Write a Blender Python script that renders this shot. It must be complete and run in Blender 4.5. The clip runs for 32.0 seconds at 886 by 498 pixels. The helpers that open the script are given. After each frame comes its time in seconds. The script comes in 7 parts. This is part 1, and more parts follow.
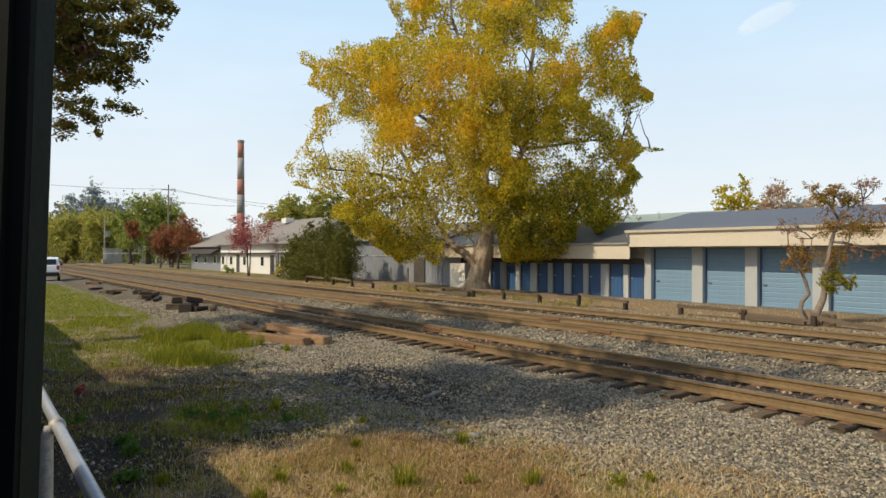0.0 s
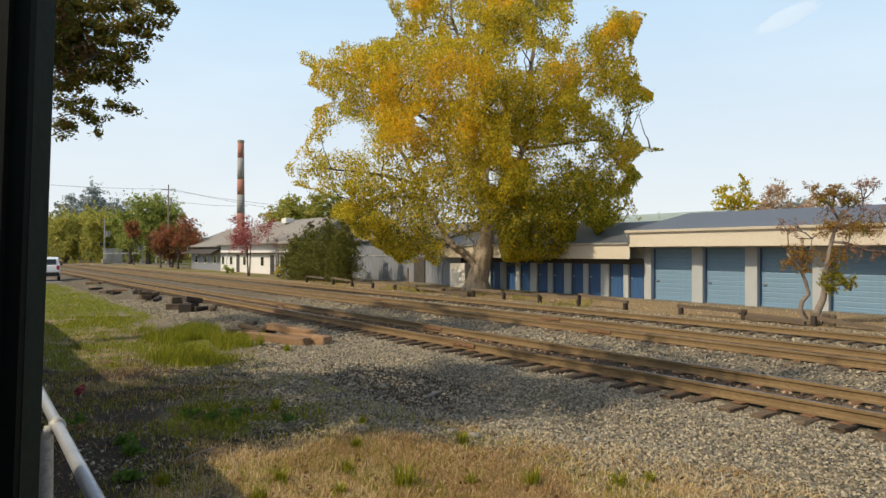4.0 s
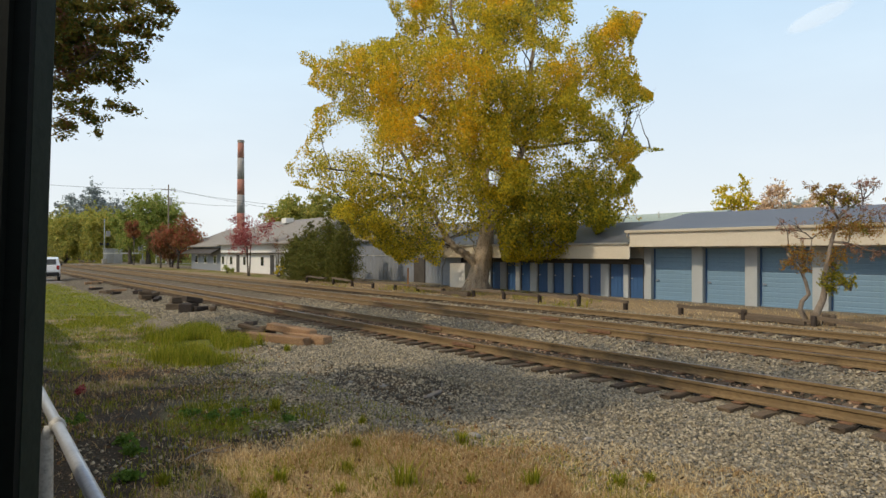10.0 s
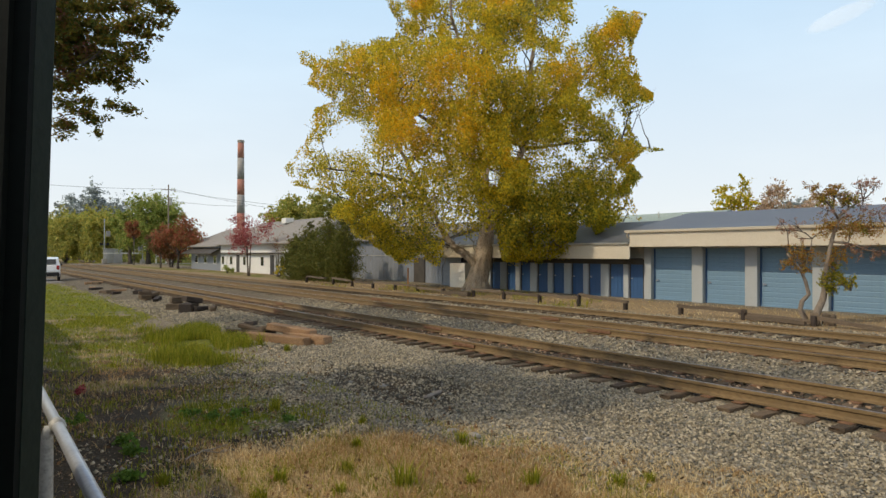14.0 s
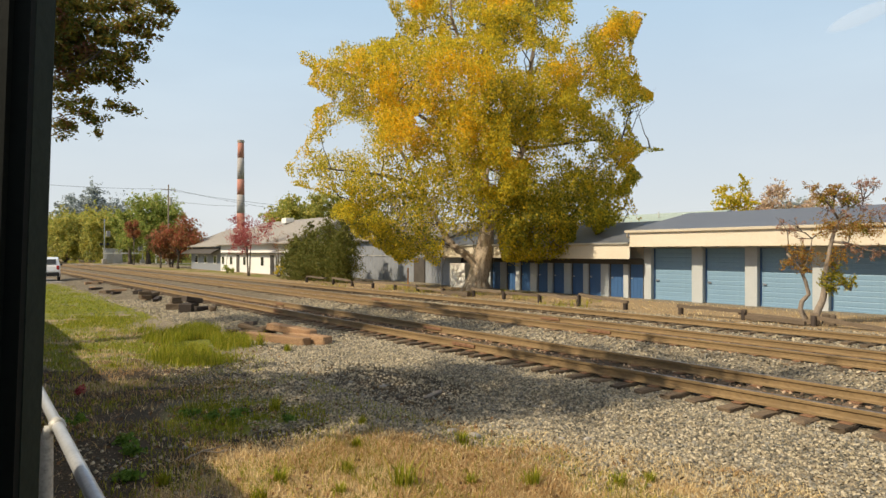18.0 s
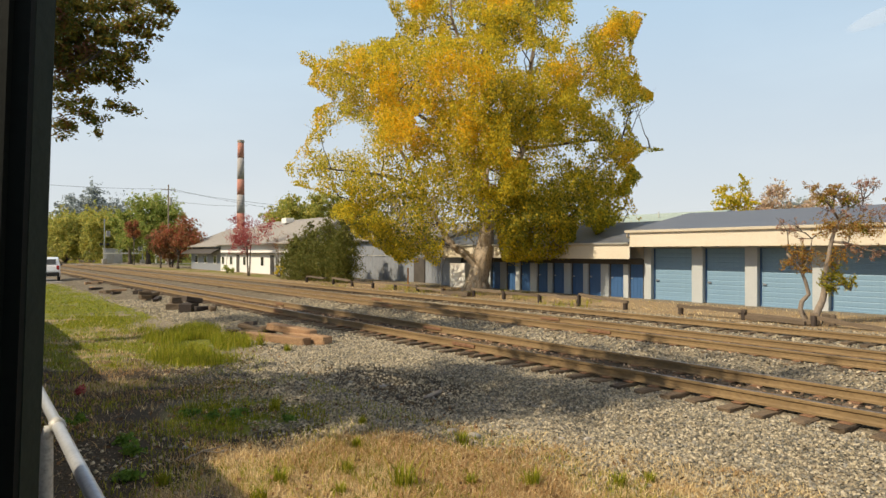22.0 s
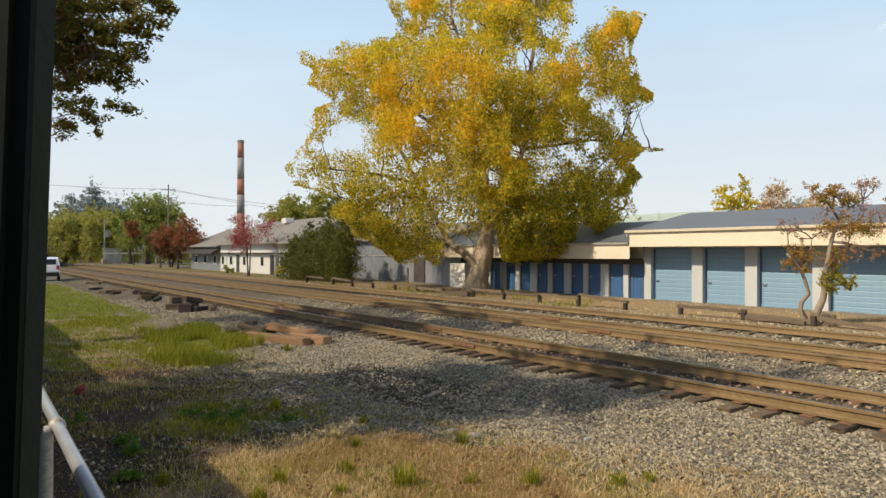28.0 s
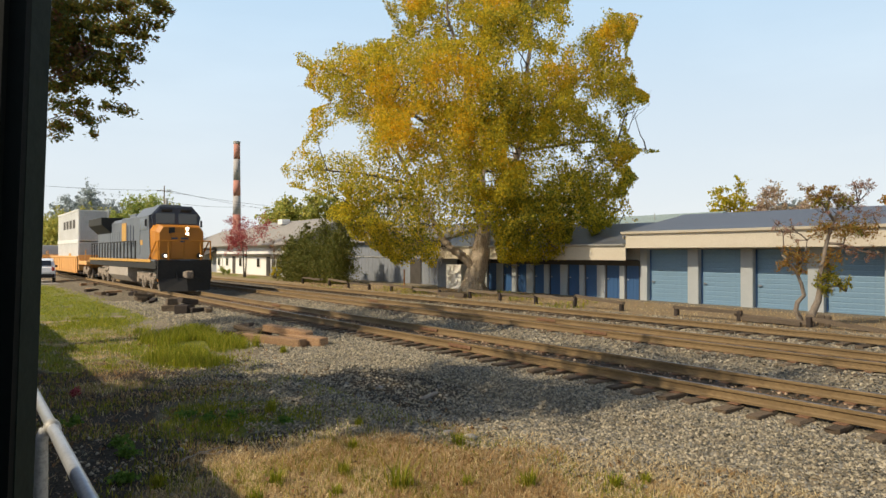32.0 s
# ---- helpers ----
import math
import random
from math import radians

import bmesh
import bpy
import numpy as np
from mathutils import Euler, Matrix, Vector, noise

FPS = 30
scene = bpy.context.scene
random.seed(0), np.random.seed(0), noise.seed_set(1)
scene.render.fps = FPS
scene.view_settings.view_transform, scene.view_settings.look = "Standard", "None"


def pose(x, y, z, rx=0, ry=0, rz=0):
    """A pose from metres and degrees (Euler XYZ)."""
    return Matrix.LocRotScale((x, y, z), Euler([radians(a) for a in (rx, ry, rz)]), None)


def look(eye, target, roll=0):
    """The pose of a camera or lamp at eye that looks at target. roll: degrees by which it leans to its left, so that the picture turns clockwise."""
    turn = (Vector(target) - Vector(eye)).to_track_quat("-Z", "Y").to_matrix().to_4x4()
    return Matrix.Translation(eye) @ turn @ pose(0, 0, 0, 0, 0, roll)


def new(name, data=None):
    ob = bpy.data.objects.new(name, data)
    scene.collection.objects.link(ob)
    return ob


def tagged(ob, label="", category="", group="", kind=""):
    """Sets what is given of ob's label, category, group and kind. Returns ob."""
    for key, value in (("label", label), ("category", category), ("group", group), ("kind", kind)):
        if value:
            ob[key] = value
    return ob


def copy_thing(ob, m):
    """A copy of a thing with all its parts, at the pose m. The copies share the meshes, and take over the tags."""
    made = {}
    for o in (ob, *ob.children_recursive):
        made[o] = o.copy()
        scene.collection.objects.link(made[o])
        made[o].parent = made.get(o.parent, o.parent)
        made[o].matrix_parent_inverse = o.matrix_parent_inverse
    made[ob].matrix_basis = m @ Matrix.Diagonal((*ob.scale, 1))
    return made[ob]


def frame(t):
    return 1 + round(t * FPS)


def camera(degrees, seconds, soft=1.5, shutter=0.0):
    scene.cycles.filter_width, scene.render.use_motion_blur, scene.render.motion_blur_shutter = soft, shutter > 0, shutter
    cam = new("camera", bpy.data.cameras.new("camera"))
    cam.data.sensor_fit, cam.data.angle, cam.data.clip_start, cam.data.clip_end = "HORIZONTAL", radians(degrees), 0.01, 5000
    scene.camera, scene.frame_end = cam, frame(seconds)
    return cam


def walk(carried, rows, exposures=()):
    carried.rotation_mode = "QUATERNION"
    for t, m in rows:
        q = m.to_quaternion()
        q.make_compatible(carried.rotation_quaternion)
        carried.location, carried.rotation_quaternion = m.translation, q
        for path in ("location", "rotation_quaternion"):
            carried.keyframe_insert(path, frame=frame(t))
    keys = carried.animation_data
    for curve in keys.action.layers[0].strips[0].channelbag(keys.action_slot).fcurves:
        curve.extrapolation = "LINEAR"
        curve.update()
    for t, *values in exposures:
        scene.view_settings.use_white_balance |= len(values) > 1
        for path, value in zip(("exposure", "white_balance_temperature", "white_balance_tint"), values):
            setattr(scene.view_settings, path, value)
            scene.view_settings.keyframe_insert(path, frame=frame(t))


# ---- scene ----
# x points across the tracks, y along them, z up; rail tops lie at z = 0.38.
cam = camera(66, 32.0)
EYE = (0.0, 0.0, 2.58)


def heading(turn, rise):
    """Camera pose: turn in degrees from the track's line, rise in degrees."""
    a, b = radians(turn), radians(rise)
    return look(EYE, (EYE[0] + math.sin(a) * math.cos(b), EYE[1] + math.cos(a) * math.cos(b), EYE[2] + math.sin(b)))


walk(cam, [(0.0, heading(35.75, 0.24)), (31.0, heading(35.76, 0.24)), (31.25, heading(35.82, 0.26)),
           (31.5, heading(35.89, 0.30)), (31.75, heading(35.98, 0.33)), (32.0, heading(36.06, 0.35))],
     exposures=((0.0, 0.38), (6.0, 0.30), (8.3, 0.20), (10.0, 0.37), (15.0, 0.37), (17.0, 0.13), (25.0, 0.13), (28.5, 0.30), (31.0, 0.36), (32.0, 0.31)))

# ---- sky and sun ----
SUN_UP, SUN_AZ = 40.0, 281.0          # degrees; azimuth from +y towards +x
world = bpy.data.worlds.new("sky")
scene.world = world
world.use_nodes = True
wn, wl = world.node_tree.nodes, world.node_tree.links
wn.clear()
sky = wn.new("ShaderNodeTexSky")
sky.sky_type, sky.sun_disc = "NISHITA", False
sky.sun_elevation, sky.sun_rotation = radians(SUN_UP), radians(SUN_AZ)
sky.air_density, sky.dust_density, sky.ozone_density = 0.75, 0.8, 1.2
wc = wn.new("ShaderNodeTexCoord")
sep = wn.new("ShaderNodeSeparateXYZ")
wl.new(wc.outputs["Generated"], sep.inputs[0])
ramp = wn.new("ShaderNodeMapRange")       # thin high haze, thickest at the horizon
ramp.inputs["From Min"].default_value, ramp.inputs["From Max"].default_value = 0.36, 0.52
ramp.inputs["To Min"].default_value, ramp.inputs["To Max"].default_value = 0.93, 0.0
wl.new(sep.outputs["Z"], ramp.inputs["Value"])
wm = wn.new("ShaderNodeMapping")
wm.inputs["Scale"].default_value = (1.0, 1.0, 4.0)
wl.new(wc.outputs["Generated"], wm.inputs["Vector"])
wno = wn.new("ShaderNodeTexNoise")
wno.inputs["Scale"].default_value, wno.inputs["Detail"].default_value = 2.2, 6.0
wl.new(wm.outputs[0], wno.inputs["Vector"])
wr = wn.new("ShaderNodeMapRange")
wr.inputs["From Min"].default_value, wr.inputs["From Max"].default_value = 0.45, 0.75
wr.inputs["To Min"].default_value, wr.inputs["To Max"].default_value = 0.0, 0.12
wl.new(wno.outputs["Fac"], wr.inputs["Value"])
wadd = wn.new("ShaderNodeMath")
wadd.operation, wadd.use_clamp = "ADD", True
wl.new(ramp.outputs[0], wadd.inputs[0])
wl.new(wr.outputs[0], wadd.inputs[1])
mixw = wn.new("ShaderNodeMix")
mixw.data_type = "RGBA"
wl.new(wadd.outputs[0], mixw.inputs["Factor"])
wl.new(sky.outputs[0], mixw.inputs["A"])
hz_lift = wn.new("ShaderNodeMapRange")     # whitish at the horizon, pale blue above
hz_lift.inputs["From Min"].default_value, hz_lift.inputs["From Max"].default_value = 0.02, 0.36
wl.new(sep.outputs["Z"], hz_lift.inputs["Value"])
hz_mix = wn.new("ShaderNodeMix")
hz_mix.data_type = "RGBA"
hz_mix.inputs["A"].default_value, hz_mix.inputs["B"].default_value = (8.15, 8.45, 8.45, 1), (5.4, 7.35, 9.2, 1)
wl.new(hz_lift.outputs[0], hz_mix.inputs["Factor"])
wl.new(hz_mix.outputs["Result"], mixw.inputs["B"])
bg = wn.new("ShaderNodeBackground")
bg.inputs["Strength"].default_value = 0.086
wl.new(mixw.outputs["Result"], bg.inputs["Color"])
wo = wn.new("ShaderNodeOutputWorld")
wl.new(bg.outputs[0], wo.inputs["Surface"])

sun_ob = new("sun", bpy.data.lights.new("sun", "SUN"))
sun_ob.data.energy, sun_ob.data.angle, sun_ob.data.color = 5.0, radians(0.6), (1.0, 0.84, 0.61)
SUN_DIR = Vector((math.sin(radians(SUN_AZ)) * math.cos(radians(SUN_UP)), math.cos(radians(SUN_AZ)) * math.cos(radians(SUN_UP)), math.sin(radians(SUN_UP))))
sun_ob.matrix_world = look(SUN_DIR * 100, (0, 0, 0))

# ---- materials ----


def shader(name):
    m = bpy.data.materials.new(name)
    m.use_nodes = True
    n, l = m.node_tree.nodes, m.node_tree.links
    return m, n, l, n["Principled BSDF"]


def noise_fac(n, l, vec, scale, detail=4, lo=0.35, hi=0.65, rough=0.6):
    t = n.new("ShaderNodeTexNoise")
    t.inputs["Scale"].default_value, t.inputs["Detail"].default_value, t.inputs["Roughness"].default_value = scale, detail, rough
    l.new(vec, t.inputs["Vector"])
    r = n.new("ShaderNodeMapRange")
    r.inputs["From Min"].default_value, r.inputs["From Max"].default_value = lo, hi
    l.new(t.outputs["Fac"], r.inputs["Value"])
    return r.outputs[0], t.outputs["Fac"]


def mix_rgb(n, l, fac, a, b, blend="MIX"):
    m = n.new("ShaderNodeMix")
    m.data_type, m.blend_type = "RGBA", blend
    for sock, v in ((m.inputs["Factor"], fac), (m.inputs["A"], a), (m.inputs["B"], b)):
        if isinstance(v, (int, float)):
            sock.default_value = v
        elif isinstance(v, tuple):
            sock.default_value = (*v, 1)
        else:
            l.new(v, sock)
    return m.outputs["Result"]


def surface(name, c1, c2, c3=None, scale=3.0, fine=40.0, rough=0.8, bump=0.3, metal=0.0, stretch=(1, 1, 1), stain=0.5, vary=0.0, depth=0.01, coat=0.0):
    """Weathered solid surface: broad stains of c2 on c1, fine grain of c3, relief of the grain."""
    m, n, l, b = shader(name)
    tc = n.new("ShaderNodeTexCoord")
    mp = n.new("ShaderNodeMapping")
    mp.inputs["Scale"].default_value = stretch
    l.new(tc.outputs["Object"], mp.inputs["Vector"])
    f1, _ = noise_fac(n, l, mp.outputs[0], scale, 5, 0.5 - 0.3 * stain, 0.5 + 0.35 * stain)
    f2, raw = noise_fac(n, l, mp.outputs[0], fine, 3, 0.45, 0.75)
    col = mix_rgb(n, l, f1, c1, c2)
    col = mix_rgb(n, l, f2, col, c3 or tuple(0.6 * v for v in c2))
    if vary:
        oi = n.new("ShaderNodeObjectInfo")
        hs = n.new("ShaderNodeHueSaturation")
        mr = n.new("ShaderNodeMapRange")
        mr.inputs["To Min"].default_value, mr.inputs["To Max"].default_value = 1 - vary, 1 + vary
        l.new(oi.outputs["Random"], mr.inputs["Value"])
        l.new(mr.outputs[0], hs.inputs["Value"])
        l.new(col, hs.inputs["Color"])
        col = hs.outputs[0]
    l.new(col, b.inputs["Base Color"])
    b.inputs["Roughness"].default_value, b.inputs["Metallic"].default_value = rough, metal
    b.inputs["Coat Weight"].default_value = coat
    if bump:
        bp = n.new("ShaderNodeBump")
        bp.inputs["Strength"].default_value, bp.inputs["Distance"].default_value = bump, depth
        l.new(raw, bp.inputs["Height"])
        l.new(bp.outputs[0], b.inputs["Normal"])
    return m


def fill_ramp(ramp_, colours):
    """One even step of the ramp for each colour."""
    ramp_.interpolation = "CONSTANT"
    els = ramp_.elements
    els[1].position = 1.0 - 1.0 / len(colours)
    for i in range(1, len(colours) - 1):
        els.new(i / len(colours))
    for e, c in zip(els, colours):
        e.color = (*c, 1)


def foliage(name, colours, trans=0.35, rough=0.6):
    """Leaves: each leaf takes its own tone out of the given colours; light passes through in part."""
    m, n, l, b = shader(name)
    g = n.new("ShaderNodeAttribute")
    g.attribute_name = "tone"
    r = n.new("ShaderNodeValToRGB")
    fill_ramp(r.color_ramp, colours)
    l.new(g.outputs["Fac"], r.inputs["Fac"])
    l.new(r.outputs[0], b.inputs["Base Color"])
    b.inputs["Roughness"].default_value = rough
    b.inputs["Specular IOR Level"].default_value = 0.25
    t = n.new("ShaderNodeBsdfTranslucent")
    l.new(r.outputs[0], t.inputs["Color"])
    ms = n.new("ShaderNodeMixShader")
    ms.inputs[0].default_value = trans
    l.new(b.outputs[0], ms.inputs[1])
    l.new(t.outputs[0], ms.inputs[2])
    l.new(ms.outputs[0], n["Material Output"].inputs["Surface"])
    return m


def stones_mat(name, colours, rough=0.9):
    m, n, l, b = shader(name)
    g = n.new("ShaderNodeAttribute")
    g.attribute_name = "tone"
    r = n.new("ShaderNodeValToRGB")
    fill_ramp(r.color_ramp, colours)
    l.new(g.outputs["Fac"], r.inputs["Fac"])
    tc = n.new("ShaderNodeTexCoord")
    f, raw = noise_fac(n, l, tc.outputs["Object"], 60, 3, 0.58, 1.1)
    l.new(mix_rgb(n, l, f, r.outputs[0], (0.09, 0.085, 0.08)), b.inputs["Base Color"])
    b.inputs["Roughness"].default_value = rough
    return m


def glow(name, c, strength):
    m, n, l, b = shader(name)
    b.inputs["Base Color"].default_value = (*c, 1)
    b.inputs["Emission Color"].default_value = (*c, 1)
    b.inputs["Emission Strength"].default_value = strength
    return m


def glass(name, c=(0.02, 0.025, 0.03), rough=0.06):
    m, n, l, b = shader(name)
    b.inputs["Base Color"].default_value = (*c, 1)
    b.inputs["Roughness"].default_value = rough
    b.inputs["Specular IOR Level"].default_value = 0.8
    return m


M = dict(
    rail=surface("rusty_rail_steel", (0.19, 0.128, 0.06), (0.25, 0.172, 0.082), (0.15, 0.10, 0.048), 2.5, 30, 0.75, 0.3, 0.15, (1, 0.4, 1)),
    rail_top=surface("worn_rail_head", (0.30, 0.27, 0.25), (0.24, 0.20, 0.17), None, 3, 50, 0.38, 0.1, 0.75),
    tie=surface("weathered_tie_timber", (0.11, 0.078, 0.05), (0.17, 0.125, 0.08), (0.045, 0.032, 0.022), 4, 30, 0.9, 0.8, 0, (0.5, 4, 4), 0.6, 0.35),
    steel_rust=surface("rusty_plate", (0.20, 0.10, 0.05), (0.28, 0.16, 0.09), (0.10, 0.05, 0.03), 8, 60, 0.8, 0.4, 0.1),
    old_timber=surface("grey_brown_old_timber", (0.135, 0.10, 0.068), (0.20, 0.155, 0.108), (0.06, 0.043, 0.03), 3, 26, 0.9, 0.9, 0, (4, 0.5, 4), 0.7, 0.3),
    fresh_tie=surface("orange_brown_split_tie", (0.33, 0.19, 0.10), (0.42, 0.28, 0.16), (0.12, 0.07, 0.04), 3, 26, 0.9, 0.9, 0, (1, 4, 4), 0.7, 0.25),
    black_tie=surface("creosote_black_timber", (0.035, 0.027, 0.022), (0.07, 0.05, 0.04), (0.02, 0.015, 0.012), 4, 30, 0.8, 0.8, 0, (1, 4, 4), 0.7, 0.3),
    cream=surface("cream_fascia_paint", (0.66, 0.60, 0.49), (0.59, 0.53, 0.42), (0.52, 0.46, 0.36), 0.8, 25, 0.6, 0.08, 0, (1, 0.6, 2), 0.8),
    pillar=surface("pale_grey_pillar_paint", (0.46, 0.48, 0.49), (0.39, 0.42, 0.43), (0.33, 0.36, 0.37), 1.5, 40, 0.7, 0.12, 0, (1, 1, 0.5), 0.7),
    blue=surface("sun_faded_blue_door", (0.16, 0.275, 0.395), (0.205, 0.33, 0.44), (0.13, 0.23, 0.345), 0.9, 20, 0.5, 0.05, 0, (1, 0.5, 3), 0.8),
    blue_dark=surface("deep_blue_door", (0.032, 0.095, 0.23), (0.045, 0.115, 0.26), (0.025, 0.08, 0.19), 1.0, 20, 0.5, 0.05, 0, (1, 0.5, 2), 0.8),
    roof=surface("slate_grey_metal_roof", (0.13, 0.145, 0.175), (0.165, 0.175, 0.20), (0.11, 0.12, 0.15), 0.4, 12, 0.45, 0.05, 0.2, (1, 1, 1), 0.8),
    roof_tan=surface("tan_grey_shingle_roof", (0.26, 0.245, 0.225), (0.33, 0.31, 0.28), (0.17, 0.16, 0.15), 0.5, 9, 0.9, 0.3, 0, (1, 1, 1), 0.8),
    white=surface("white_clapboard_paint", (0.78, 0.77, 0.74), (0.69, 0.68, 0.65), (0.60, 0.59, 0.56), 0.7, 18, 0.65, 0.1, 0, (1, 1, 1), 0.7),
    grey_metal=surface("grey_ribbed_metal_siding", (0.27, 0.295, 0.335), (0.23, 0.25, 0.285), (0.19, 0.21, 0.24), 0.5, 14, 0.5, 0.05, 0.1, (1, 1, 0.3), 0.8),
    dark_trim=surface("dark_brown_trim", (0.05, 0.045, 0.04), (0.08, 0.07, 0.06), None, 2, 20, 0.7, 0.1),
    concrete=surface("worn_concrete", (0.42, 0.40, 0.36), (0.34, 0.32, 0.28), (0.25, 0.23, 0.2), 1.2, 30, 0.9, 0.3),
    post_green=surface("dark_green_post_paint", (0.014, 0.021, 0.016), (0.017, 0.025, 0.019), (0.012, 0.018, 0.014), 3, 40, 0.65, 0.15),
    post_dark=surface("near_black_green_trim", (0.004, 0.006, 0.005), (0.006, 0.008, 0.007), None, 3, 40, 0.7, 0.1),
    galv=surface("galvanised_pipe", (0.60, 0.62, 0.65), (0.52, 0.54, 0.57), (0.44, 0.46, 0.49), 6, 60, 0.32, 0.08, 0.5),
    galv_dull=surface("dull_galvanised_post", (0.56, 0.56, 0.53), (0.46, 0.46, 0.43), None, 6, 60, 0.6, 0.1, 0.4),
    bark=surface("furrowed_tree_bark", (0.60, 0.50, 0.39), (0.47, 0.38, 0.29), (0.17, 0.135, 0.10), 2.0, 9, 0.95, 1.0, 0, (3, 3, 0.5), 0.8, 0, 0.05),
    bark_grey=surface("grey_brown_stem_bark", (0.32, 0.265, 0.21), (0.22, 0.18, 0.14), (0.10, 0.08, 0.065), 4, 25, 0.95, 0.8, 0, (3, 3, 0.6)),
    bark_dark=surface("dark_branch_bark", (0.10, 0.08, 0.065), (0.15, 0.12, 0.10), (0.05, 0.04, 0.035), 3, 20, 0.95, 0.7, 0, (2, 2, 0.5)),
    brick_red=surface("faded_red_brick_band", (0.42, 0.17, 0.12), (0.46, 0.24, 0.19), (0.33, 0.17, 0.14), 0.4, 4, 0.9, 0.2),
    brick_white=surface("grey_white_brick_band", (0.40, 0.38, 0.37), (0.32, 0.305, 0.30), (0.26, 0.24, 0.235), 0.4, 4, 0.9, 0.2),
    loco_blue=surface("slate_grey_locomotive_paint", (0.115, 0.135, 0.17), (0.155, 0.17, 0.20), (0.085, 0.095, 0.115), 0.8, 20, 0.5, 0.05, 0, (1, 1, 1), 0.7),
    loco_navy=surface("dark_blue_cab_paint", (0.035, 0.045, 0.08), (0.05, 0.06, 0.095), None, 1.5, 20, 0.45, 0.05),
    loco_orange=surface("golden_orange_nose_paint", (0.52, 0.205, 0.010), (0.46, 0.175, 0.010), (0.36, 0.13, 0.010), 1.0, 20, 0.5, 0.05),
    loco_yellow=surface("yellow_sill_stripe", (0.60, 0.33, 0.06), (0.52, 0.28, 0.06), None, 1.5, 20, 0.5, 0.05),
    loco_black=surface("grimy_black_underframe", (0.010, 0.010, 0.011), (0.020, 0.019, 0.018), (0.032, 0.03, 0.027), 1.5, 20, 0.75, 0.2),
    loco_dust=surface("dusty_grey_brown_truck", (0.24, 0.195, 0.155), (0.34, 0.28, 0.22), (0.10, 0.08, 0.065), 2.5, 15, 0.85, 0.3),
    loco_tank=surface("dusty_grey_fuel_tank", (0.34, 0.30, 0.26), (0.42, 0.37, 0.32), (0.20, 0.175, 0.15), 1.0, 15, 0.8, 0.2),
    box_white=surface("white_container_paint", (0.74, 0.74, 0.74), (0.64, 0.64, 0.63), (0.55, 0.54, 0.52), 0.6, 12, 0.55, 0.05),
    box_grey=surface("grey_container_end", (0.42, 0.44, 0.47), (0.50, 0.52, 0.54), None, 0.8, 12, 0.5, 0.05),
    car_orange=surface("orange_well_car_paint", (0.70, 0.38, 0.13), (0.62, 0.33, 0.11), (0.46, 0.25, 0.10), 0.8, 12, 0.65, 0.1),
    suv_white=surface("white_car_paint", (0.78, 0.79, 0.81), (0.75, 0.76, 0.78), (0.72, 0.73, 0.75), 1, 10, 0.25, 0.0, 0, (1, 1, 1), 0.3, 0, 0.01, 0.7),
    rubber=surface("black_rubber", (0.015, 0.015, 0.016), (0.025, 0.025, 0.025), None, 8, 40, 0.85, 0.2),
    silver=surface("silver_metal", (0.5, 0.51, 0.53), (0.42, 0.43, 0.45), None, 4, 40, 0.35, 0.05, 0.8),
    cabinet=surface("aluminium_relay_cabinet", (0.52, 0.53, 0.54), (0.44, 0.45, 0.46), None, 1, 20, 0.45, 0.05, 0.5),
    stone=surface("pale_field_stone", (0.40, 0.38, 0.35), (0.32, 0.30, 0.28), (0.22, 0.20, 0.19), 8, 60, 0.9, 0.5),
    twig=surface("dry_grey_twig", (0.33, 0.29, 0.25), (0.24, 0.21, 0.18), None, 8, 60, 0.9, 0.4),
    orange_pipe=surface("orange_marker_paint", (0.55, 0.24, 0.06), (0.48, 0.20, 0.06), None, 3, 30, 0.6, 0.1),
    wood_pole=surface("brown_grey_pole", (0.22, 0.18, 0.15), (0.29, 0.25, 0.21), None, 2, 20, 0.9, 0.4, 0, (3, 3, 0.4)),
    cable=surface("black_cable", (0.03, 0.03, 0.03), (0.045, 0.045, 0.045), None, 2, 20, 0.8, 0.0),
    glass=glass("dark_window_glass"), windshield=glass("cab_glass", (0.05, 0.055, 0.06), 0.12),
    lamp=glow("lit_headlight", (1.0, 0.93, 0.80), 6.0), lamp_dim=glow("lit_ditch_light", (1.0, 0.93, 0.80), 4.0),
    red_lens=glass("red_tail_lens", (0.35, 0.02, 0.02), 0.2),
    leaf_gold=foliage("golden_leaves", [(0.88, 0.60, 0.035), (0.93, 0.67, 0.05), (0.89, 0.55, 0.03), (0.76, 0.57, 0.05), (0.58, 0.48, 0.05)], 0.58),
    leaf_yellow=foliage("yellow_green_leaves", [(0.52, 0.455, 0.045), (0.74, 0.59, 0.045), (0.60, 0.505, 0.045), (0.86, 0.63, 0.04), (0.40, 0.39, 0.04)], 0.58),
    leaf_green=foliage("olive_green_leaves", [(0.22, 0.235, 0.03), (0.42, 0.37, 0.04), (0.17, 0.195, 0.03), (0.62, 0.48, 0.04), (0.32, 0.31, 0.035)], 0.5),
    leaf_dark=foliage("dark_green_leaves", [(0.03, 0.05, 0.015), (0.055, 0.075, 0.02), (0.04, 0.06, 0.02), (0.07, 0.085, 0.025)], 0.25),
    leaf_maple=foliage("dark_maple_leaves", [(0.13, 0.15, 0.03), (0.20, 0.18, 0.03), (0.24, 0.13, 0.04), (0.11, 0.13, 0.035), (0.28, 0.22, 0.035)], 0.55),
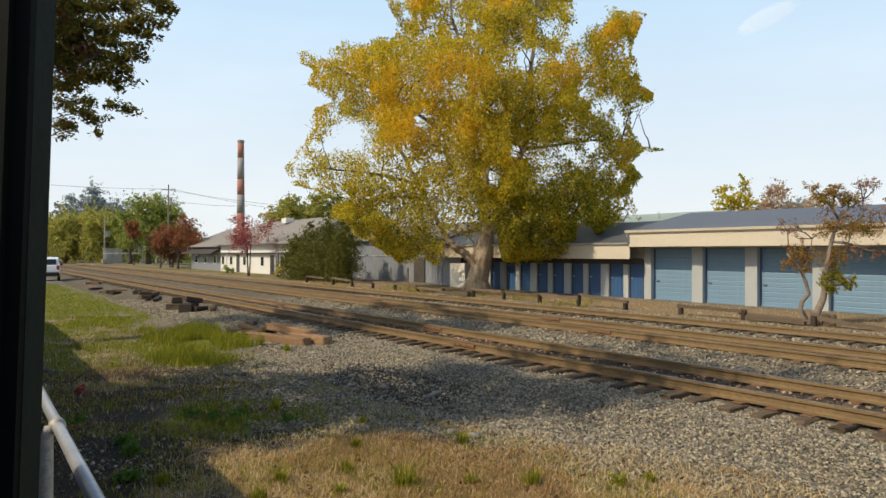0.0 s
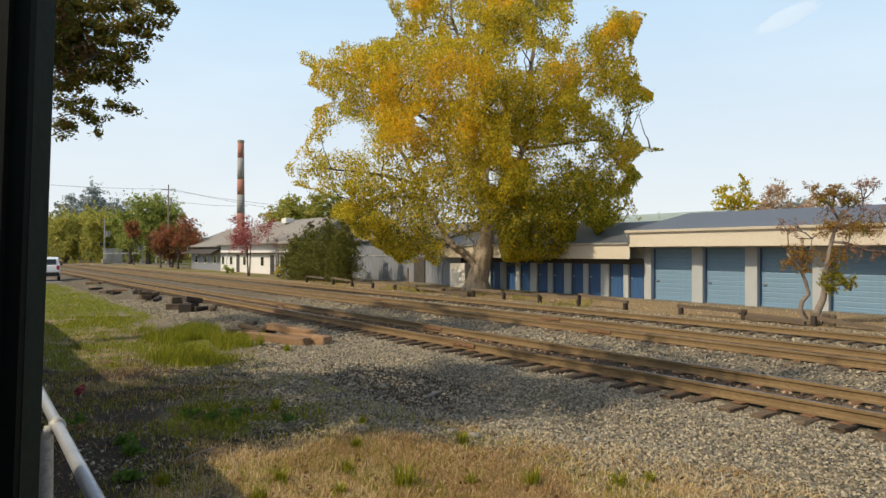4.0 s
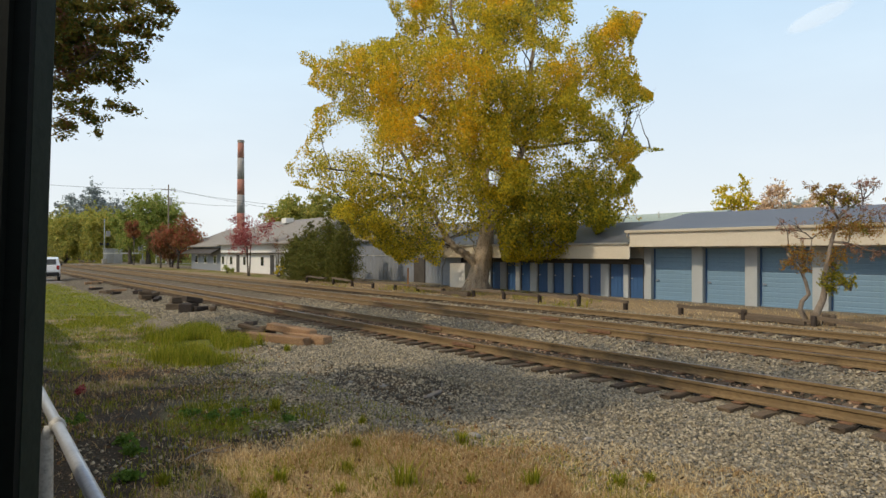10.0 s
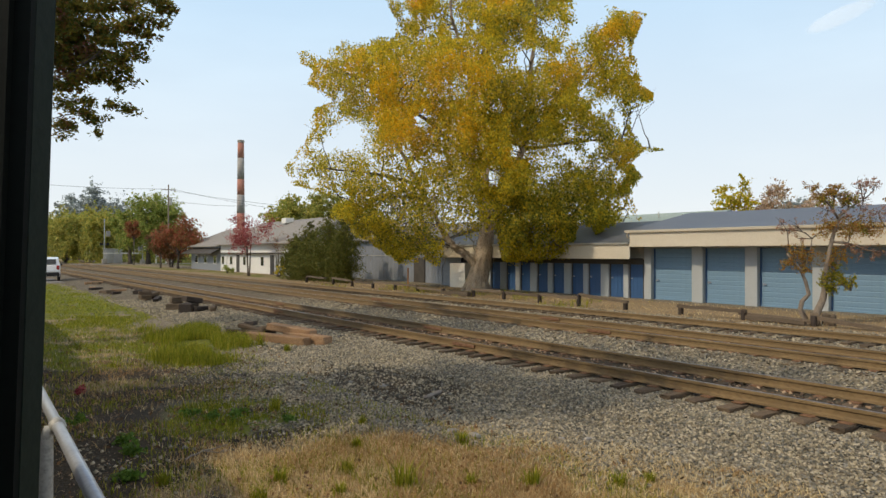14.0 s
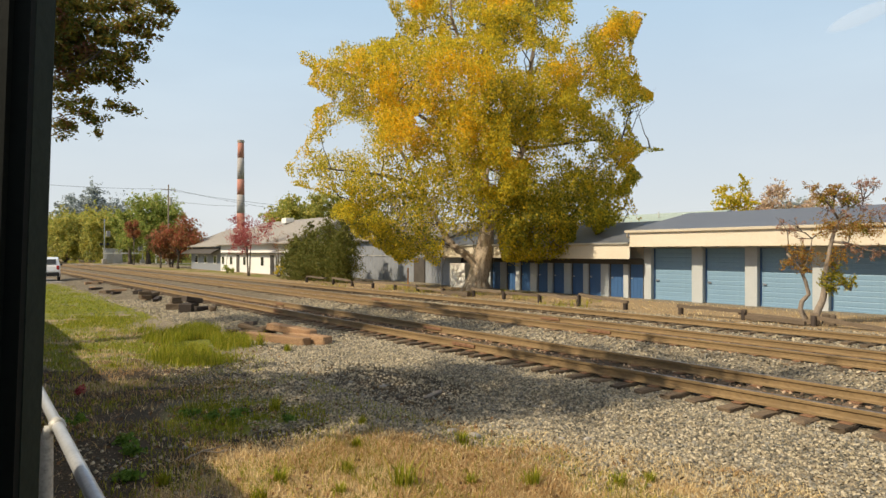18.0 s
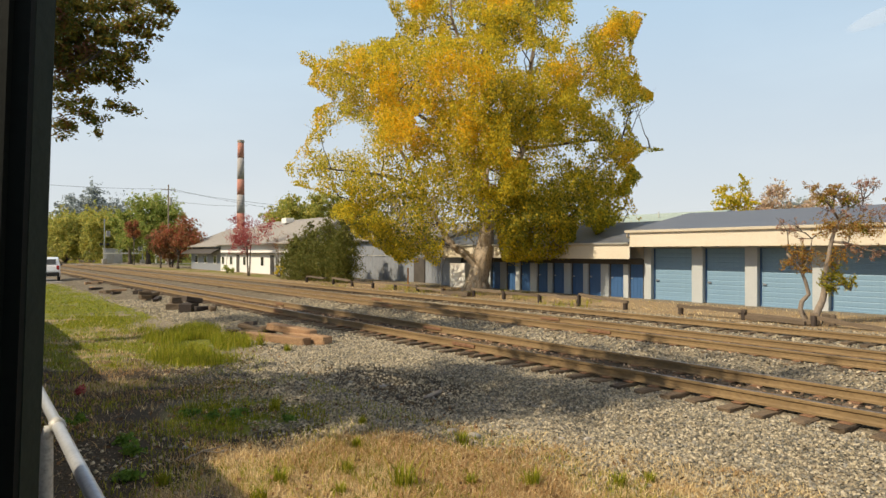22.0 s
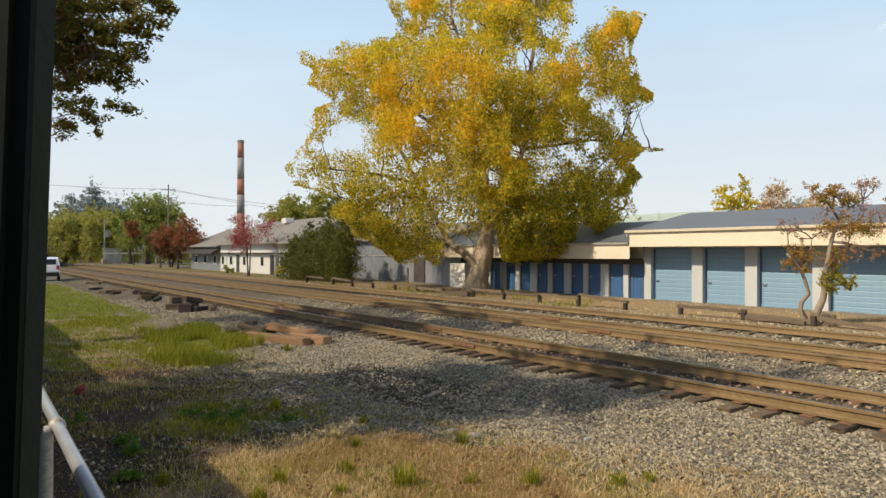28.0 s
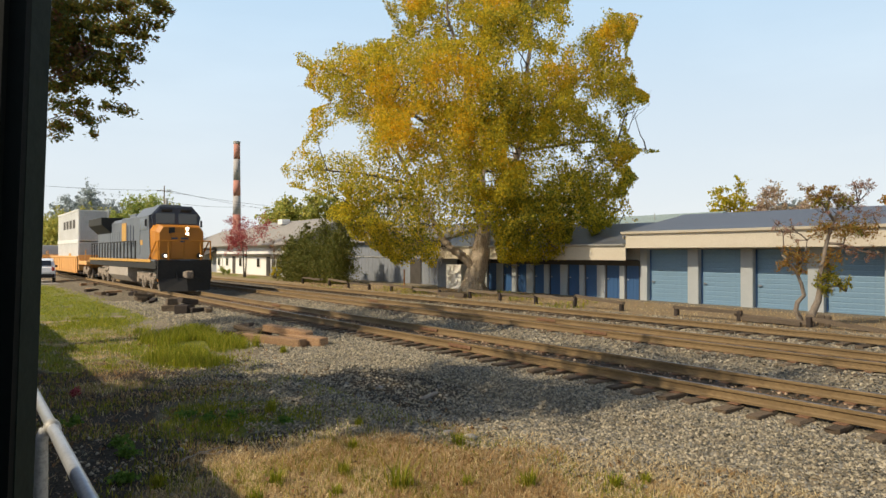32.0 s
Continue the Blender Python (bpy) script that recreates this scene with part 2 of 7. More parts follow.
    leaf_bronze=foliage("bronze_red_leaves", [(0.26, 0.11, 0.06), (0.18, 0.12, 0.05), (0.30, 0.14, 0.08), (0.14, 0.11, 0.04)], 0.35),
    leaf_red=foliage("crimson_leaves", [(0.36, 0.055, 0.065), (0.44, 0.10, 0.10), (0.27, 0.05, 0.055), (0.46, 0.18, 0.14)], 0.35),
    leaf_litter=foliage("dry_brown_leaf_litter", [(0.24, 0.13, 0.06), (0.18, 0.11, 0.06), (0.32, 0.19, 0.09), (0.38, 0.26, 0.12), (0.14, 0.09, 0.055)], 0.2),
    leaf_redrust=foliage("rust_red_leaves", [(0.36, 0.105, 0.06), (0.42, 0.15, 0.075), (0.28, 0.135, 0.06), (0.24, 0.155, 0.06)], 0.35),
    leaf_rust=foliage("rust_orange_leaves", [(0.44, 0.23, 0.06), (0.36, 0.17, 0.05), (0.44, 0.30, 0.07), (0.32, 0.25, 0.06)], 0.45),
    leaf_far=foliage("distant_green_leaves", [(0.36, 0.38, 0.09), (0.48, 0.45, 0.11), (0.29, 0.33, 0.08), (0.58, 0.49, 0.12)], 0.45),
    # Distance haze is mixed into the next two leaf colours, blue-green and rose-brown.
    leaf_hazeblue=foliage("haze_tinted_blue_green_needles", [(0.33, 0.38, 0.38), (0.40, 0.44, 0.43), (0.28, 0.33, 0.34)], 0.4),
    leaf_haze=foliage("haze_tinted_rose_brown_leaves", [(0.62, 0.46, 0.34), (0.56, 0.40, 0.32), (0.66, 0.52, 0.34), (0.50, 0.42, 0.30)], 0.45),
    leaf_mauve=foliage("sparse_mauve_brown_leaves", [(0.46, 0.27, 0.20), (0.40, 0.22, 0.18), (0.52, 0.34, 0.22), (0.36, 0.27, 0.16)], 0.45),
    leaf_olive=foliage("mid_olive_leaves", [(0.26, 0.33, 0.08), (0.36, 0.42, 0.10), (0.22, 0.28, 0.07), (0.44, 0.43, 0.12)], 0.45),
    cedar=foliage("dark_cedar_sprays", [(0.10, 0.115, 0.022), (0.16, 0.165, 0.032), (0.12, 0.135, 0.025), (0.20, 0.185, 0.04)], 0.25),
    grass_green=foliage("green_grass_blades", [(0.22, 0.25, 0.016), (0.34, 0.36, 0.026), (0.16, 0.19, 0.014), (0.42, 0.37, 0.045)], 0.4),
    grass_dry=foliage("dry_straw_blades", [(0.66, 0.52, 0.28), (0.82, 0.67, 0.39), (0.50, 0.37, 0.18), (0.58, 0.40, 0.18)], 0.3),
    grass_brown=foliage("rusty_brown_dead_grass", [(0.44, 0.27, 0.12), (0.52, 0.34, 0.16), (0.34, 0.20, 0.085), (0.40, 0.29, 0.12)], 0.3),
    weed=foliage("leafy_weed", [(0.12, 0.22, 0.03), (0.19, 0.30, 0.05), (0.10, 0.18, 0.03)], 0.35),
    ballast_rust=stones_mat("rust_stained_ballast", [(0.16, 0.10, 0.06), (0.42, 0.29, 0.18), (0.09, 0.06, 0.04), (0.50, 0.37, 0.25), (0.24, 0.145, 0.085), (0.33, 0.22, 0.135), (0.12, 0.085, 0.06)]),
    ballast=stones_mat("crushed_grey_ballast", [(0.14, 0.128, 0.10), (0.36, 0.315, 0.22), (0.10, 0.096, 0.078), (0.48, 0.42, 0.31), (0.24, 0.205, 0.14), (0.34, 0.295, 0.20), (0.17, 0.158, 0.125), (0.46, 0.40, 0.285), (0.24, 0.23, 0.20), (0.28, 0.235, 0.16)]),
)

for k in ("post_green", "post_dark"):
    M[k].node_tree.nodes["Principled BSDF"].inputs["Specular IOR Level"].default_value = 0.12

# ---- mesh helpers ----


class Geo:
    """Collects vertices and faces of one mesh."""

    def __init__(self):
        self.v, self.f = [], []

    def add(self, verts, faces):
        k = len(self.v)
        self.v.extend(tuple(p) for p in verts)
        self.f.extend(tuple(i + k for i in f) for f in faces)
        return self

    def box(self, c, s, m=None, bevel=0.0):
        """Box with centre c and size s; bevelled edges; m turns it about its centre."""
        hx, hy, hz = (v / 2 for v in s)
        if bevel <= 0:
            vs = [(x, y, z) for x in (-hx, hx) for y in (-hy, hy) for z in (-hz, hz)]
            fs = [(0, 1, 3, 2), (4, 6, 7, 5), (0, 4, 5, 1), (2, 3, 7, 6), (0, 2, 6, 4), (1, 5, 7, 3)]
        else:
            b = min(bevel, hx * 0.9, hy * 0.9, hz * 0.9)
            vs, fs, idx = [], [], {}
            for i, sx in enumerate((-1, 1)):
                for j, sy in enumerate((-1, 1)):
                    for k, sz in enumerate((-1, 1)):
                        for ax in range(3):
                            idx[i, j, k, ax] = len(vs)
                            o = [b, b, b]
                            o[ax] = 0
                            vs.append((sx * (hx - o[0]), sy * (hy - o[1]), sz * (hz - o[2])))
            for ax in range(3):
                u, w = (ax + 1) % 3, (ax + 2) % 3
                for s1 in (0, 1):
                    q = []
                    for a, c2 in ((0, 0), (1, 0), (1, 1), (0, 1)):
                        key = [0, 0, 0]
                        key[ax], key[u], key[w] = s1, a, c2
                        q.append(idx[(*key, ax)])
                    fs.append(tuple(q if s1 else q[::-1]))
                for a in (0, 1):
                    for c2 in (0, 1):
                        key0, key1 = [0, 0, 0], [0, 0, 0]
                        key0[u] = key1[u] = a
                        key0[w] = key1[w] = c2
                        key1[ax] = 1
                        q = (idx[(*key0, u)], idx[(*key1, u)], idx[(*key1, w)], idx[(*key0, w)])
                        fs.append(q if a == c2 else q[::-1])
            for i in (0, 1):
                for j in (0, 1):
                    for k in (0, 1):
                        q = (idx[i, j, k, 0], idx[i, j, k, 1], idx[i, j, k, 2])
                        fs.append(q if (i + j + k) % 2 else q[::-1])
        c = Vector(c)
        vs = [c + (m @ Vector(p) if m is not None else Vector(p)) for p in vs]
        return self.add(vs, fs)

    def tube(self, pts, radii, sides=8, caps=True):
        """Tube through the points, with a radius at each."""
        pts = [Vector(p) for p in pts]
        if not hasattr(radii, "__len__"):
            radii = [radii] * len(pts)
        vs, fs, ref = [], [], None
        for i, p in enumerate(pts):
            d = (pts[min(i + 1, len(pts) - 1)] - pts[max(i - 1, 0)]).normalized()
            if ref is None or abs(ref.dot(d)) > 0.95:
                ref = Vector((0, 0, 1)) if abs(d.z) < 0.9 else Vector((1, 0, 0))
            u = d.cross(ref).normalized()
            w = d.cross(u)
            for k in range(sides):
                a = 2 * math.pi * k / sides
                vs.append(p + radii[i] * (math.cos(a) * u + math.sin(a) * w))
        for i in range(len(pts) - 1):
            for k in range(sides):
                a, b = i * sides + k, i * sides + (k + 1) % sides
                fs.append((a, b, b + sides, a + sides))
        if caps:
            fs.append(tuple(range(sides))[::-1])
            fs.append(tuple(range((len(pts) - 1) * sides, len(pts) * sides)))
        return self.add(vs, fs)

    def prism(self, outline, axis, a, b):
        """Outline (pairs) swept along axis (0, 1 or 2) from a to b; the pairs fill the other axes in order."""
        n = len(outline)
        vs = []
        for t in (a, b):
            for p in outline:
                q = list(p)
                q.insert(axis, t)
                vs.append(q)
        fs = [tuple(range(n))[::-1], tuple(range(n, 2 * n))]
        fs += [(i, (i + 1) % n, n + (i + 1) % n, n + i) for i in range(n)]
        return self.add(vs, fs)

    def rock(self, c, r, rng, flat=0.7):
        vs = []
        for d in ((1, 0, 0), (-1, 0, 0), (0, 1, 0), (0, -1, 0), (0, 0, 1), (0, 0, -1), (.6, .6, .55), (-.6, .6, .55), (.6, -.6, .55), (-.6, -.6, .55)):
            k = r * rng.uniform(0.75, 1.2)
            vs.append((c[0] + d[0] * k, c[1] + d[1] * k, c[2] + d[2] * k * flat))
        fs = [(4, 6, 7), (4, 8, 6), (4, 7, 9), (4, 9, 8), (0, 6, 8), (2, 7, 6), (1, 9, 7), (3, 8, 9), (0, 2, 6), (1, 7, 2), (1, 3, 9), (0, 8, 3), (5, 2, 0), (5, 1, 2), (5, 3, 1), (5, 0, 3)]
        return self.add(vs, fs)

    def mesh(self, name, mats, smooth=False):
        me = bpy.data.meshes.new(name)
        me.from_pydata([tuple(p) for p in self.v], [], self.f)
        for m in (mats if isinstance(mats, (list, tuple)) else [mats]):
            me.materials.append(m)
        if smooth:
            me.polygons.foreach_set("use_smooth", [True] * len(me.polygons))
        me.update()
        return me


def fast_mesh(name, verts, faces, mat, smooth=False, per=0):
    """Mesh from numpy arrays: verts (n, 3), faces (m, 3 or 4)."""
    me = bpy.data.meshes.new(name)
    k = faces.shape[1]
    me.vertices.add(len(verts))
    me.vertices.foreach_set("co", np.asarray(verts, dtype=np.float32).ravel())
    me.loops.add(faces.size)
    me.loops.foreach_set("vertex_index", faces.astype(np.int32).ravel())
    me.polygons.add(len(faces))
    me.polygons.foreach_set("loop_start", np.arange(0, faces.size, k, dtype=np.int32))
    if smooth:
        me.polygons.foreach_set("use_smooth", np.ones(len(faces), dtype=bool))
    me.materials.append(mat)
    me.update(calc_edges=True)
    if per:     # one random tone for each piece of so many faces
        tone = np.random.RandomState(len(verts) % 9973).uniform(0, 1, len(faces) // per).repeat(per)
        me.attributes.new("tone", "FLOAT", "FACE").data.foreach_set("value", tone.astype(np.float32))
    return me


def part(name, geo, material, parent, label="", smooth=False):
    me = geo.mesh(name, material, smooth) if isinstance(geo, Geo) else geo
    ob = new(name, me)
    ob.parent = parent
    if label:
        ob["label"] = label
    return ob


def thing(name, at, label, category, group="", kind="", turn=0.0):
    ob = new(name)
    ob.empty_display_size = 0.3
    ob.matrix_basis = pose(*at, 0, 0, turn)
    return tagged(ob, label, category, group, kind)


def solid(name, geo, material, label="", category="", group="", kind="", smooth=False):
    ob = new(name, geo.mesh(name, material, smooth) if isinstance(geo, Geo) else geo)
    return tagged(ob, label, category, group, kind)


def rot(rx=0, ry=0, rz=0):
    return Euler([radians(v) for v in (rx, ry, rz)]).to_matrix()


# ---- ground ----
CY = 142.0      # where the road crosses the tracks


def step(a, b, v):
    t = np.clip((v - a) / (b - a), 0, 1)
    return t * t * (3 - 2 * t)


def lumps(x, y, s, seed):
    """Smooth pseudo-random field between about -1 and 1."""
    r = np.random.RandomState(seed)
    out = 0
    for _ in range(7):
        a, k, p = r.uniform(0, 2 * math.pi), s * r.uniform(0.6, 1.7), r.uniform(0, 6.28)
        out = out + np.sin((np.cos(a) * x + np.sin(a) * y) * k + p)
    return out / 3.5


def height(x, y):
    x, y = np.asarray(x, float), np.asarray(y, float)
    near = -0.02 + 0.035 * lumps(x, y, 1.1, 3) + 0.012 * lumps(x, y, 4.0, 4)
    near = near - 0.07 * step(5.0, 6.6, x) * step(17, 11, y) * step(3, 8, y)
    near = near + 0.09 * step(3.5, 5.5, x) * step(8.0, 6.0, x) * step(17, 19, y) * step(25, 21, y)
    near = near + 0.07 * step(0.5, 0.1, np.abs(x - 5.55 - 0.35 * step(12, 16, y))) * step(6.9, 7.8, y) * step(17.0, 15.5, y)
    bed = 0.095 + 0.07 * step(0.95, 0.6, np.abs(x - 11.05)) + 0.065 * step(1.6, 1.2, np.abs(x - 15.97)) + 0.018 * lumps(x, y, 5.0, 5) - 0.03 * step(12.8, 13.4, x) * step(14.6, 14.0, x)
    h = near + (bed - near) * step(7.9, 9.1, x)
    far = 0.19 + 0.02 * lumps(x, y, 1.3, 6)
    h = h + (far - h) * step(18.6, 21.5, x)
    h = h + (0.235 - h) * step(24.5, 27, x)
    return h


xs = np.concatenate([[-3000, -1200, -500, -200, -80, -40, -20, -10, -5], np.arange(-2.5, 28.01, 0.16), [29, 31, 34, 38, 45, 60, 90, 140, 220, 400, 800, 1500, 3000]])
ys = np.concatenate([[-3000, -1200, -500, -200, -80, -40, -20, -10, -5], np.arange(-2, 26, 0.16), np.arange(26, 60, 0.45), np.arange(60, 160, 2.0), [165, 180, 200, 240, 300, 400, 700, 1500, 3000]])
gx, gy = np.meshgrid(xs, ys)
gz = height(gx, gy)
nx, ny = len(xs), len(ys)
gi = np.arange(nx * ny).reshape(ny, nx)
gf = np.stack([gi[:-1, :-1], gi[:-1, 1:], gi[1:, 1:], gi[1:, :-1]], -1).reshape(-1, 4)


def zones(x, y):
    """Shares of green grass, dry straw and bare dirt at a place; the rest is gravel."""
    w = 0.8 * lumps(x, y, 0.9, 11) + 0.6 * lumps(x, y, 2.6, 12) + 0.7 * lumps(x, y, 6.5, 13)
    edge = x + 0.45 * w
    lawn = step(27, 31, y + 1.5 * w) * step(7.6 + 0.0 * y, 6.2, edge)
    ridge = step(0.42, 0.12, np.abs(x - 5.55 - 0.35 * step(12, 16, y) + 0.10 * w)) * step(6.9, 7.8, y) * step(17.0, 15.5, y)
    mound = np.maximum(step(1.0, 0.55, np.hypot((x - 6.1) / 1.45, (y - 20.8) / 3.8) + 0.2 * w), step(1.0, 0.55, np.hypot((x - 4.7) / 0.95, (y - 16.8) / 1.7) + 0.2 * w))
    left = step(6.0, 4.6, edge) * step(16.0, 18, y + w) * step(33, 30, y)
    patch = step(1.0, 0.5, np.hypot((x - 3.8) / 1.4, (y - 10.9) / 2.0) + 0.25 * w)
    patch2 = step(1.0, 0.5, np.hypot((x - 2.2) / 0.9, (y - 10.2) / 1.5) + 0.25 * w)
    green = np.clip(lawn * (0.75 + 0.5 * w) + mound + (0.66 + 0.5 * w) * left + (0.75 + 0.5 * w) * patch + (0.2 + 0.6 * w) * patch2, 0, 1)
    dry = step(9.9, 8.7, y + 0.5 * x * 0.2 + 0.5 * w) * step(6.6, 5.2, edge + 0.2 * (y - 6)) * step(2.2, 3.2, edge)
    dry = np.clip(dry + 0.4 * step(1.5, 0.4, np.abs(x - 6.6 + 0.28 * (y - 5.5) + 0.5 * w)) * step(9.0, 7.5, y) + 0.35 * step(5.8, 4.6, edge) * step(13, 15, y) * step(19, 17, y) * step(-0.2, 0.5, w), 0, 1) * (1 - 0.8 * green)
    dry = np.clip(dry + left * (0.12 - 0.4 * w) * 0.9 + 0.22 * step(1.4, 2.2, x) * step(5.5, 4.5, edge) * step(10, 12, y) * step(18, 16, y) * step(-0.1, 0.7, lumps(x, y, 2.0, 14) + 0.4 * w), 0, 1) * (1 - green)
    verge = step(20.5, 21.6, x + 0.3 * w) * step(27.6, 26.6, x)
    dry = np.clip(dry + 0.5 * verge, 0, 1)
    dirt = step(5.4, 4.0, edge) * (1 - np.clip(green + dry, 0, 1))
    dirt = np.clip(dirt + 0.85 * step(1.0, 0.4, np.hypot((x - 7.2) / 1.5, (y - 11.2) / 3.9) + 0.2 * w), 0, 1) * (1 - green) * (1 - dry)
    track = np.maximum(step(0.95, 0.7, np.abs(x - 11.05)), step(0.95, 0.7, np.abs(x - 15.97)))
    dirt = np.clip(dirt + 0.6 * track + 0.42 * step(22, 40, y) * step(6.5, 7.5, x) * step(21, 20, x), 0, 1)
    far = step(29, 36, x) * 0.8
    green, dry, dirt = green * (1 - ridge), dry * (1 - ridge), dirt * (1 - ridge)
    green = np.clip(green + far + step(60, 100, np.abs(x)) + step(22.5, 23.5, x + 0.4 * w) * step(52, 60, y) * step(27, 26, x) * (0.45 + 0.3 * w), 0, 1)
    return green, dry, dirt


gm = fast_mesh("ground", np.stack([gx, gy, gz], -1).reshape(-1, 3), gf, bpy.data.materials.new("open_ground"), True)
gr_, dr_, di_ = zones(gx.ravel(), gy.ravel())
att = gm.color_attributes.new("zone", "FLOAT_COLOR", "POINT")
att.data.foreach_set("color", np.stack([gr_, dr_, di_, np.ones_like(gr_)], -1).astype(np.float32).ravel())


def ground_material(m):
    m.use_nodes = True
    n, l = m.node_tree.nodes, m.node_tree.links
    b = n["Principled BSDF"]
    g = n.new("ShaderNodeNewGeometry")
    a = n.new("ShaderNodeVertexColor")
    a.layer_name = "zone"
    s = n.new("ShaderNodeSeparateColor")
    l.new(a.outputs[0], s.inputs[0])
    pos = g.outputs["Position"]
    vo = n.new("ShaderNodeTexVoronoi")
    vo.inputs["Scale"].default_value = 20.0
    l.new(pos, vo.inputs["Vector"])
    bw = n.new("ShaderNodeRGBToBW")
    l.new(vo.outputs["Color"], bw.inputs[0])
    fb, _ = noise_fac(n, l, pos, 0.7, 4, 0.3, 0.7)
    # Gravel's low tones are darkened to stand in for shade between stones.
    gravel = mix_rgb(n, l, bw.outputs[0], (0.09, 0.079, 0.06), (0.40, 0.345, 0.25))
    gravel = mix_rgb(n, l, fb, gravel, mix_rgb(n, l, bw.outputs[0], (0.085, 0.073, 0.054), (0.34, 0.29, 0.205)))
    f1, r1 = noise_fac(n, l, pos, 1.1, 6, 0.3, 0.7)
    f2, r2 = noise_fac(n, l, pos, 26.0, 4, 0.35, 0.7)
    # Dark soil, toned lower still to deepen the shade falling on it.
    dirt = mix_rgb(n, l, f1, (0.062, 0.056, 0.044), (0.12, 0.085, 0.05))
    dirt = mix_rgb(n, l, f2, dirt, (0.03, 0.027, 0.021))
    dry = mix_rgb(n, l, f1, (0.42, 0.32, 0.19), (0.27, 0.16, 0.07))
    dry = mix_rgb(n, l, f2, dry, (0.30, 0.22, 0.12))
    green = mix_rgb(n, l, f1, (0.135, 0.175, 0.012), (0.21, 0.20, 0.025))
    green = mix_rgb(n, l, f2, green, (0.11, 0.13, 0.035))

    def cut(sock):
        ad = n.new("ShaderNodeMath")
        ad.operation = "MULTIPLY_ADD"
        l.new(r2, ad.inputs[0])
        ad.inputs[1].default_value = 0.8
        l.new(sock, ad.inputs[2])
        mr = n.new("ShaderNodeMapRange")
        mr.inputs["From Min"].default_value, mr.inputs["From Max"].default_value = 0.62, 1.05
        l.new(ad.outputs[0], mr.inputs["Value"])
        return mr.outputs[0]

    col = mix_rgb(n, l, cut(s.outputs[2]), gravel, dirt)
    col = mix_rgb(n, l, cut(s.outputs[1]), col, dry)
    col = mix_rgb(n, l, cut(s.outputs[0]), col, green)
    l.new(col, b.inputs["Base Color"])
    b.inputs["Roughness"].default_value = 0.95
    b.inputs["Specular IOR Level"].default_value = 0.2
    bp = n.new("ShaderNodeBump")
    bp.inputs["Strength"].default_value, bp.inputs["Distance"].default_value = 0.6, 0.03
    hs = n.new("ShaderNodeMath")
    hs.operation = "SUBTRACT"
    l.new(r2, hs.inputs[0])
    l.new(vo.outputs["Distance"], hs.inputs[1])
    l.new(hs.outputs[0], bp.inputs["Height"])
    l.new(bp.outputs[0], b.inputs["Normal"])


ground_material(gm.materials[0])
tagged(new("ground", gm), "gravel, bare dirt, dry straw and patchy green grass", "ground", kind="structure")

# the road across the tracks, at the far end
M["road"] = surface("pale_worn_asphalt", (0.24, 0.23, 0.215), (0.30, 0.285, 0.26), (0.17, 0.16, 0.15), 0.6, 12, 0.9, 0.2)
solid("road", Geo().box((10, CY, 0.245), (180, 7.5, 0.03), bevel=0.01), M["road"], "pale worn asphalt road crossing the tracks", "road", kind="structure")

# ---- railway tracks ----


def rail_geo(y0, y1):
    """Rail section swept along y, foot at z = 0, head at 0.186."""
    half = [(0.070, 0), (0.070, 0.012), (0.02, 0.028), (0.010, 0.05), (0.010, 0.125), (0.036, 0.138), (0.037, 0.176), (0.030, 0.186)]
    sec = half + [(-x, z) for x, z in reversed(half)]
    return Geo().prism([(x, z) for x, z in sec], 1, y0, y1)


def head_geo(y0, y1):
    return Geo().box((0, (y0 + y1) / 2, 0.1875), (0.052, y1 - y0, 0.005))


TRACK_Y0, TRACK_Y1 = -14.0, 760.0
rng = random.Random(4)
tie_meshes = []
for i in range(5):
    g = Geo()
    g.box((0, 0, 0), (2.6, 0.225, 0.18), bevel=0.02)
    vs = []
    for p in g.v:
        q = Vector(p)
        vs.append((q.x + rng.uniform(-0.03, 0.03), q.y + rng.uniform(-0.012, 0.012), q.z + rng.uniform(-0.012, 0.008)))
    g.v = vs
    tie_meshes.append(g.mesh("tie", M["tie"]))
plate_mesh = Geo().box((0, 0, 0), (0.36, 0.19, 0.02), bevel=0.006).mesh("tie_plate", M["steel_rust"])
bar_mesh = Geo().box((0, 0, 0), (0.035, 0.9, 0.085), bevel=0.01)
for k in range(4):
    bar_mesh.box((0, -0.3 + 0.2 * k, 0), (0.07, 0.035, 0.035), bevel=0.006)
bar_mesh = bar_mesh.mesh("joint_bar", M["steel_rust"])


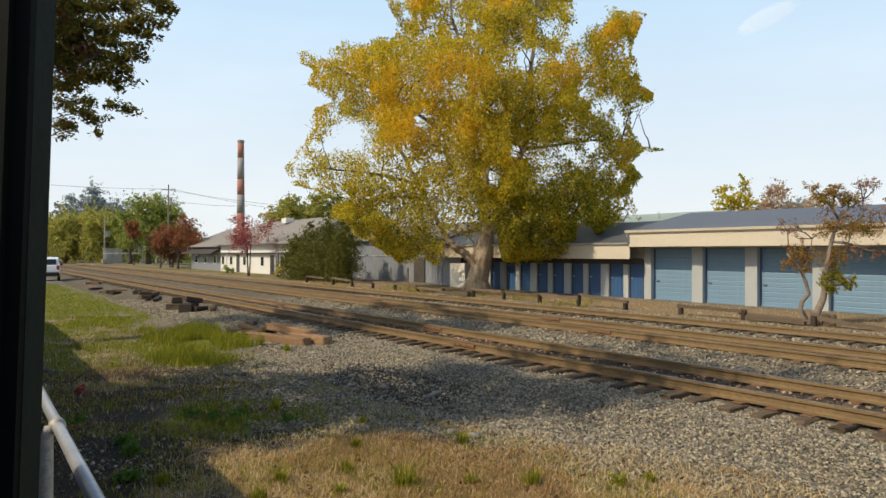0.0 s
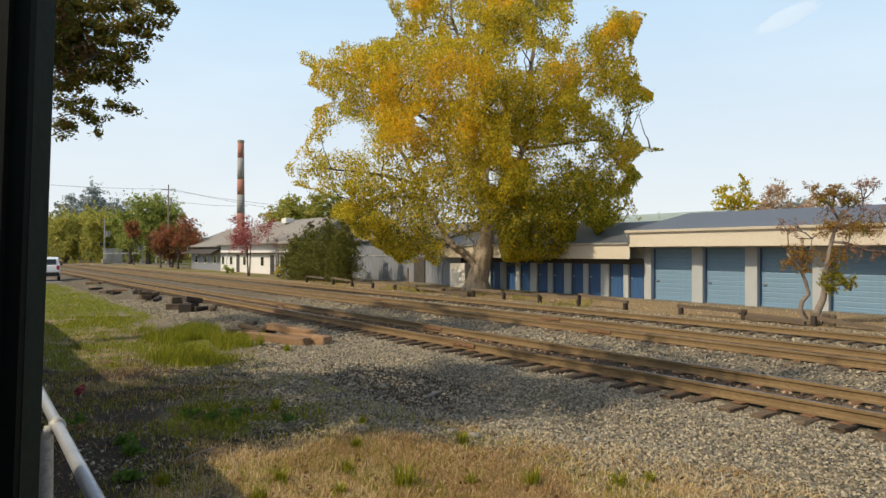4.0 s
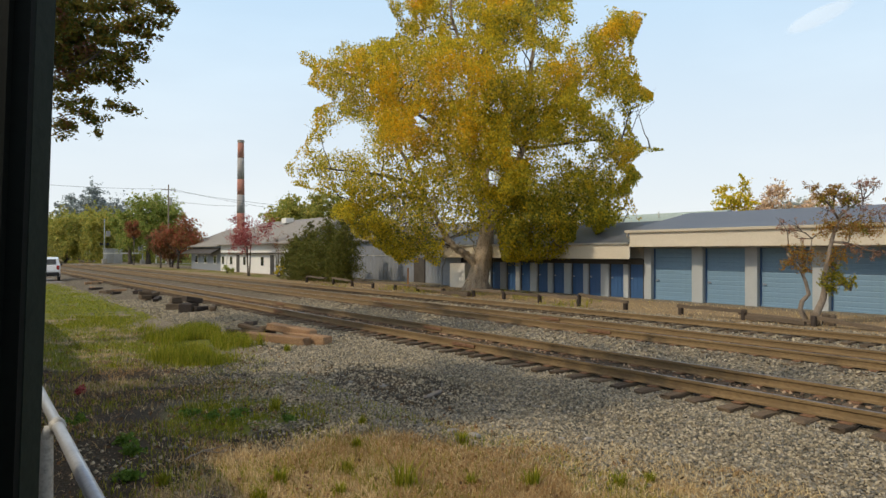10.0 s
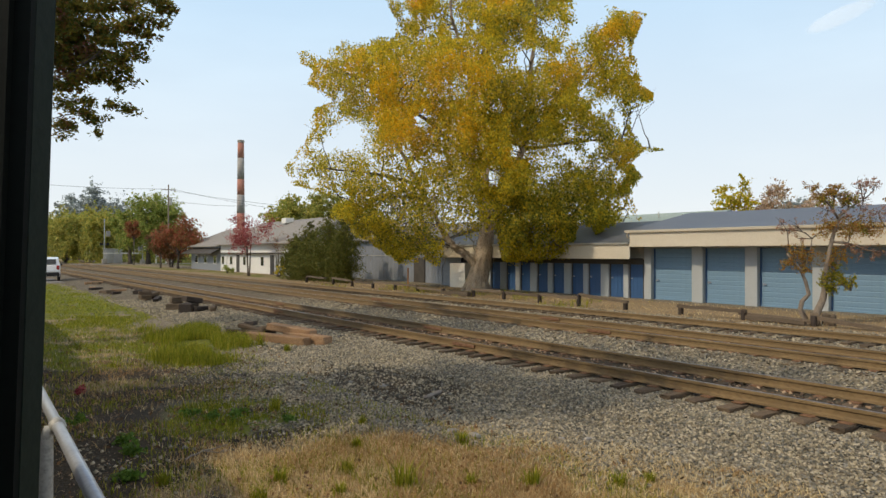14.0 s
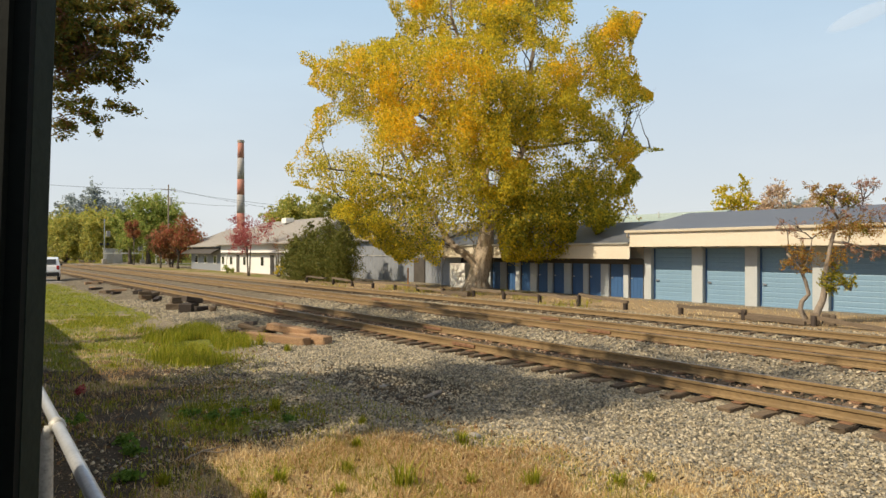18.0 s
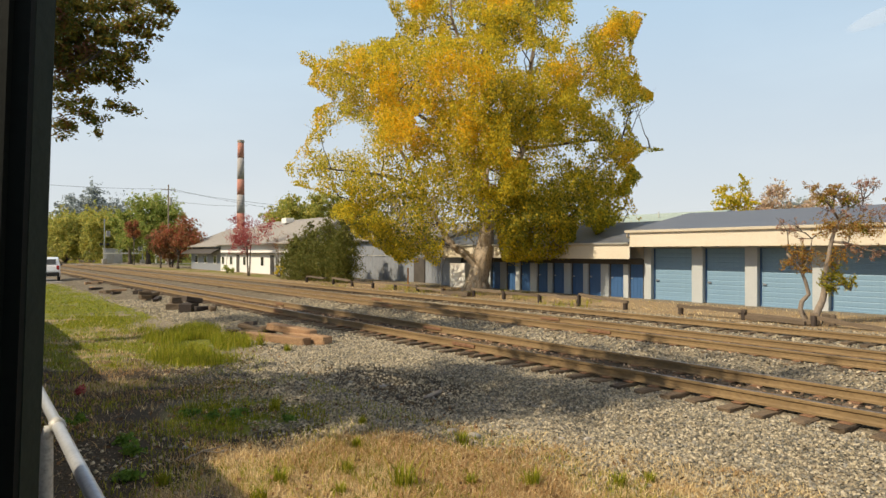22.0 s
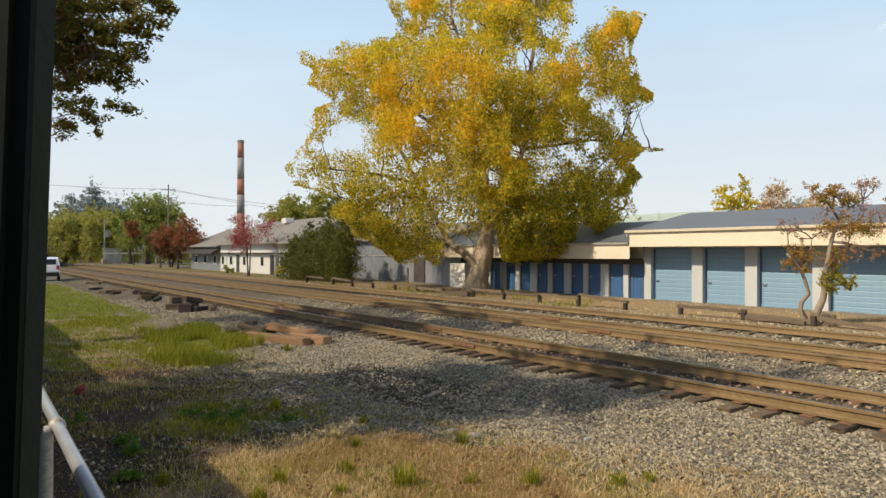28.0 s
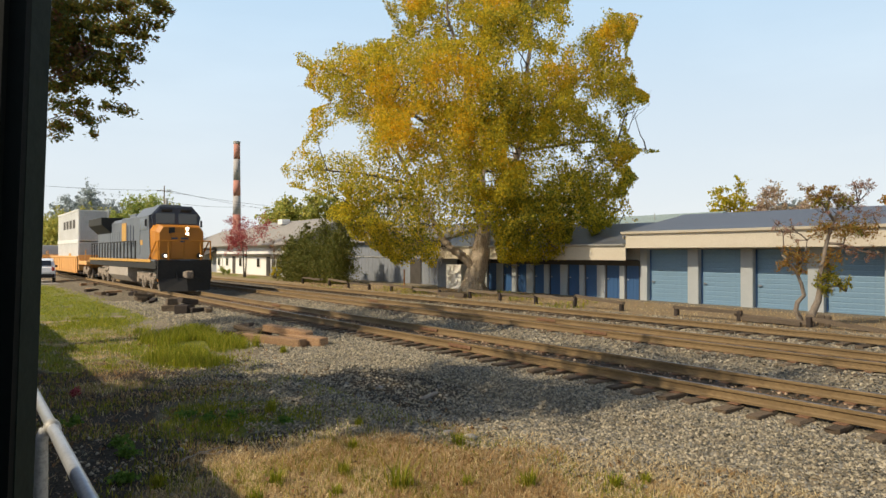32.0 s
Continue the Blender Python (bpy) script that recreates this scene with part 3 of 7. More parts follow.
def track(at, label, ties_near, last, rails=(-0.7525, 0.7525)):
    tr = thing("railway_track", (at, 0, 0), label, "railway track", "railway tracks")
    for s in rails:
        r = part("rail", rail_geo(TRACK_Y0, TRACK_Y1), M["rail"], tr, "rust-brown steel rail with a worn head")
        r.location = (s, 0, 0.192)
        part("rail_head", head_geo(TRACK_Y0, TRACK_Y1), M["rail_top"], r, "worn running surface")
    y, i = -3.0, 0
    far = Geo()
    while y < last:
        if y < ties_near:
            ob = part("tie", tie_meshes[i % 5], M["tie"], tr)
            ob.matrix_basis = pose(rng.uniform(-0.06, 0.06), y, 0.082, 0, 0, rng.uniform(-1.6, 1.6))
            if y < 36:
                for s in rails:
                    pl = part("tie_plate", plate_mesh, None, tr)
                    pl.matrix_basis = pose(s, y, 0.181)
        else:
            far.box((rng.uniform(-0.06, 0.06), y, 0.082), (2.6, 0.225, 0.18))
        y += 0.53 + rng.uniform(-0.03, 0.03)
        i += 1
    part("far_ties", far, M["tie"], tr, "timber ties running on into the distance")["kind"] = "stuff"
    for s, y in ((rails[0], 13.4), (rails[1], 16.9), (rails[0], 25.2), (rails[1], 28.7)):
        for o in (-0.04, 0.04):
            jb = part("joint_bar", bar_mesh, None, tr)
            jb.matrix_basis = pose(s + o, y, 0.28)
    return tr


NEAR_X, FAR_X, SPUR_X = 11.05, 15.97, 19.73
track(NEAR_X, "rusty main track on split brown timber ties", 100, 240)
track(FAR_X, "second rusty track on half-buried timber ties", 60, 240)
spur = thing("siding_rail", (SPUR_X, 0, 0), "single rusty rail of an overgrown siding", "rail")
r = part("rail", rail_geo(TRACK_Y0, 150), M["rail"], spur)
r.location = (0, 0, 0.192)
part("rail_head", head_geo(TRACK_Y0, 150), M["rail_top"], r)
for k in range(90):
    ob = part("tie", tie_meshes[k % 5], None, spur)
    ob.matrix_basis = pose(0.75 + rng.uniform(-0.1, 0.1), -2 + k * 0.55, 0.084, 0, 0, rng.uniform(-3, 3))

# ---- buildings ----
BX = 28.0       # front wall line of the storage buildings
GZ = 0.22


def corrugated(w, h, pitch, depth):
    """Sheet in the y-z plane facing -x, ribs running up."""
    g = Geo()
    n = max(2, int(w / pitch))
    out = []
    for i in range(n):
        y = i * w / n
        d = w / n
        out += [(0, y), (0, y + 0.55 * d), (-depth, y + 0.65 * d), (-depth, y + 0.9 * d)]
    out.append((0, w))
    vs = [(x, y, z) for z in (0, h) for x, y in out]
    m = len(out)
    g.add(vs, [(i + 1, i, m + i, m + i + 1) for i in range(m - 1)])
    return g


def roll_door(w, h, mat, parent, at, slats=True):
    """Roll-up door of overlapping slats with a bottom bar, side tracks and a latch."""
    d = part("roll_up_door", Geo().box((0.05, 0, h / 2), (0.04, w, h)), mat, parent, "blue steel roll-up door, pulled shut")
    d.location = at
    n = int(h / 0.21)
    sl = Geo().prism([(0.0, 0.0), (-0.009, 0.03), (-0.009, h / n - 0.03), (0.0, h / n)], 1, -w / 2 + 0.01, w / 2 - 0.01).mesh("slat", mat)
    for i in range(n):
        s = part("slat", sl, mat, d)
        s.location = (0.03, 0, i * h / n)
    part("bottom_bar", Geo().box((-0.005, 0, 0.04), (0.05, w - 0.02, 0.08), bevel=0.01), mat, d)
    for sgn in (-1, 1):
        part("door_track", Geo().box((0.0, sgn * (w / 2 + 0.02), h / 2), (0.08, 0.05, h), bevel=0.008), M["blue_dark"], d)
    if w > 1.4:
        part("latch", Geo().box((-0.03, w / 2 - 0.16, 0.95), (0.05, 0.16, 0.07), bevel=0.01).box((-0.05, w / 2 - 0.12, 0.95), (0.05, 0.03, 0.12), bevel=0.008), M["silver"], d, "small steel slide latch")
    return d


# large storage building
big = thing("storage_building", (BX, 0, GZ), "storage building with cream fascia, grey roof and blue roll-up doors", "building")
WALL_H, SOFFIT = 2.85, 2.60
edges = [(21.33, 19.05), (18.48, 16.42), (15.86, 13.55), (12.93, 10.76), (10.15, 8.0), (7.4, 5.25), (4.6, 2.4)]
prev = 21.75
for a, b in edges + [(0.5, 0.5)]:
    part("pillar", Geo().box((0.12, (prev + a) / 2, WALL_H / 2), (0.24, prev - a, WALL_H), bevel=0.01), M["pillar"], big, "pale grey pillar between doors")
    prev = b
for a, b in edges:
    part("lintel", Geo().box((0.14, (a + b) / 2, 2.70), (0.2, a - b, 0.32)), M["pillar"], big)
for y in (21.63, 0.62):
    part("end_wall", Geo().box((4.6, y, WALL_H / 2), (8.7, 0.24, WALL_H)), M["pillar"], big)
part("back_wall", Geo().box((9.07, 11.1, WALL_H / 2), (0.24, 21.25, WALL_H)), M["pillar"], big)
for a, b in edges:
    roll_door(a - b - 0.1, 2.52, M["blue"], big, (0.26, (a + b) / 2, 0.01))
part("fascia", Geo().box((-1.0, 11.0, 2.94), (0.06, 21.6, 0.68), bevel=0.01), M["cream"], big, "broad cream-painted fascia board")
part("fascia_return", Geo().box((-0.38, 21.83, 2.94), (1.18, 0.06, 0.68), bevel=0.01), M["cream"], big)
# Soffit colour is dark to cut bounce and deepen shade on the doors.
part("soffit", Geo().box((-0.48, 11.0, 2.63), (0.98, 21.5, 0.04)), M["dark_trim"], big, "soffit, coloured dark to deepen the shade under it")
part("gutter", Geo().prism([(-1.04, 3.27), (-1.16, 3.30), (-1.18, 3.40), (-1.15, 3.41), (-1.03, 3.40)], 1, 0.1, 22.0), M["cream"], big, "cream eaves gutter")
part("downpipe", Geo().tube([(-1.05, 21.95, 3.27), (-1.0, 21.97, 3.12), (-0.2, 21.99, 2.8), (-0.12, 21.99, 2.3)], 0.04, 8), M["cream"], big)
rf = Geo()
A, B_, C, D = (-1.14, 22.0, 3.40), (-1.14, 0.1, 3.40), (9.4, 0.1, 3.40), (9.4, 22.0, 3.40)
R2 = (5.0, 0.1, 4.36)
R1 = (5.0, 22.6, 4.5)
rf.add([A, B_, C, D, R1, R2], [(0, 4, 5, 1), (3, 2, 5, 4), (0, 3, 4), (1, 5, 2), (0, 1, 2, 3)])
roof_big = part("roof", rf, M["roof"], big, "low slate-grey metal roof")

# low wing with narrow doors
low = thing("low_storage_wing", (BX, 0, GZ), "low storage wing with narrow deep blue doors", "building")
y0, y1 = 21.76, 39.2
piers = [(21.30, 21.84), (22.72, 23.04), (24.01, 24.55), (25.46, 25.79), (26.71, 27.23), (28.16, 28.53), (29.43, 30.01), (30.91, 31.31), (32.21, 32.75), (33.69, 34.1), (34.9, 35.2)]
for a, b in piers[1:]:
    part("pier", Geo().box((0.10, (a + b) / 2, 0.98), (0.2, b - a, 1.96), bevel=0.012), M["pillar"], low)
for (a, b), (c, d) in zip(piers[:-1], piers[1:]):
    if c - b > 0.5:
        w_ = c - max(b, 21.8)
        dr = part("door", Geo().box((0.17, 0, 0.99), (0.06, w_, 1.98), bevel=0.008), M["blue_dark"], low, "narrow deep blue steel door")
        dr.location = (0, (max(b, 21.8) + c) / 2, 0.01)
        for sg_ in (-1, 1):
            part("door_frame", Geo().box((0.13, sg_ * (w_ / 2 - 0.025), 0.99), (0.06, 0.05, 1.98), bevel=0.006), M["dark_trim"], dr)
        part("rib", Geo().box((0.135, 0.0, 0.99), (0.012, 0.03, 1.9)).box((0.135, -w_ * 0.25, 0.99), (0.012, 0.02, 1.9)).box((0.135, w_ * 0.25, 0.99), (0.012, 0.02, 1.9)), M["blue_dark"], dr)
        part("hasp", Geo().box((0.12, w_ / 2 - 0.14, 1.0), (0.04, 0.1, 0.06), bevel=0.008), M["silver"], dr, "small steel hasp")
part("wall", Geo().box((0.12, 30.5, 2.38), (0.2, 17.4, 0.84)), M["cream"], low)
part("end_wall", Geo().box((4.0, 39.1, 1.4), (7.9, 0.2, 2.8)), M["pillar"], low)
part("back_wall", Geo().box((7.9, 30.5, 1.4), (0.2, 17.2, 2.8)), M["pillar"], low)
part("fascia", Geo().box((-0.95, 30.55, 2.36), (0.06, 17.4, 0.72), bevel=0.01), M["cream"], low, "cream fascia over the narrow doors")
# Dark colour here again adds to the shade below the eaves.
part("soffit", Geo().box((-0.42, 30.55, 2.02), (1.04, 17.4, 0.04)), M["dark_trim"], low, "low wing soffit, coloured dark to deepen its shade")
part("gutter", Geo().prism([(-0.99, 2.70), (-1.10, 2.74), (-1.12, 2.82), (-0.98, 2.82)], 1, 21.9, 39.3), M["galv_dull"], low)
rl = Geo().add([(-1.1, 21.9, 2.80), (-1.1, 39.4, 2.80), (8.2, 39.4, 2.80), (8.2, 21.9, 2.80), (4.2, 22.2, 4.1), (4.2, 39.0, 4.1)], [(1, 0, 4, 5), (3, 2, 5, 4), (0, 3, 4), (2, 1, 5), (0, 1, 2, 3)])
part("roof", rl, M["roof"], low, "low slate-grey roof")
part("corner_wall", Geo().box((-0.35, 36.05, 0.8), (1.1, 1.66, 1.6), bevel=0.02), M["white"], low, "whitewashed corner wall")
part("rear_bay", Geo().box((0.15, 38.0, 1.0), (0.2, 2.2, 2.0)), M["grey_metal"], low, "grey recessed end bay")
# Added dark strip: stands in for the deep shade under the eaves.
part("header", Geo().box((-0.04, 28.5, 1.86), (0.06, 13.5, 0.28), bevel=0.01), M["dark_trim"], low, "added dark band standing in for eaves shade over the narrow doors")

# pale green roof of a further building
fr = thing("far_hall", (55, 40, 0.2), "far hall with a pale green low roof", "building")
part("wall", Geo().box((0, 0, 2.0), (14, 12, 4.0)), M["pillar"], fr)
M["roof_green"] = surface("pale_green_metal_roof", (0.42, 0.50, 0.44), (0.36, 0.44, 0.39), None, 0.3, 8, 0.5, 0.03)
part("roof", Geo().prism([(-7.4, 4.0), (7.4, 4.0), (0, 6.05)], 1, -6.4, 6.4), M["roof_green"], fr)
for k in range(3):
    part("vent_pipe", Geo().tube([(-2, -3 + 2.5 * k, 5.2), (-2, -3 + 2.5 * k, 5.75 + 0.3 * (k == 1))], 0.06, 6), M["galv_dull"], fr)

# grey metal shed behind the tree
shed = thing("metal_shed", (29.2, 40.2, GZ), "grey ribbed metal shed with a low roof", "building")
sw = part("wall", corrugated(20.0, 3.3, 0.6, 0.03), M["grey_metal"], shed, "pale blue-grey ribbed siding")
part("inner_wall", Geo().box((4.1, 10.0, 1.65), (8.1, 19.95, 3.3)), M["grey_metal"], shed)
part("band", Geo().box((-0.06, 10, 2.05), (0.03, 20, 0.06)), M["galv_dull"], shed)
part("shed_door", Geo().box((-0.05, 3.4, 0.95), (0.06, 1.5, 1.9), bevel=0.01), M["dark_trim"], shed, "dark doorway panel")
part("roof", Geo().prism([(-0.5, 3.28), (8.6, 3.28), (4.1, 4.7)], 1, -0.4, 20.4), M["roof_tan"], shed)

# white house-like buildings farther along
wh = thing("white_building", (27.0, 62.0, GZ), "long white clapboard building with a brown-grey shingle roof", "building")
part("wall", Geo().box((3.5, 11.3, 1.6), (7.0, 22.6, 3.2)), M["white"], wh)
lap = Geo().prism([(0, 0), (-0.025, 0.01), (-0.004, 0.2)], 1, 0.02, 22.55).mesh("clapboard", M["white"])
for k in range(14):
    c = part("clapboard", lap, None, wh)
    c.location = (-0.001, 0, 0.1 + 0.2 * k)
part("awning_beam", Geo().box((-0.25, 11.3, 2.22), (0.5, 22.8, 0.10), bevel=0.01), M["dark_trim"], wh, "dark horizontal beam along the front")
for y in (3.0, 8.5, 14.0, 18.5, 21.5):
    w = part("window", Geo().box((-0.03, y, 1.35), (0.08, 0.95, 1.1), bevel=0.01), M["white"], wh)
    part("pane", Geo().box((-0.075, y, 1.35), (0.01, 0.78, 0.92)), M["glass"], w)
for y in (5.8, 16.2):
    part("door", Geo().box((-0.03, y, 1.0), (0.08, 0.95, 2.0), bevel=0.01), M["dark_trim"], wh)
part("roof", Geo().prism([(-0.7, 3.15), (-0.7, 3.25), (5.6, 6.1), (11.6, 3.25), (11.6, 3.15)], 1, -0.6, 23.0), M["roof_tan"], wh, "brown-grey shingle roof")
part("roof_vent", Geo().box((4.6, 12.7, 5.95), (1.0, 1.3, 0.6), bevel=0.04), M["white"], wh)
for y in (3.5, 12.0, 19.0):
    part("porch_post", Geo().box((-0.45, y, 1.1), (0.1, 0.1, 2.2), bevel=0.01), M["white"], wh)

wg = thing("grey_building", (27.2, 84.8, GZ), "grey low building with a porch and shingle roof", "building")
part("wall", Geo().box((3.5, 6.6, 1.5), (7.0, 13.2, 3.0)), M["grey_metal"], wg)
for y in (2.5, 6.5, 10.5):
    w = part("window", Geo().box((-0.03, y, 1.4), (0.08, 1.2, 1.1), bevel=0.01), M["white"], wg)
    part("pane", Geo().box((-0.075, y, 1.4), (0.01, 1.0, 0.9)), M["glass"], w)
part("porch_roof", Geo().prism([(-1.4, 2.1), (-1.4, 2.2), (0.0, 2.9), (0.0, 2.8)], 1, 0, 13.2), M["dark_trim"], wg)
part("roof", Geo().prism([(-0.6, 3.0), (-0.6, 3.1), (5.8, 5.6), (11, 3.1), (11, 3.0)], 1, -0.3, 15.5), M["roof_tan"], wg)

# striped chimney
ch = thing("factory_chimney", (51.5, 147.6, 0.2), "tall brick factory chimney with red and white bands", "chimney")
H = 26.9
bands = [(0, 10.8, "brick_red"), (10.8, 14.9, "brick_white"), (14.9, 18.3, "brick_red"), (18.3, 23.0, "brick_white"), (23.0, 26.3, "brick_red"), (26.3, H, "brick_white")]
for a, b, mt in bands:
    ra, rb = 0.95 - 0.28 * a / H, 0.95 - 0.28 * b / H
    part("band", Geo().tube([(0, 0, a), (0, 0, b)], [ra, rb], 20), M[mt], ch, "painted brick band", True)
part("rim", Geo().tube([(0, 0, H - 0.5), (0, 0, H - 0.45), (0, 0, H), (0, 0, H + 0.02)], [0.68, 0.75, 0.75, 0.56], 20), M["brick_white"], ch)

# ---- trees ----


def leaf_cloud(name, blobs, per, size, mat, seed, hang=0.3, shape=(1, 1, 1), twig=1.0, out=0.0, slim=0.36):
    """Many small leaves strung along short twigs that spread from the blob centres: rows of (x, y, z, radius)."""
    r = np.random.RandomState(seed)
    blobs = np.array(blobs, float)
    w = blobs[:, 3] ** 2
    cnt = np.maximum(6, (per * w / w.sum()).astype(int))
    own = np.repeat(np.arange(len(blobs)), cnt)
    n = len(own)
    tw_cnt = np.maximum(3, cnt // 22)
    first = np.concatenate([[0], np.cumsum(tw_cnt)[:-1]])
    tb = np.repeat(np.arange(len(blobs)), tw_cnt)
    m = len(tb)
    d = r.normal(size=(m, 3))
    d /= np.linalg.norm(d, axis=1)[:, None]
    o = d * (blobs[tb, 3] * r.uniform(0.05, 0.8, m))[:, None] * np.array(shape)
    way = d + r.normal(size=(m, 3)) * 0.55
    way[:, 2] -= hang
    way /= np.linalg.norm(way, axis=1)[:, None]
    span = blobs[tb, 3] * r.uniform(0.35, 0.95, m) * twig
    k = first[own] + (r.uniform(0, 1, n) * tw_cnt[own]).astype(int)
    t = r.uniform(0, 1, n)
    wob = np.clip(blobs[own, 3] * 0.10, size * 0.5, 0.3)
    pos = blobs[own, :3] + o[k] + way[k] * (span[k] * t)[:, None] * np.array(shape) + r.normal(size=(n, 3)) * wob[:, None]
    a = r.normal(size=(n, 3)) * np.array((1, 1, 0.7))
    a[:, 2] -= hang
    a /= np.linalg.norm(a, axis=1)[:, None]
    face = r.normal(size=(n, 3))
    if out:
        face = face * 0.75 + out * (pos - blobs[:, :3].mean(0)) / (np.linalg.norm(pos - blobs[:, :3].mean(0), axis=1)[:, None] + 0.1) + np.array((0, 0, 0.45 * out))
    b = np.cross(a, face)
    b /= np.linalg.norm(b, axis=1)[:, None]
    s = size * r.uniform(0.6, 1.35, n)[:, None]
    v = np.stack([pos - a * s * 0.5, pos + b * s * slim, pos + a * s * 0.5, pos - b * s * slim], 1).reshape(-1, 3)
    f = np.arange(4 * n).reshape(n, 4)
    return fast_mesh(name, v, f, mat, per=1)


def limb(g, a, b, r0, r1, bend, rng_, sides=7, segs=6):
    a, b = Vector(a), Vector(b)
    pts = []
    side = Vector((rng_.uniform(-1, 1), rng_.uniform(-1, 1), rng_.uniform(-0.2, 0.8))) * bend * (b - a).length
    for i in range(segs + 1):
        t = i / segs
        p = a.lerp(b, t) + side * math.sin(math.pi * t) + Vector((rng_.uniform(-1, 1), rng_.uniform(-1, 1), rng_.uniform(-1, 1))) * 0.02 * (b - a).length * (0 < i < segs)
        pts.append(p)
    g.tube(pts, [r0 + (r1 - r0) * (i / segs) for i in range(segs + 1)], sides)
    return pts


def tree(name, at, label, trunk_h, trunk_r, layers, bark, seed, category="tree", stems=1, lean=0.0, group="", twigs=2, every=1, thick=1.0, flat=1.0):
    """layers: (part name, material, leaf size, leaf count, blobs), blobs (x, y, z, radius) about the foot."""
    t = thing(name, at, label, category, group)
    rg = random.Random(seed)
    g = Geo()
    tops = []
    for s in range(stems):
        a = 2 * math.pi * s / max(1, stems) + rg.uniform(0, 1)
        off = 0 if stems == 1 else trunk_r * 1.3
        foot = Vector((off * math.cos(a), off * math.sin(a), -0.1))
        top = Vector((foot.x * 3 + lean, foot.y * 3, trunk_h))
        pts, rad = [], []
        for i in range(7):
            q = i / 6
            p = foot.lerp(top, q) + Vector((rg.uniform(-1, 1), rg.uniform(-1, 1), 0)) * trunk_r * 0.3 * (0 < i)
            pts.append(p)
            rad.append(trunk_r * ((1.45 if i == 0 else 1.1 if i == 1 else 1.0) - 0.35 * q))
        g.tube(pts, rad, 12)
        tops.append((pts[-1], rad[-1], pts))
    trunk = part("trunk", g, bark, t, "", True)
    lg = Geo()
    for _, _, _, _, blobs in layers:
        for i, (x, y, z, r) in enumerate(blobs):
            if i % every:
                continue
            top, rt, pts = tops[i % len(tops)]
            start = pts[rg.choice((4, 5, 6))]
            d = (Vector((x, y, z)) - start).length
            br = min(rt * 0.55, (0.012 * d + 0.02) * thick)
            p = limb(lg, start, (x, y, z), br, br * 0.25, 0.08, rg, 6)
            for _k in range(twigs):
                e = Vector((x, y, z)) + Vector((rg.uniform(-1, 1), rg.uniform(-1, 1), rg.uniform(-0.7, 1))) * r * 0.9
                limb(lg, p[rg.choice((3, 4, 5))], e, br * 0.4, br * 0.08, 0.1, rg, 4, 4)
    if lg.v:
        part("branchwork", lg, bark, t, "", True)["kind"] = "stuff"
    for i, (nm, mt, sz, cnt, blobs) in enumerate(layers):
        part(nm, leaf_cloud(nm, blobs, cnt, sz, mt, seed * 7 + i, 0.3 if flat == 1 else 0.25, (1, 1, flat), 1.0 if flat == 1 else 1.4, slim=0.36 if flat == 1 else 0.2), mt, t)
    return t


def scatter_blobs(rg, n, c, r, br, squash=1.0, lo=0.45):
    out = []
    for _ in range(n):
        d = Vector((rg.gauss(0, 1), rg.gauss(0, 1), rg.gauss(0, 1))).normalized() * r * rg.uniform(lo, 1.0)
        out.append((c[0] + d.x, c[1] + d.y, c[2] + d.z * squash, br * rg.uniform(0.7, 1.3)))
    return out


# the great yellow tree: clumps given as (along the view's right, height, depth, radius) about the trunk
RT, FW = Vector((0.8115, -0.5842, 0)), Vector((0.5842, 0.8115, 0))


def crown(rows):
    out = []
    for u, h, d, r in rows:
        p = RT * u + FW * d
        out.append((p.x, p.y, h, r))
    return out


TREE = (26.6, 32.9, 0.2)
rg = random.Random(21)
# the crown's reach to either side of the trunk: (height, reach), and its hanging lower edge: (along, height)
REACH_A = [(1.6, -5.1), (2.4, -5.7), (3.9, -8.4), (4.5, -9.2), (5.7, -8.7), (6.1, -9.7), (6.6, -11.5), (7.6, -12), (8.6, -11.1), (10.5, -10.3), (11.3, -10), (11.7, -8.9), (12.8, -10.4), (13.7, -10), (14.1, -11), (14.8, -11), (15.1, -8.7), (15.6, -8.3), (15.8, -5.3), (16.8, -4.8), (18, -5.5), (20.1, -4.6), (22.6, -2.2), (24, -0.1)]
REACH_B = [(1.6, 3.6), (2.1, 8.2), (3.8, 8.3), (4.4, 9.5), (5.8, 8.9), (7, 9.6), (7.9, 8.8), (8.4, 9.7), (8.7, 11), (9.3, 9.5), (9.9, 8.8), (11.2, 8.9), (11.7, 10.4), (12.2, 10.4), (12.7, 9.6), (14.1, 9.6), (14.7, 9.1), (16, 9.4), (17.2, 9.8), (17.7, 7.3), (18, 5.7), (20.1, 4.7), (22.6, 2.6), (24, 0.3)]
SKIRT = [(-10.2, 3.8), (-8.6, 3.9), (-7.4, 3.2), (-6, 2.4), (-5.2, 1.7), (-4.1, 2), (-3.6, 2.5), (-3.1, 1.5), (-2.8, 1.6), (-2.4, 3.9), (-1.3, 3.1), (0.6, 4.1), (1.1, 1.8), (2.7, 1.8), (3.6, 2), (5.3, 2.2), (5.6, 3.6), (6.7, 3.9), (7, 2.2), (7.9, 2), (8.2, 3.9), (9.7, 4.3)]
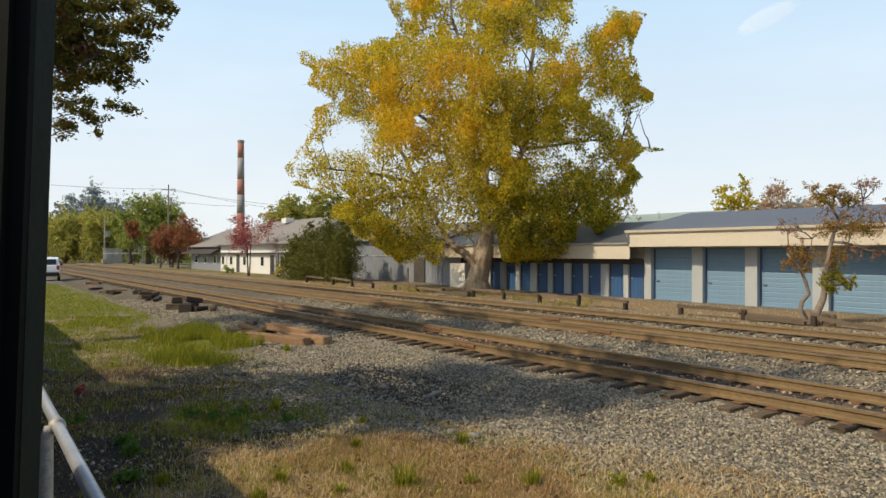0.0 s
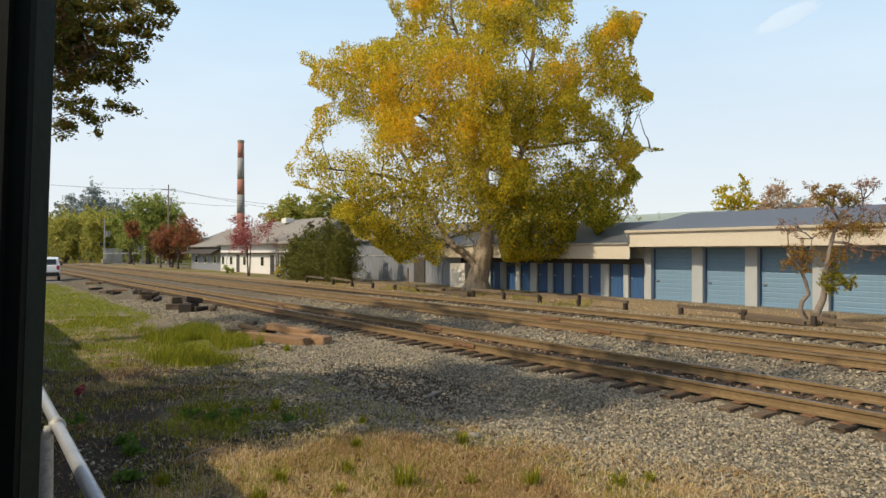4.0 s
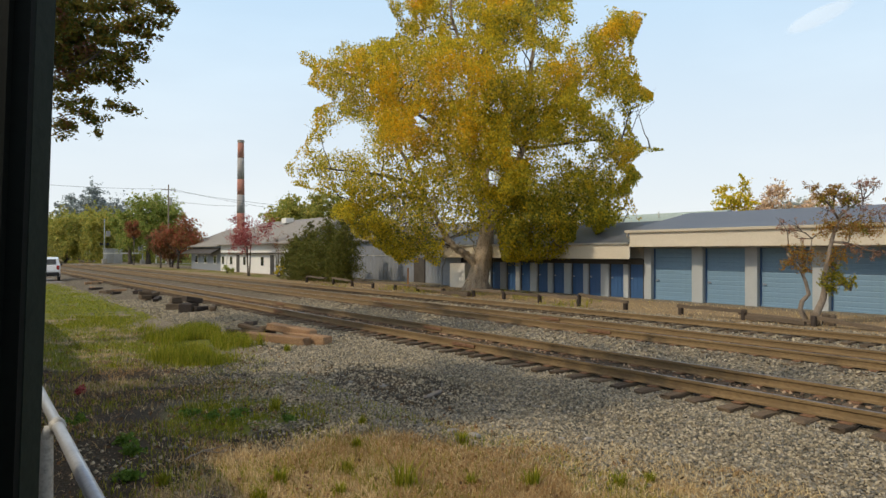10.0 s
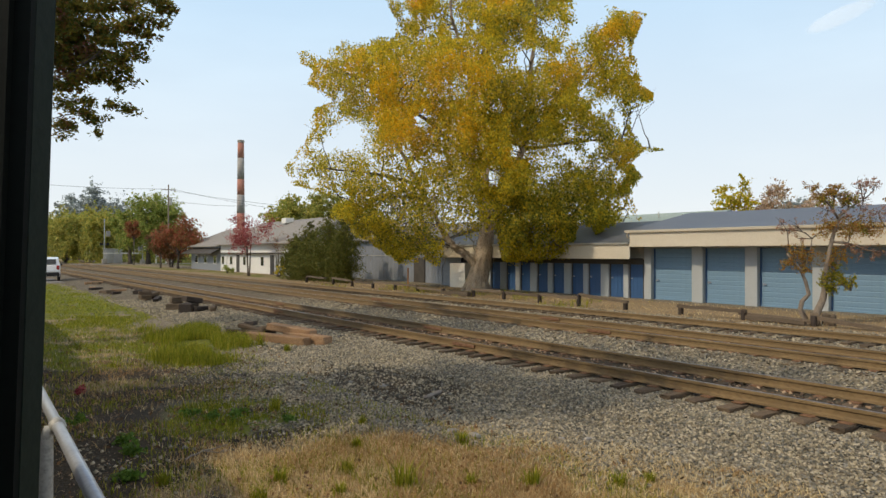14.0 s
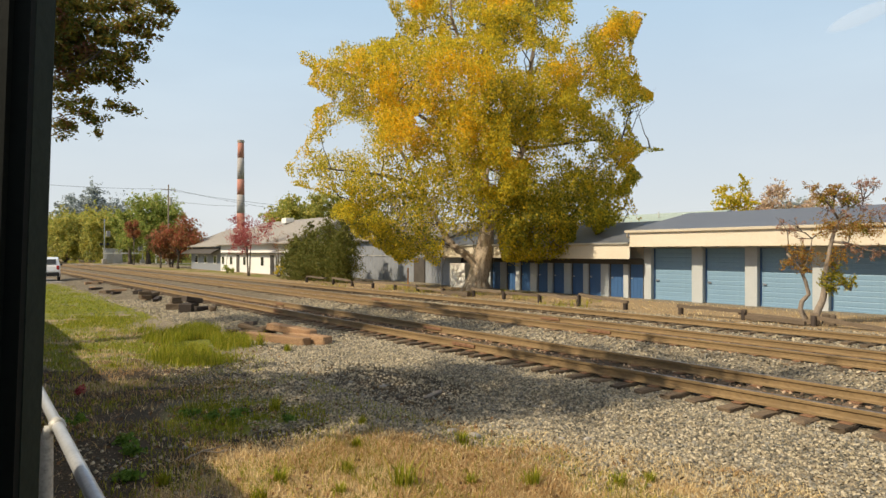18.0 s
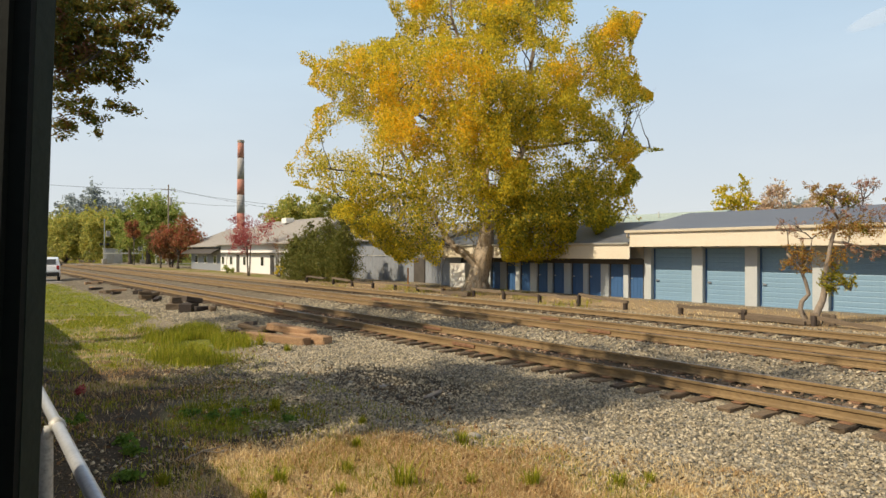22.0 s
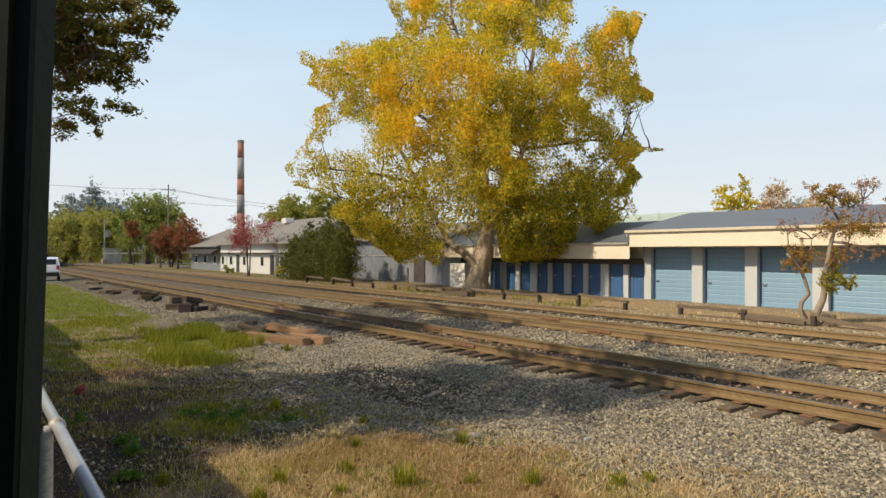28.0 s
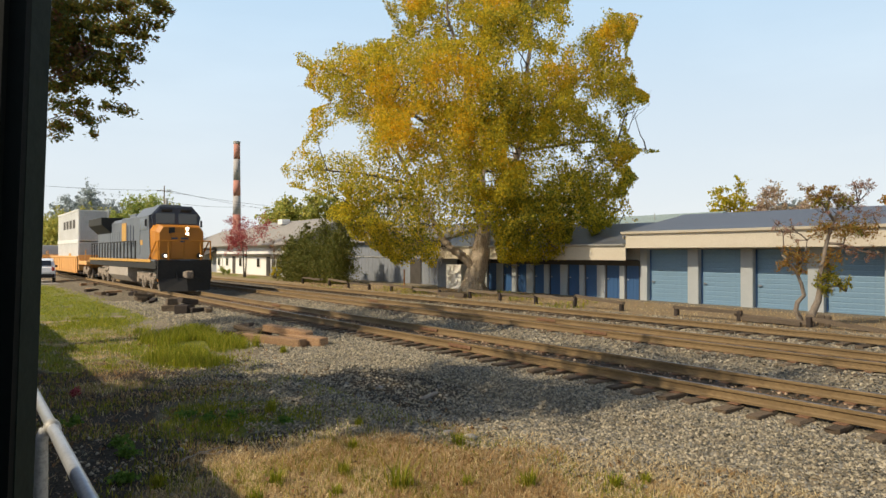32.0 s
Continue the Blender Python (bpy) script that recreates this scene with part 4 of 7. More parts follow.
# gaps where the sky shows through, and masses that have turned gold or stayed green: (along, height, radius)
GAPS = [(-8.1, 9.6, 1.2), (-7.2, 10.1, 0.51), (-9.3, 9, 0.65), (-10.2, 9.1, 0.34), (-3.9, 10.6, 0.56), (6.8, 17.5, 1.45), (6.1, 16.2, 0.85), (5.2, 15.4, 0.43), (2.6, 14.4, 0.85), (3.4, 14.7, 0.6), (4.7, 14.5, 0.43), (6.4, 12.4, 0.56), (7.4, 11.4, 0.68), (8.3, 11.5, 0.51), (5.9, 8, 0.61), (5.2, 8.7, 0.51), (6.8, 9, 0.6), (2, 8.6, 0.56), (0.4, 7.1, 0.65), (-5.9, 5.1, 0.6), (-4.1, 7.6, 0.34), (-2.8, 8.2, 0.34), (-9.7, 15.4, 1.02), (-10.3, 16.3, 1.28), (-7.4, 16.4, 1.28), (-5.7, 16.1, 0.6), (0.8, 11.4, 0.43), (-0.1, 16.4, 0.51), (8.5, 10.8, 0.43), (8.6, 7.2, 0.43), (-10.2, 6.8, 0.39), (-8.6, 5.9, 0.43)]
GOLD = [(-1.4, 11.4, 1.54), (-9.9, 13.1, 1.12), (-7.1, 13.2, 0.84), (0.7, 17.3, 1.54), (9, 16.4, 0.91), (7.4, 14.8, 0.84), (5.5, 12.8, 0.91), (4.1, 11.7, 0.84), (8, 8.1, 0.91), (-10.6, 7.7, 0.84), (-9.9, 9.9, 0.91), (1.6, 7.1, 0.7), (6.4, 10.7, 0.53), (-1, 8.8, 0.7), (9.1, 5.1, 0.77), (9.7, 12.1, 0.84), (-3.6, 17.1, 0.84), (-5.3, 11, 1.4), (-3.9, 8.9, 1.4), (8.5, 13.5, 0.84)]
GREEN = [(2.7, 15.6, 1.19), (0.6, 10.1, 0.98), (1.9, 9.4, 0.91), (6.1, 7.5, 1.54), (3.8, 4, 2.1), (-8.7, 7.1, 1.4), (-5.1, 5.9, 1.54), (1, 14.2, 0.91), (-4.5, 14.8, 1.19), (8.2, 10.2, 0.98), (-3.9, 3.1, 1.19), (1.9, 4, 1.26), (10.1, 8.8, 1.05), (-7.1, 15, 1.05), (-6, 17, 1.19), (8.9, 6.8, 0.7)]


def value_noise(p, seed):
    """Smooth random field, 0 to 1, over points given in cells."""
    g = np.random.RandomState(seed).uniform(0, 1, (32, 32, 32))
    i = np.floor(p).astype(int)
    f = p - i
    f = f * f * (3 - 2 * f)
    out = np.zeros(len(p))
    for a in (0, 1):
        for b in (0, 1):
            for c in (0, 1):
                w = (f[:, 0] if a else 1 - f[:, 0]) * (f[:, 1] if b else 1 - f[:, 1]) * (f[:, 2] if c else 1 - f[:, 2])
                out += w * g[(i[:, 0] + a) % 32, (i[:, 1] + b) % 32, (i[:, 2] + c) % 32]
    return out


def near_any(u, h, spots, soft):
    """How deep each point lies inside the nearest of the round spots: 1 inside, 0 outside."""
    out = np.zeros(len(u))
    for a, b, r in spots:
        out = np.maximum(out, step(1.0 + soft, 1.0 - soft, np.hypot(u - a, h - b) / r))
    return out


def crown_points(n, seed):
    """Leaf places (along, depth, height) inside the crown: dense sprays with gaps between them."""
    r = np.random.RandomState(seed)
    h, k = r.uniform(1.5, 23.6, n), r.uniform(-1, 1, n)
    ha, ua = np.array(REACH_A).T
    hb, ub = np.array(REACH_B).T
    a, b = np.interp(h, ha, ua), np.interp(h, hb, ub)
    u = (a + b) / 2 + k * ((b - a) / 2 + 0.5)
    lens = np.sqrt(np.clip(1 - k * k, 0, 1)) * np.minimum(9.0, (b - a) * 0.46)
    d = np.where(r.uniform(size=n) < 0.62, -1, 1) * lens * r.uniform(0.12, 1, n) ** 0.6
    p = np.stack([u, d, h], -1)
    big = value_noise(p / np.array((1.9, 1.9, 2.5)), seed + 1)
    mid = value_noise(p / np.array((0.85, 0.85, 1.25)), seed + 2)
    fine = value_noise(p / np.array((0.34, 0.34, 0.55)), seed + 3)
    edge = np.minimum(u - a, b - u) + 1.1 * (mid - 0.5) + 0.7 * (fine - 0.5)
    su, sh = np.array(SKIRT).T
    low = h - np.interp(u, su, sh) + 1.3 * (mid - 0.5)
    open_ = near_any(u + 0.9 * (mid - 0.5), h + 0.9 * (fine - 0.5), GAPS, 0.25)
    clump = 0.28 * big + 0.44 * mid + 0.28 * fine
    need = 0.485 + 0.05 * step(13.0, 17.0, h) + 0.04 * step(1.8, 0.3, edge) - 0.04 * step(8.0, 4.0, h) - 0.02 * step(3.0, 5.0, u) * step(9.0, 6.0, h)
    need = need - 0.14 * step(1.0, 0.5, np.abs(u - 7.4)) * step(5.5, 4.0, h)      # a low hanging strand
    keep = step(need - 0.02, need + 0.07, clump) * step(-0.05, 0.15, edge) * step(0.0, 0.3, low) * (1 - open_)
    keep = keep * (1 - 0.8 * np.exp(-((u + 0.3) / 1.9) ** 2 - ((h - 3.3) / 1.7) ** 2))
    keep = keep * (1 - 0.5 * step(7.0, 5.5, h) * step(-6.5, -5.0, u) * step(0.5, -1.0, u) * step(1.5, 0.0, d))
    sun_shaft = np.maximum(np.abs(u + 1.08 * (h - 1.8)), np.abs(d + 0.5 * (h - 1.8)))     # leaves removed along the sun's line so that light reaches the trunk
    keep = keep * (1 - 0.9 * step(1.5, 0.9, sun_shaft) * step(10.0, 8.5, h))
    ok = keep > r.uniform(0, 1, n)
    wide = 1 + d / 42.0      # the crown spreads wider on its far side
    p = np.stack([u * wide, d, 2.4 + (h - 2.4) * wide], -1)
    return p[ok], mid[ok], big[ok]


def leaf_mesh(name, p, size, mat, seed, centre):
    """Hanging leaves at the given places, blades turned outward and up."""
    r = np.random.RandomState(seed)
    n = len(p)
    a = r.normal(size=(n, 3)) * np.array((0.8, 0.8, 0.6))
    a[:, 2] -= 0.75
    a /= np.linalg.norm(a, axis=1)[:, None]
    away = p - np.array(centre)
    face = r.normal(size=(n, 3)) + 0.3 * away / (np.linalg.norm(away, axis=1)[:, None] + 0.1) + np.array((0, 0, 0.3))
    b = np.cross(a, face)
    b /= np.linalg.norm(b, axis=1)[:, None]
    s = size * r.uniform(0.6, 1.35, n)[:, None]
    v = np.stack([p - a * s * 0.5, p + b * s * 0.38 - a * s * 0.05, p + a * s * 0.5, p - b * s * 0.38 - a * s * 0.05], 1).reshape(-1, 3)
    return fast_mesh(name, v, np.arange(4 * n).reshape(n, 4), mat, per=1)


pts, spray, mass = crown_points(1600000, 71)
pts, spray, mass = pts[:335000], spray[:335000], mass[:335000]
pick_ = np.random.RandomState(5).uniform(0, 1, len(pts))
golden = near_any(pts[:, 0] + 1.2 * (spray - 0.5), pts[:, 2] + 1.2 * (mass - 0.5), GOLD, 0.3) * (pts[:, 1] < 3.0)
greens = near_any(pts[:, 0], pts[:, 2], GREEN, 0.4)
is_gold = golden * (0.25 + 0.8 * spray) + 0.15 * (mass - 0.4) > pick_
is_green = (0.12 + 0.46 * greens + 0.8 * (0.5 - spray) + 0.16 * step(8, 4, pts[:, 2]) * (1 + (pts[:, 0] < 3)) > pick_) & ~is_gold
oak = thing("shade_tree", TREE, "tall broad tree turning from green to gold, thick furrowed trunk", "tree")


def bark_tube(rows, radii, sides, rough, seed):
    """Furrowed trunk: a tube whose rings swell and dip in long ridges."""
    g = Geo().tube(rows, radii, sides)
    v = np.array(g.v)
    ring = np.arange(len(v)) // sides
    mid_ = np.array(rows, float)[np.minimum(ring, len(rows) - 1)]
    ang = (np.arange(len(v)) % sides) / sides * 14.0
    nz = value_noise(np.stack([ang, v[:, 2] * 0.9, ang * 0 + 0.5], -1), seed) + 0.6 * value_noise(np.stack([ang * 2, v[:, 2] * 2.5, ang * 0 + 3.5], -1), seed + 1)
    g.v = [tuple(q) for q in mid_ + (v - mid_) * (1 + rough * (nz - 0.8))[:, None]]
    return g


def smooth_rows(rows, n):
    """More points along a bent line given by a few."""
    t = np.linspace(0, len(rows) - 1, n)
    q = np.array(rows, float)
    i = np.arange(len(rows))
    line = np.stack([np.interp(t, i, q[:, k]) for k in range(q.shape[1])], -1)
    for _ in range(2):
        line[1:-1] = 0.25 * line[:-2] + 0.5 * line[1:-1] + 0.25 * line[2:]
    return line


def in_view(u, d, h):
    p = RT * u + FW * d
    return (p.x, p.y, h)


line = smooth_rows([(-0.34, 0, -0.15, 0.98), (-0.32, 0, 0.15, 0.78), (-0.22, 0, 0.7, 0.66), (-0.02, 0, 1.5, 0.60), (0.18, 0, 2.4, 0.56), (0.36, 0, 3.6, 0.44), (0.26, 0.1, 5.0, 0.34)], 26)
part("trunk", bark_tube([in_view(*q[:3]) for q in line], [float(v) for v in line[:, 3]], 40, 0.16, 3), M["bark"], oak, "thick pale furrowed trunk", True)
rt_ = Geo()
for k in range(7):
    a = k * 0.9 + 0.3
    c_ = in_view(-0.3, 0, 0)
    rt_.tube([(c_[0] + 0.5 * math.cos(a), c_[1] + 0.5 * math.sin(a), 0.6), (c_[0] + 0.74 * math.cos(a), c_[1] + 0.74 * math.sin(a), 0.16), (c_[0] + 1.1 * math.cos(a), c_[1] + 1.1 * math.sin(a), -0.1)], [0.2, 0.17, 0.07], 8)
part("roots", rt_, M["bark"], oak, "", True)


def fork(rows, r0, r1):
    """Limb through (along, depth, height) rows."""
    ln = smooth_rows(rows, 5 * len(rows))
    ln[1:-1] += np.array([[rg.uniform(-1, 1) * 0.05 for _ in range(3)] for _ in range(len(ln) - 2)])
    q = [Vector(in_view(*p)) for p in ln]
    part("limb", bark_tube([tuple(p) for p in q], [r0 + (r1 - r0) * i / (len(q) - 1) for i in range(len(q))], 12, 0.12, 9), M["bark"] if r0 > 0.2 else M["bark_dark"], oak, "dark spreading limb", True)
    return q


mains = [fork([(-0.25, -0.15, 1.5), (-0.8, -0.25, 2.1), (-1.45, -0.3, 2.5), (-2.0, -0.4, 3.0), (-2.45, -0.5, 3.8), (-3.9, -1.0, 6.5), (-5.6, -1.4, 9.6), (-6.2, -1.4, 12.4)], 0.30, 0.06),
         fork([(0.2, 0, 4.4), (-0.1, 0.2, 6.0), (-0.5, 0.3, 8.0), (-0.8, 0.4, 11.0), (-0.6, 0.2, 13.1), (-1.2, 0, 14.9), (-1.9, -0.1, 17.0), (-2.0, 0, 20.5)], 0.34, 0.05),
         fork([(0.4, 0, 3.9), (1.2, -0.2, 5.4), (1.9, -0.4, 6.6), (2.5, -0.6, 8.7), (2.9, -0.6, 10.2), (3.0, -0.5, 13.0), (3.4, -0.3, 17.5), (3.6, 0, 21.0)], 0.33, 0.05),
         fork([(0.3, 0.1, 4.6), (0.4, 1.6, 7.0), (0.6, 3.6, 10.0), (0.4, 4.8, 13.5)], 0.30, 0.07),
         fork([(-0.6, 0.3, 11.0), (0.0, 0.0, 14.3), (0.4, -0.2, 15.9), (0.9, -0.2, 18.4)], 0.12, 0.04),
         fork([(0.0, 0.0, 14.3), (0.8, -0.1, 15.2), (1.9, -0.1, 16.2), (2.6, 0, 18.0)], 0.08, 0.03),
         fork([(2.6, -0.6, 9.0), (4.6, -0.8, 11.0), (6.6, -0.6, 13.6), (8.9, -0.4, 16.2)], 0.13, 0.03),
         fork([(2.5, -0.6, 8.6), (5.0, -0.6, 9.0), (7.4, -0.5, 9.3), (10.4, -0.2, 8.8)], 0.11, 0.025),
         fork([(0.5, -0.2, 4.4), (2.2, -1.0, 5.2), (5.0, -1.4, 5.8), (8.6, -1.0, 5.0)], 0.16, 0.04),
         fork([(0.5, -0.3, 4.5), (1.4, -0.8, 4.3), (2.6, -1.2, 3.8), (4.2, -1.4, 4.4)], 0.09, 0.03),
         fork([(-0.5, 0.3, 8.0), (-3.0, 0.2, 10.4), (-6.6, 0, 12.4), (-9.9, 0, 14.4)], 0.15, 0.03),
         fork([(-3.9, -1.0, 6.5), (-6.0, -1.0, 7.0), (-8.6, -0.6, 7.4), (-11.4, -0.2, 7.5)], 0.10, 0.025),
         fork([(-3.3, -0.8, 5.6), (-5.0, -1.6, 5.7), (-6.6, -2.0, 5.4), (-7.8, -1.8, 4.0)], 0.10, 0.025)]
joints = np.array([tuple(p) for m_ in mains for p in m_[4:]])
world_pts = pts[:, :1] * np.array(RT)[None] + pts[:, 1:2] * np.array(FW)[None]
world_pts[:, 2] = pts[:, 2]
tw = Geo()
for p in world_pts[rg.sample(range(len(pts)), 620)]:
    far_ = np.linalg.norm(joints - p, axis=1) + np.maximum(0, joints[:, 2] - p[2]) * 0.5
    best, k = Vector(joints[far_.argmin()]), far_.min()
    if k < 3.4 or rg.random() < 0.25:
        ln = limb(tw, best, Vector(p), min(0.055, 0.014 + 0.006 * float(k)), 0.008, 0.16, rg, 5, 6)
        for _k in range(2):
            limb(tw, ln[rg.choice((3, 4, 5))], Vector(p) + Vector((rg.uniform(-1, 1), rg.uniform(-1, 1), rg.uniform(-1.2, 0.6))) * 0.8, 0.013, 0.005, 0.14, rg, 4, 4)
part("twig_work", tw, M["bark_dark"], oak, "thin dark twigs", True)["kind"] = "stuff"
bare = Geo()
for k in range(150):     # leafless shoots: sprays about the fork, and hanging brush under the crown
    if k < 70:
        s = in_view(rg.uniform(-2.4, 1.4), rg.uniform(-0.9, 0.3), rg.uniform(2.0, 5.4))
        e = Vector(s) + RT * rg.uniform(-0.9, 0.9) + FW * rg.uniform(-1.0, 0.2) + Vector((0, 0, rg.uniform(-1.3, 1.7)))
    else:
        s = in_view(rg.uniform(-6.4, -2.6), rg.uniform(-2.4, 0.5), rg.uniform(3.4, 6.0))
        e = Vector(s) + RT * rg.uniform(-0.8, 1.2) + FW * rg.uniform(-0.6, 0.4) + Vector((0, 0, rg.uniform(-1.9, 0.8)))
    limb(bare, s, e, 0.026, 0.007, 0.2, rg, 4, 6)
part("shoot_tangle", bare, M["twig"], oak, "tangled grey leafless shoots", True)["kind"] = "stuff"
HEART = (0.2, 0.0, 9.0)
for nm, sel, mt, lb in (("gold_leaves", is_gold, "leaf_gold", "bright golden leaves"), ("yellow_leaves", ~is_gold & ~is_green, "leaf_yellow", "yellow-green leaves"), ("green_leaves", is_green, "leaf_green", "olive green leaves")):
    part(nm, leaf_mesh(nm, world_pts[sel], 0.125, M[mt], 31, HEART), None, oak, lb)

# small crab tree before the big doors
crab = thing("small_tree", (23.3, 11.2, 0.15), "small twisted two-stemmed tree with sparse rusty leaves", "tree")


def stem(name, rows, r0, r1, mt="bark_grey"):
    g = Geo()
    pts = [RT * u + FW * d + Vector((0, 0, h)) for u, h, d in rows]
    g.tube(pts, [r0 + (r1 - r0) * i / (len(pts) - 1) for i in range(len(pts))], 9)
    part(name, g, M[mt], crab, "", True)
    return pts


rg = random.Random(5)
st_pts = []
for r0_, r1_, rows in (
        (0.10, 0.035, [(-0.31, -0.07, 0), (-0.33, 0.24, 0), (-0.48, 0.52, 0), (-0.41, 0.78, 0.03), (-0.20, 1.02, 0), (-0.29, 1.40, 0), (-0.44, 1.78, 0), (-0.71, 2.15, 0.05), (-0.93, 2.38, 0)]),
        (0.14, 0.02, [(-0.05, -0.07, 0), (-0.01, 0.20, 0), (0.12, 0.52, 0), (0.29, 0.84, 0.03), (0.36, 1.18, 0.05), (0.33, 1.65, 0), (0.46, 2.21, 0), (0.59, 2.77, 0.05), (0.70, 3.24, 0), (0.85, 3.62, 0), (1.15, 3.88, 0), (1.70, 4.18, 0.1)]),
        (0.045, 0.015, [(-0.44, 1.78, 0), (-0.26, 2.08, 0), (-0.11, 2.49, 0.05), (-0.03, 2.87, 0.1)]),
        (0.05, 0.015, [(0.59, 2.77, 0.05), (1.10, 2.72, 0), (1.66, 2.49, -0.1), (2.26, 2.38, -0.1)]),
        (0.05, 0.015, [(0.70, 3.24, 0), (1.32, 3.36, 0.1), (1.94, 3.21, 0.1), (2.41, 3.28, 0.1)]),
        (0.045, 0.012, [(0.80, 3.53, 0), (0.50, 4.00, 0), (0.20, 4.37, 0.05), (-0.01, 4.60, 0.1)]),
        (0.04, 0.012, [(0.61, 3.84, 0), (0.72, 4.28, 0.1), (0.70, 4.60, 0.1)]),
        (0.05, 0.02, [(0.33, 1.06, 0.05), (0.61, 1.31, -0.05), (0.87, 1.34, -0.1), (1.14, 1.14, -0.1)]),
        (0.05, 0.02, [(-0.33, 0.24, 0), (-0.46, 0.46, -0.1), (-0.52, 0.61, -0.1)]),
        ):
    st_pts += stem("stem", rows, r0_, r1_)
rusty = [(-0.82, 2.08, 0, 0.28), (-0.59, 2.34, 0, 0.34), (-0.31, 2.08, 0.1, 0.28), (-0.12, 2.34, 0, 0.3), (-0.41, 2.49, 0.1, 0.26), (-0.26, 1.85, 0, 0.18), (0.63, 2.40, 0, 0.34), (0.91, 2.27, 0, 0.24), (0.57, 2.08, 0.1, 0.24), (0.44, 3.34, 0, 0.36), (0.82, 3.28, 0.1, 0.36), (1.29, 3.34, 0, 0.38), (1.76, 3.15, 0.1, 0.36), (1.10, 3.02, -0.1, 0.3), (0.25, 3.15, 0, 0.22), (2.00, 3.28, 0, 0.3), (0.06, 4.56, 0, 0.26), (0.25, 4.33, 0, 0.28), (0.53, 4.41, 0.1, 0.3), (0.72, 4.56, 0, 0.26), (0.68, 4.22, 0, 0.28)]
greeny = [(0.53, 1.59, -0.1, 0.26), (0.91, 1.51, -0.1, 0.24), (0.38, 1.36, -0.1, 0.22), (1.19, 1.46, -0.1, 0.16), (0.53, 1.18, -0.1, 0.18), (0.72, 1.83, 0, 0.22), (0.31, 1.59, 0, 0.16), (1.10, 1.27, -0.1, 0.12), (1.19, 4.18, 0, 0.26), (0.44, 4.15, 0, 0.22), (1.47, 3.24, 0, 0.22)]
bronzy = [(1.04, 4.28, 0, 0.28), (1.38, 4.33, 0.1, 0.28), (1.10, 4.03, 0, 0.22), (1.57, 3.96, 0, 0.26), (1.76, 4.56, 0, 0.3), (1.57, 4.78, 0.1, 0.24), (2.04, 4.65, 0, 0.24), (1.10, 2.58, -0.1, 0.26), (1.47, 2.49, -0.1, 0.26), (1.94, 2.40, -0.1, 0.24), (0.91, 3.77, 0, 0.22), (1.66, 3.62, 0, 0.24), (0.44, 3.77, 0, 0.22), (2.13, 3.77, 0, 0.3), (-0.56, 3.34, 0.2, 0.26), (-0.78, 3.15, 0.2, 0.22), (-0.44, 2.87, 0.1, 0.16), (-1.01, 3.43, 0.2, 0.22), (2.23, 2.49, 0, 0.2)]
tw = Geo()
for u, h, d, r in rusty + greeny + bronzy:
    tip = RT * u + FW * d + Vector((0, 0, h))
    best = min(st_pts, key=lambda p: (p - tip).length)
    limb(tw, best, tip, 0.022, 0.008, 0.12, rg, 5, 5)
    for _k in range(5):
        limb(tw, best.lerp(tip, rg.uniform(0.5, 1)), tip + Vector((rg.uniform(-1, 1), rg.uniform(-1, 1), rg.uniform(-0.6, 1))) * r * 1.2, 0.008, 0.004, 0.15, rg, 4, 4)
part("twig_work", tw, M["bark_dark"], crab, "thin dark twigs", True)["kind"] = "stuff"
part("rusty_leaves", leaf_cloud("rusty_leaves", crown([(a, b, c, e * 1.2) for a, b, c, e in rusty]), 7600, 0.055, M["leaf_rust"], 51), None, crab, "rust-orange leaves")
part("green_leaves", leaf_cloud("green_leaves", crown([(a, b, c, e * 1.2) for a, b, c, e in greeny]), 4200, 0.055, M["leaf_green"], 52), None, crab, "olive green leaves")
part("bronze_leaves", leaf_cloud("bronze_leaves", crown([(a, b, c, e * 1.15) for a, b, c, e in bronzy]), 3400, 0.05, M["leaf_mauve"], 53), None, crab, "sparse bronze leaves")

# clipped dark cedars
for i, (x, y, h, w) in enumerate([(24.0, 55.0, 3.6, 1.5), (24.2, 52.4, 4.6, 1.7), (24.5, 49.6, 5.2, 1.9), (24.6, 47.2, 5.2, 1.6)]):
    bl = [(0.0, 0.0, h * k / 6, w * (0.85 if k < 4 else 0.85 * (7 - k) / 4)) for k in range(1, 7)]
    tree("cedar_bush", (x, y, 0.2), "dense dark green cedar bush reaching the ground", h * 0.8, 0.12, [("sprays", M["cedar"], 0.12, 15000, bl)], M["bark_dark"], 40 + i, "bush", group="cedar bushes", twigs=0)

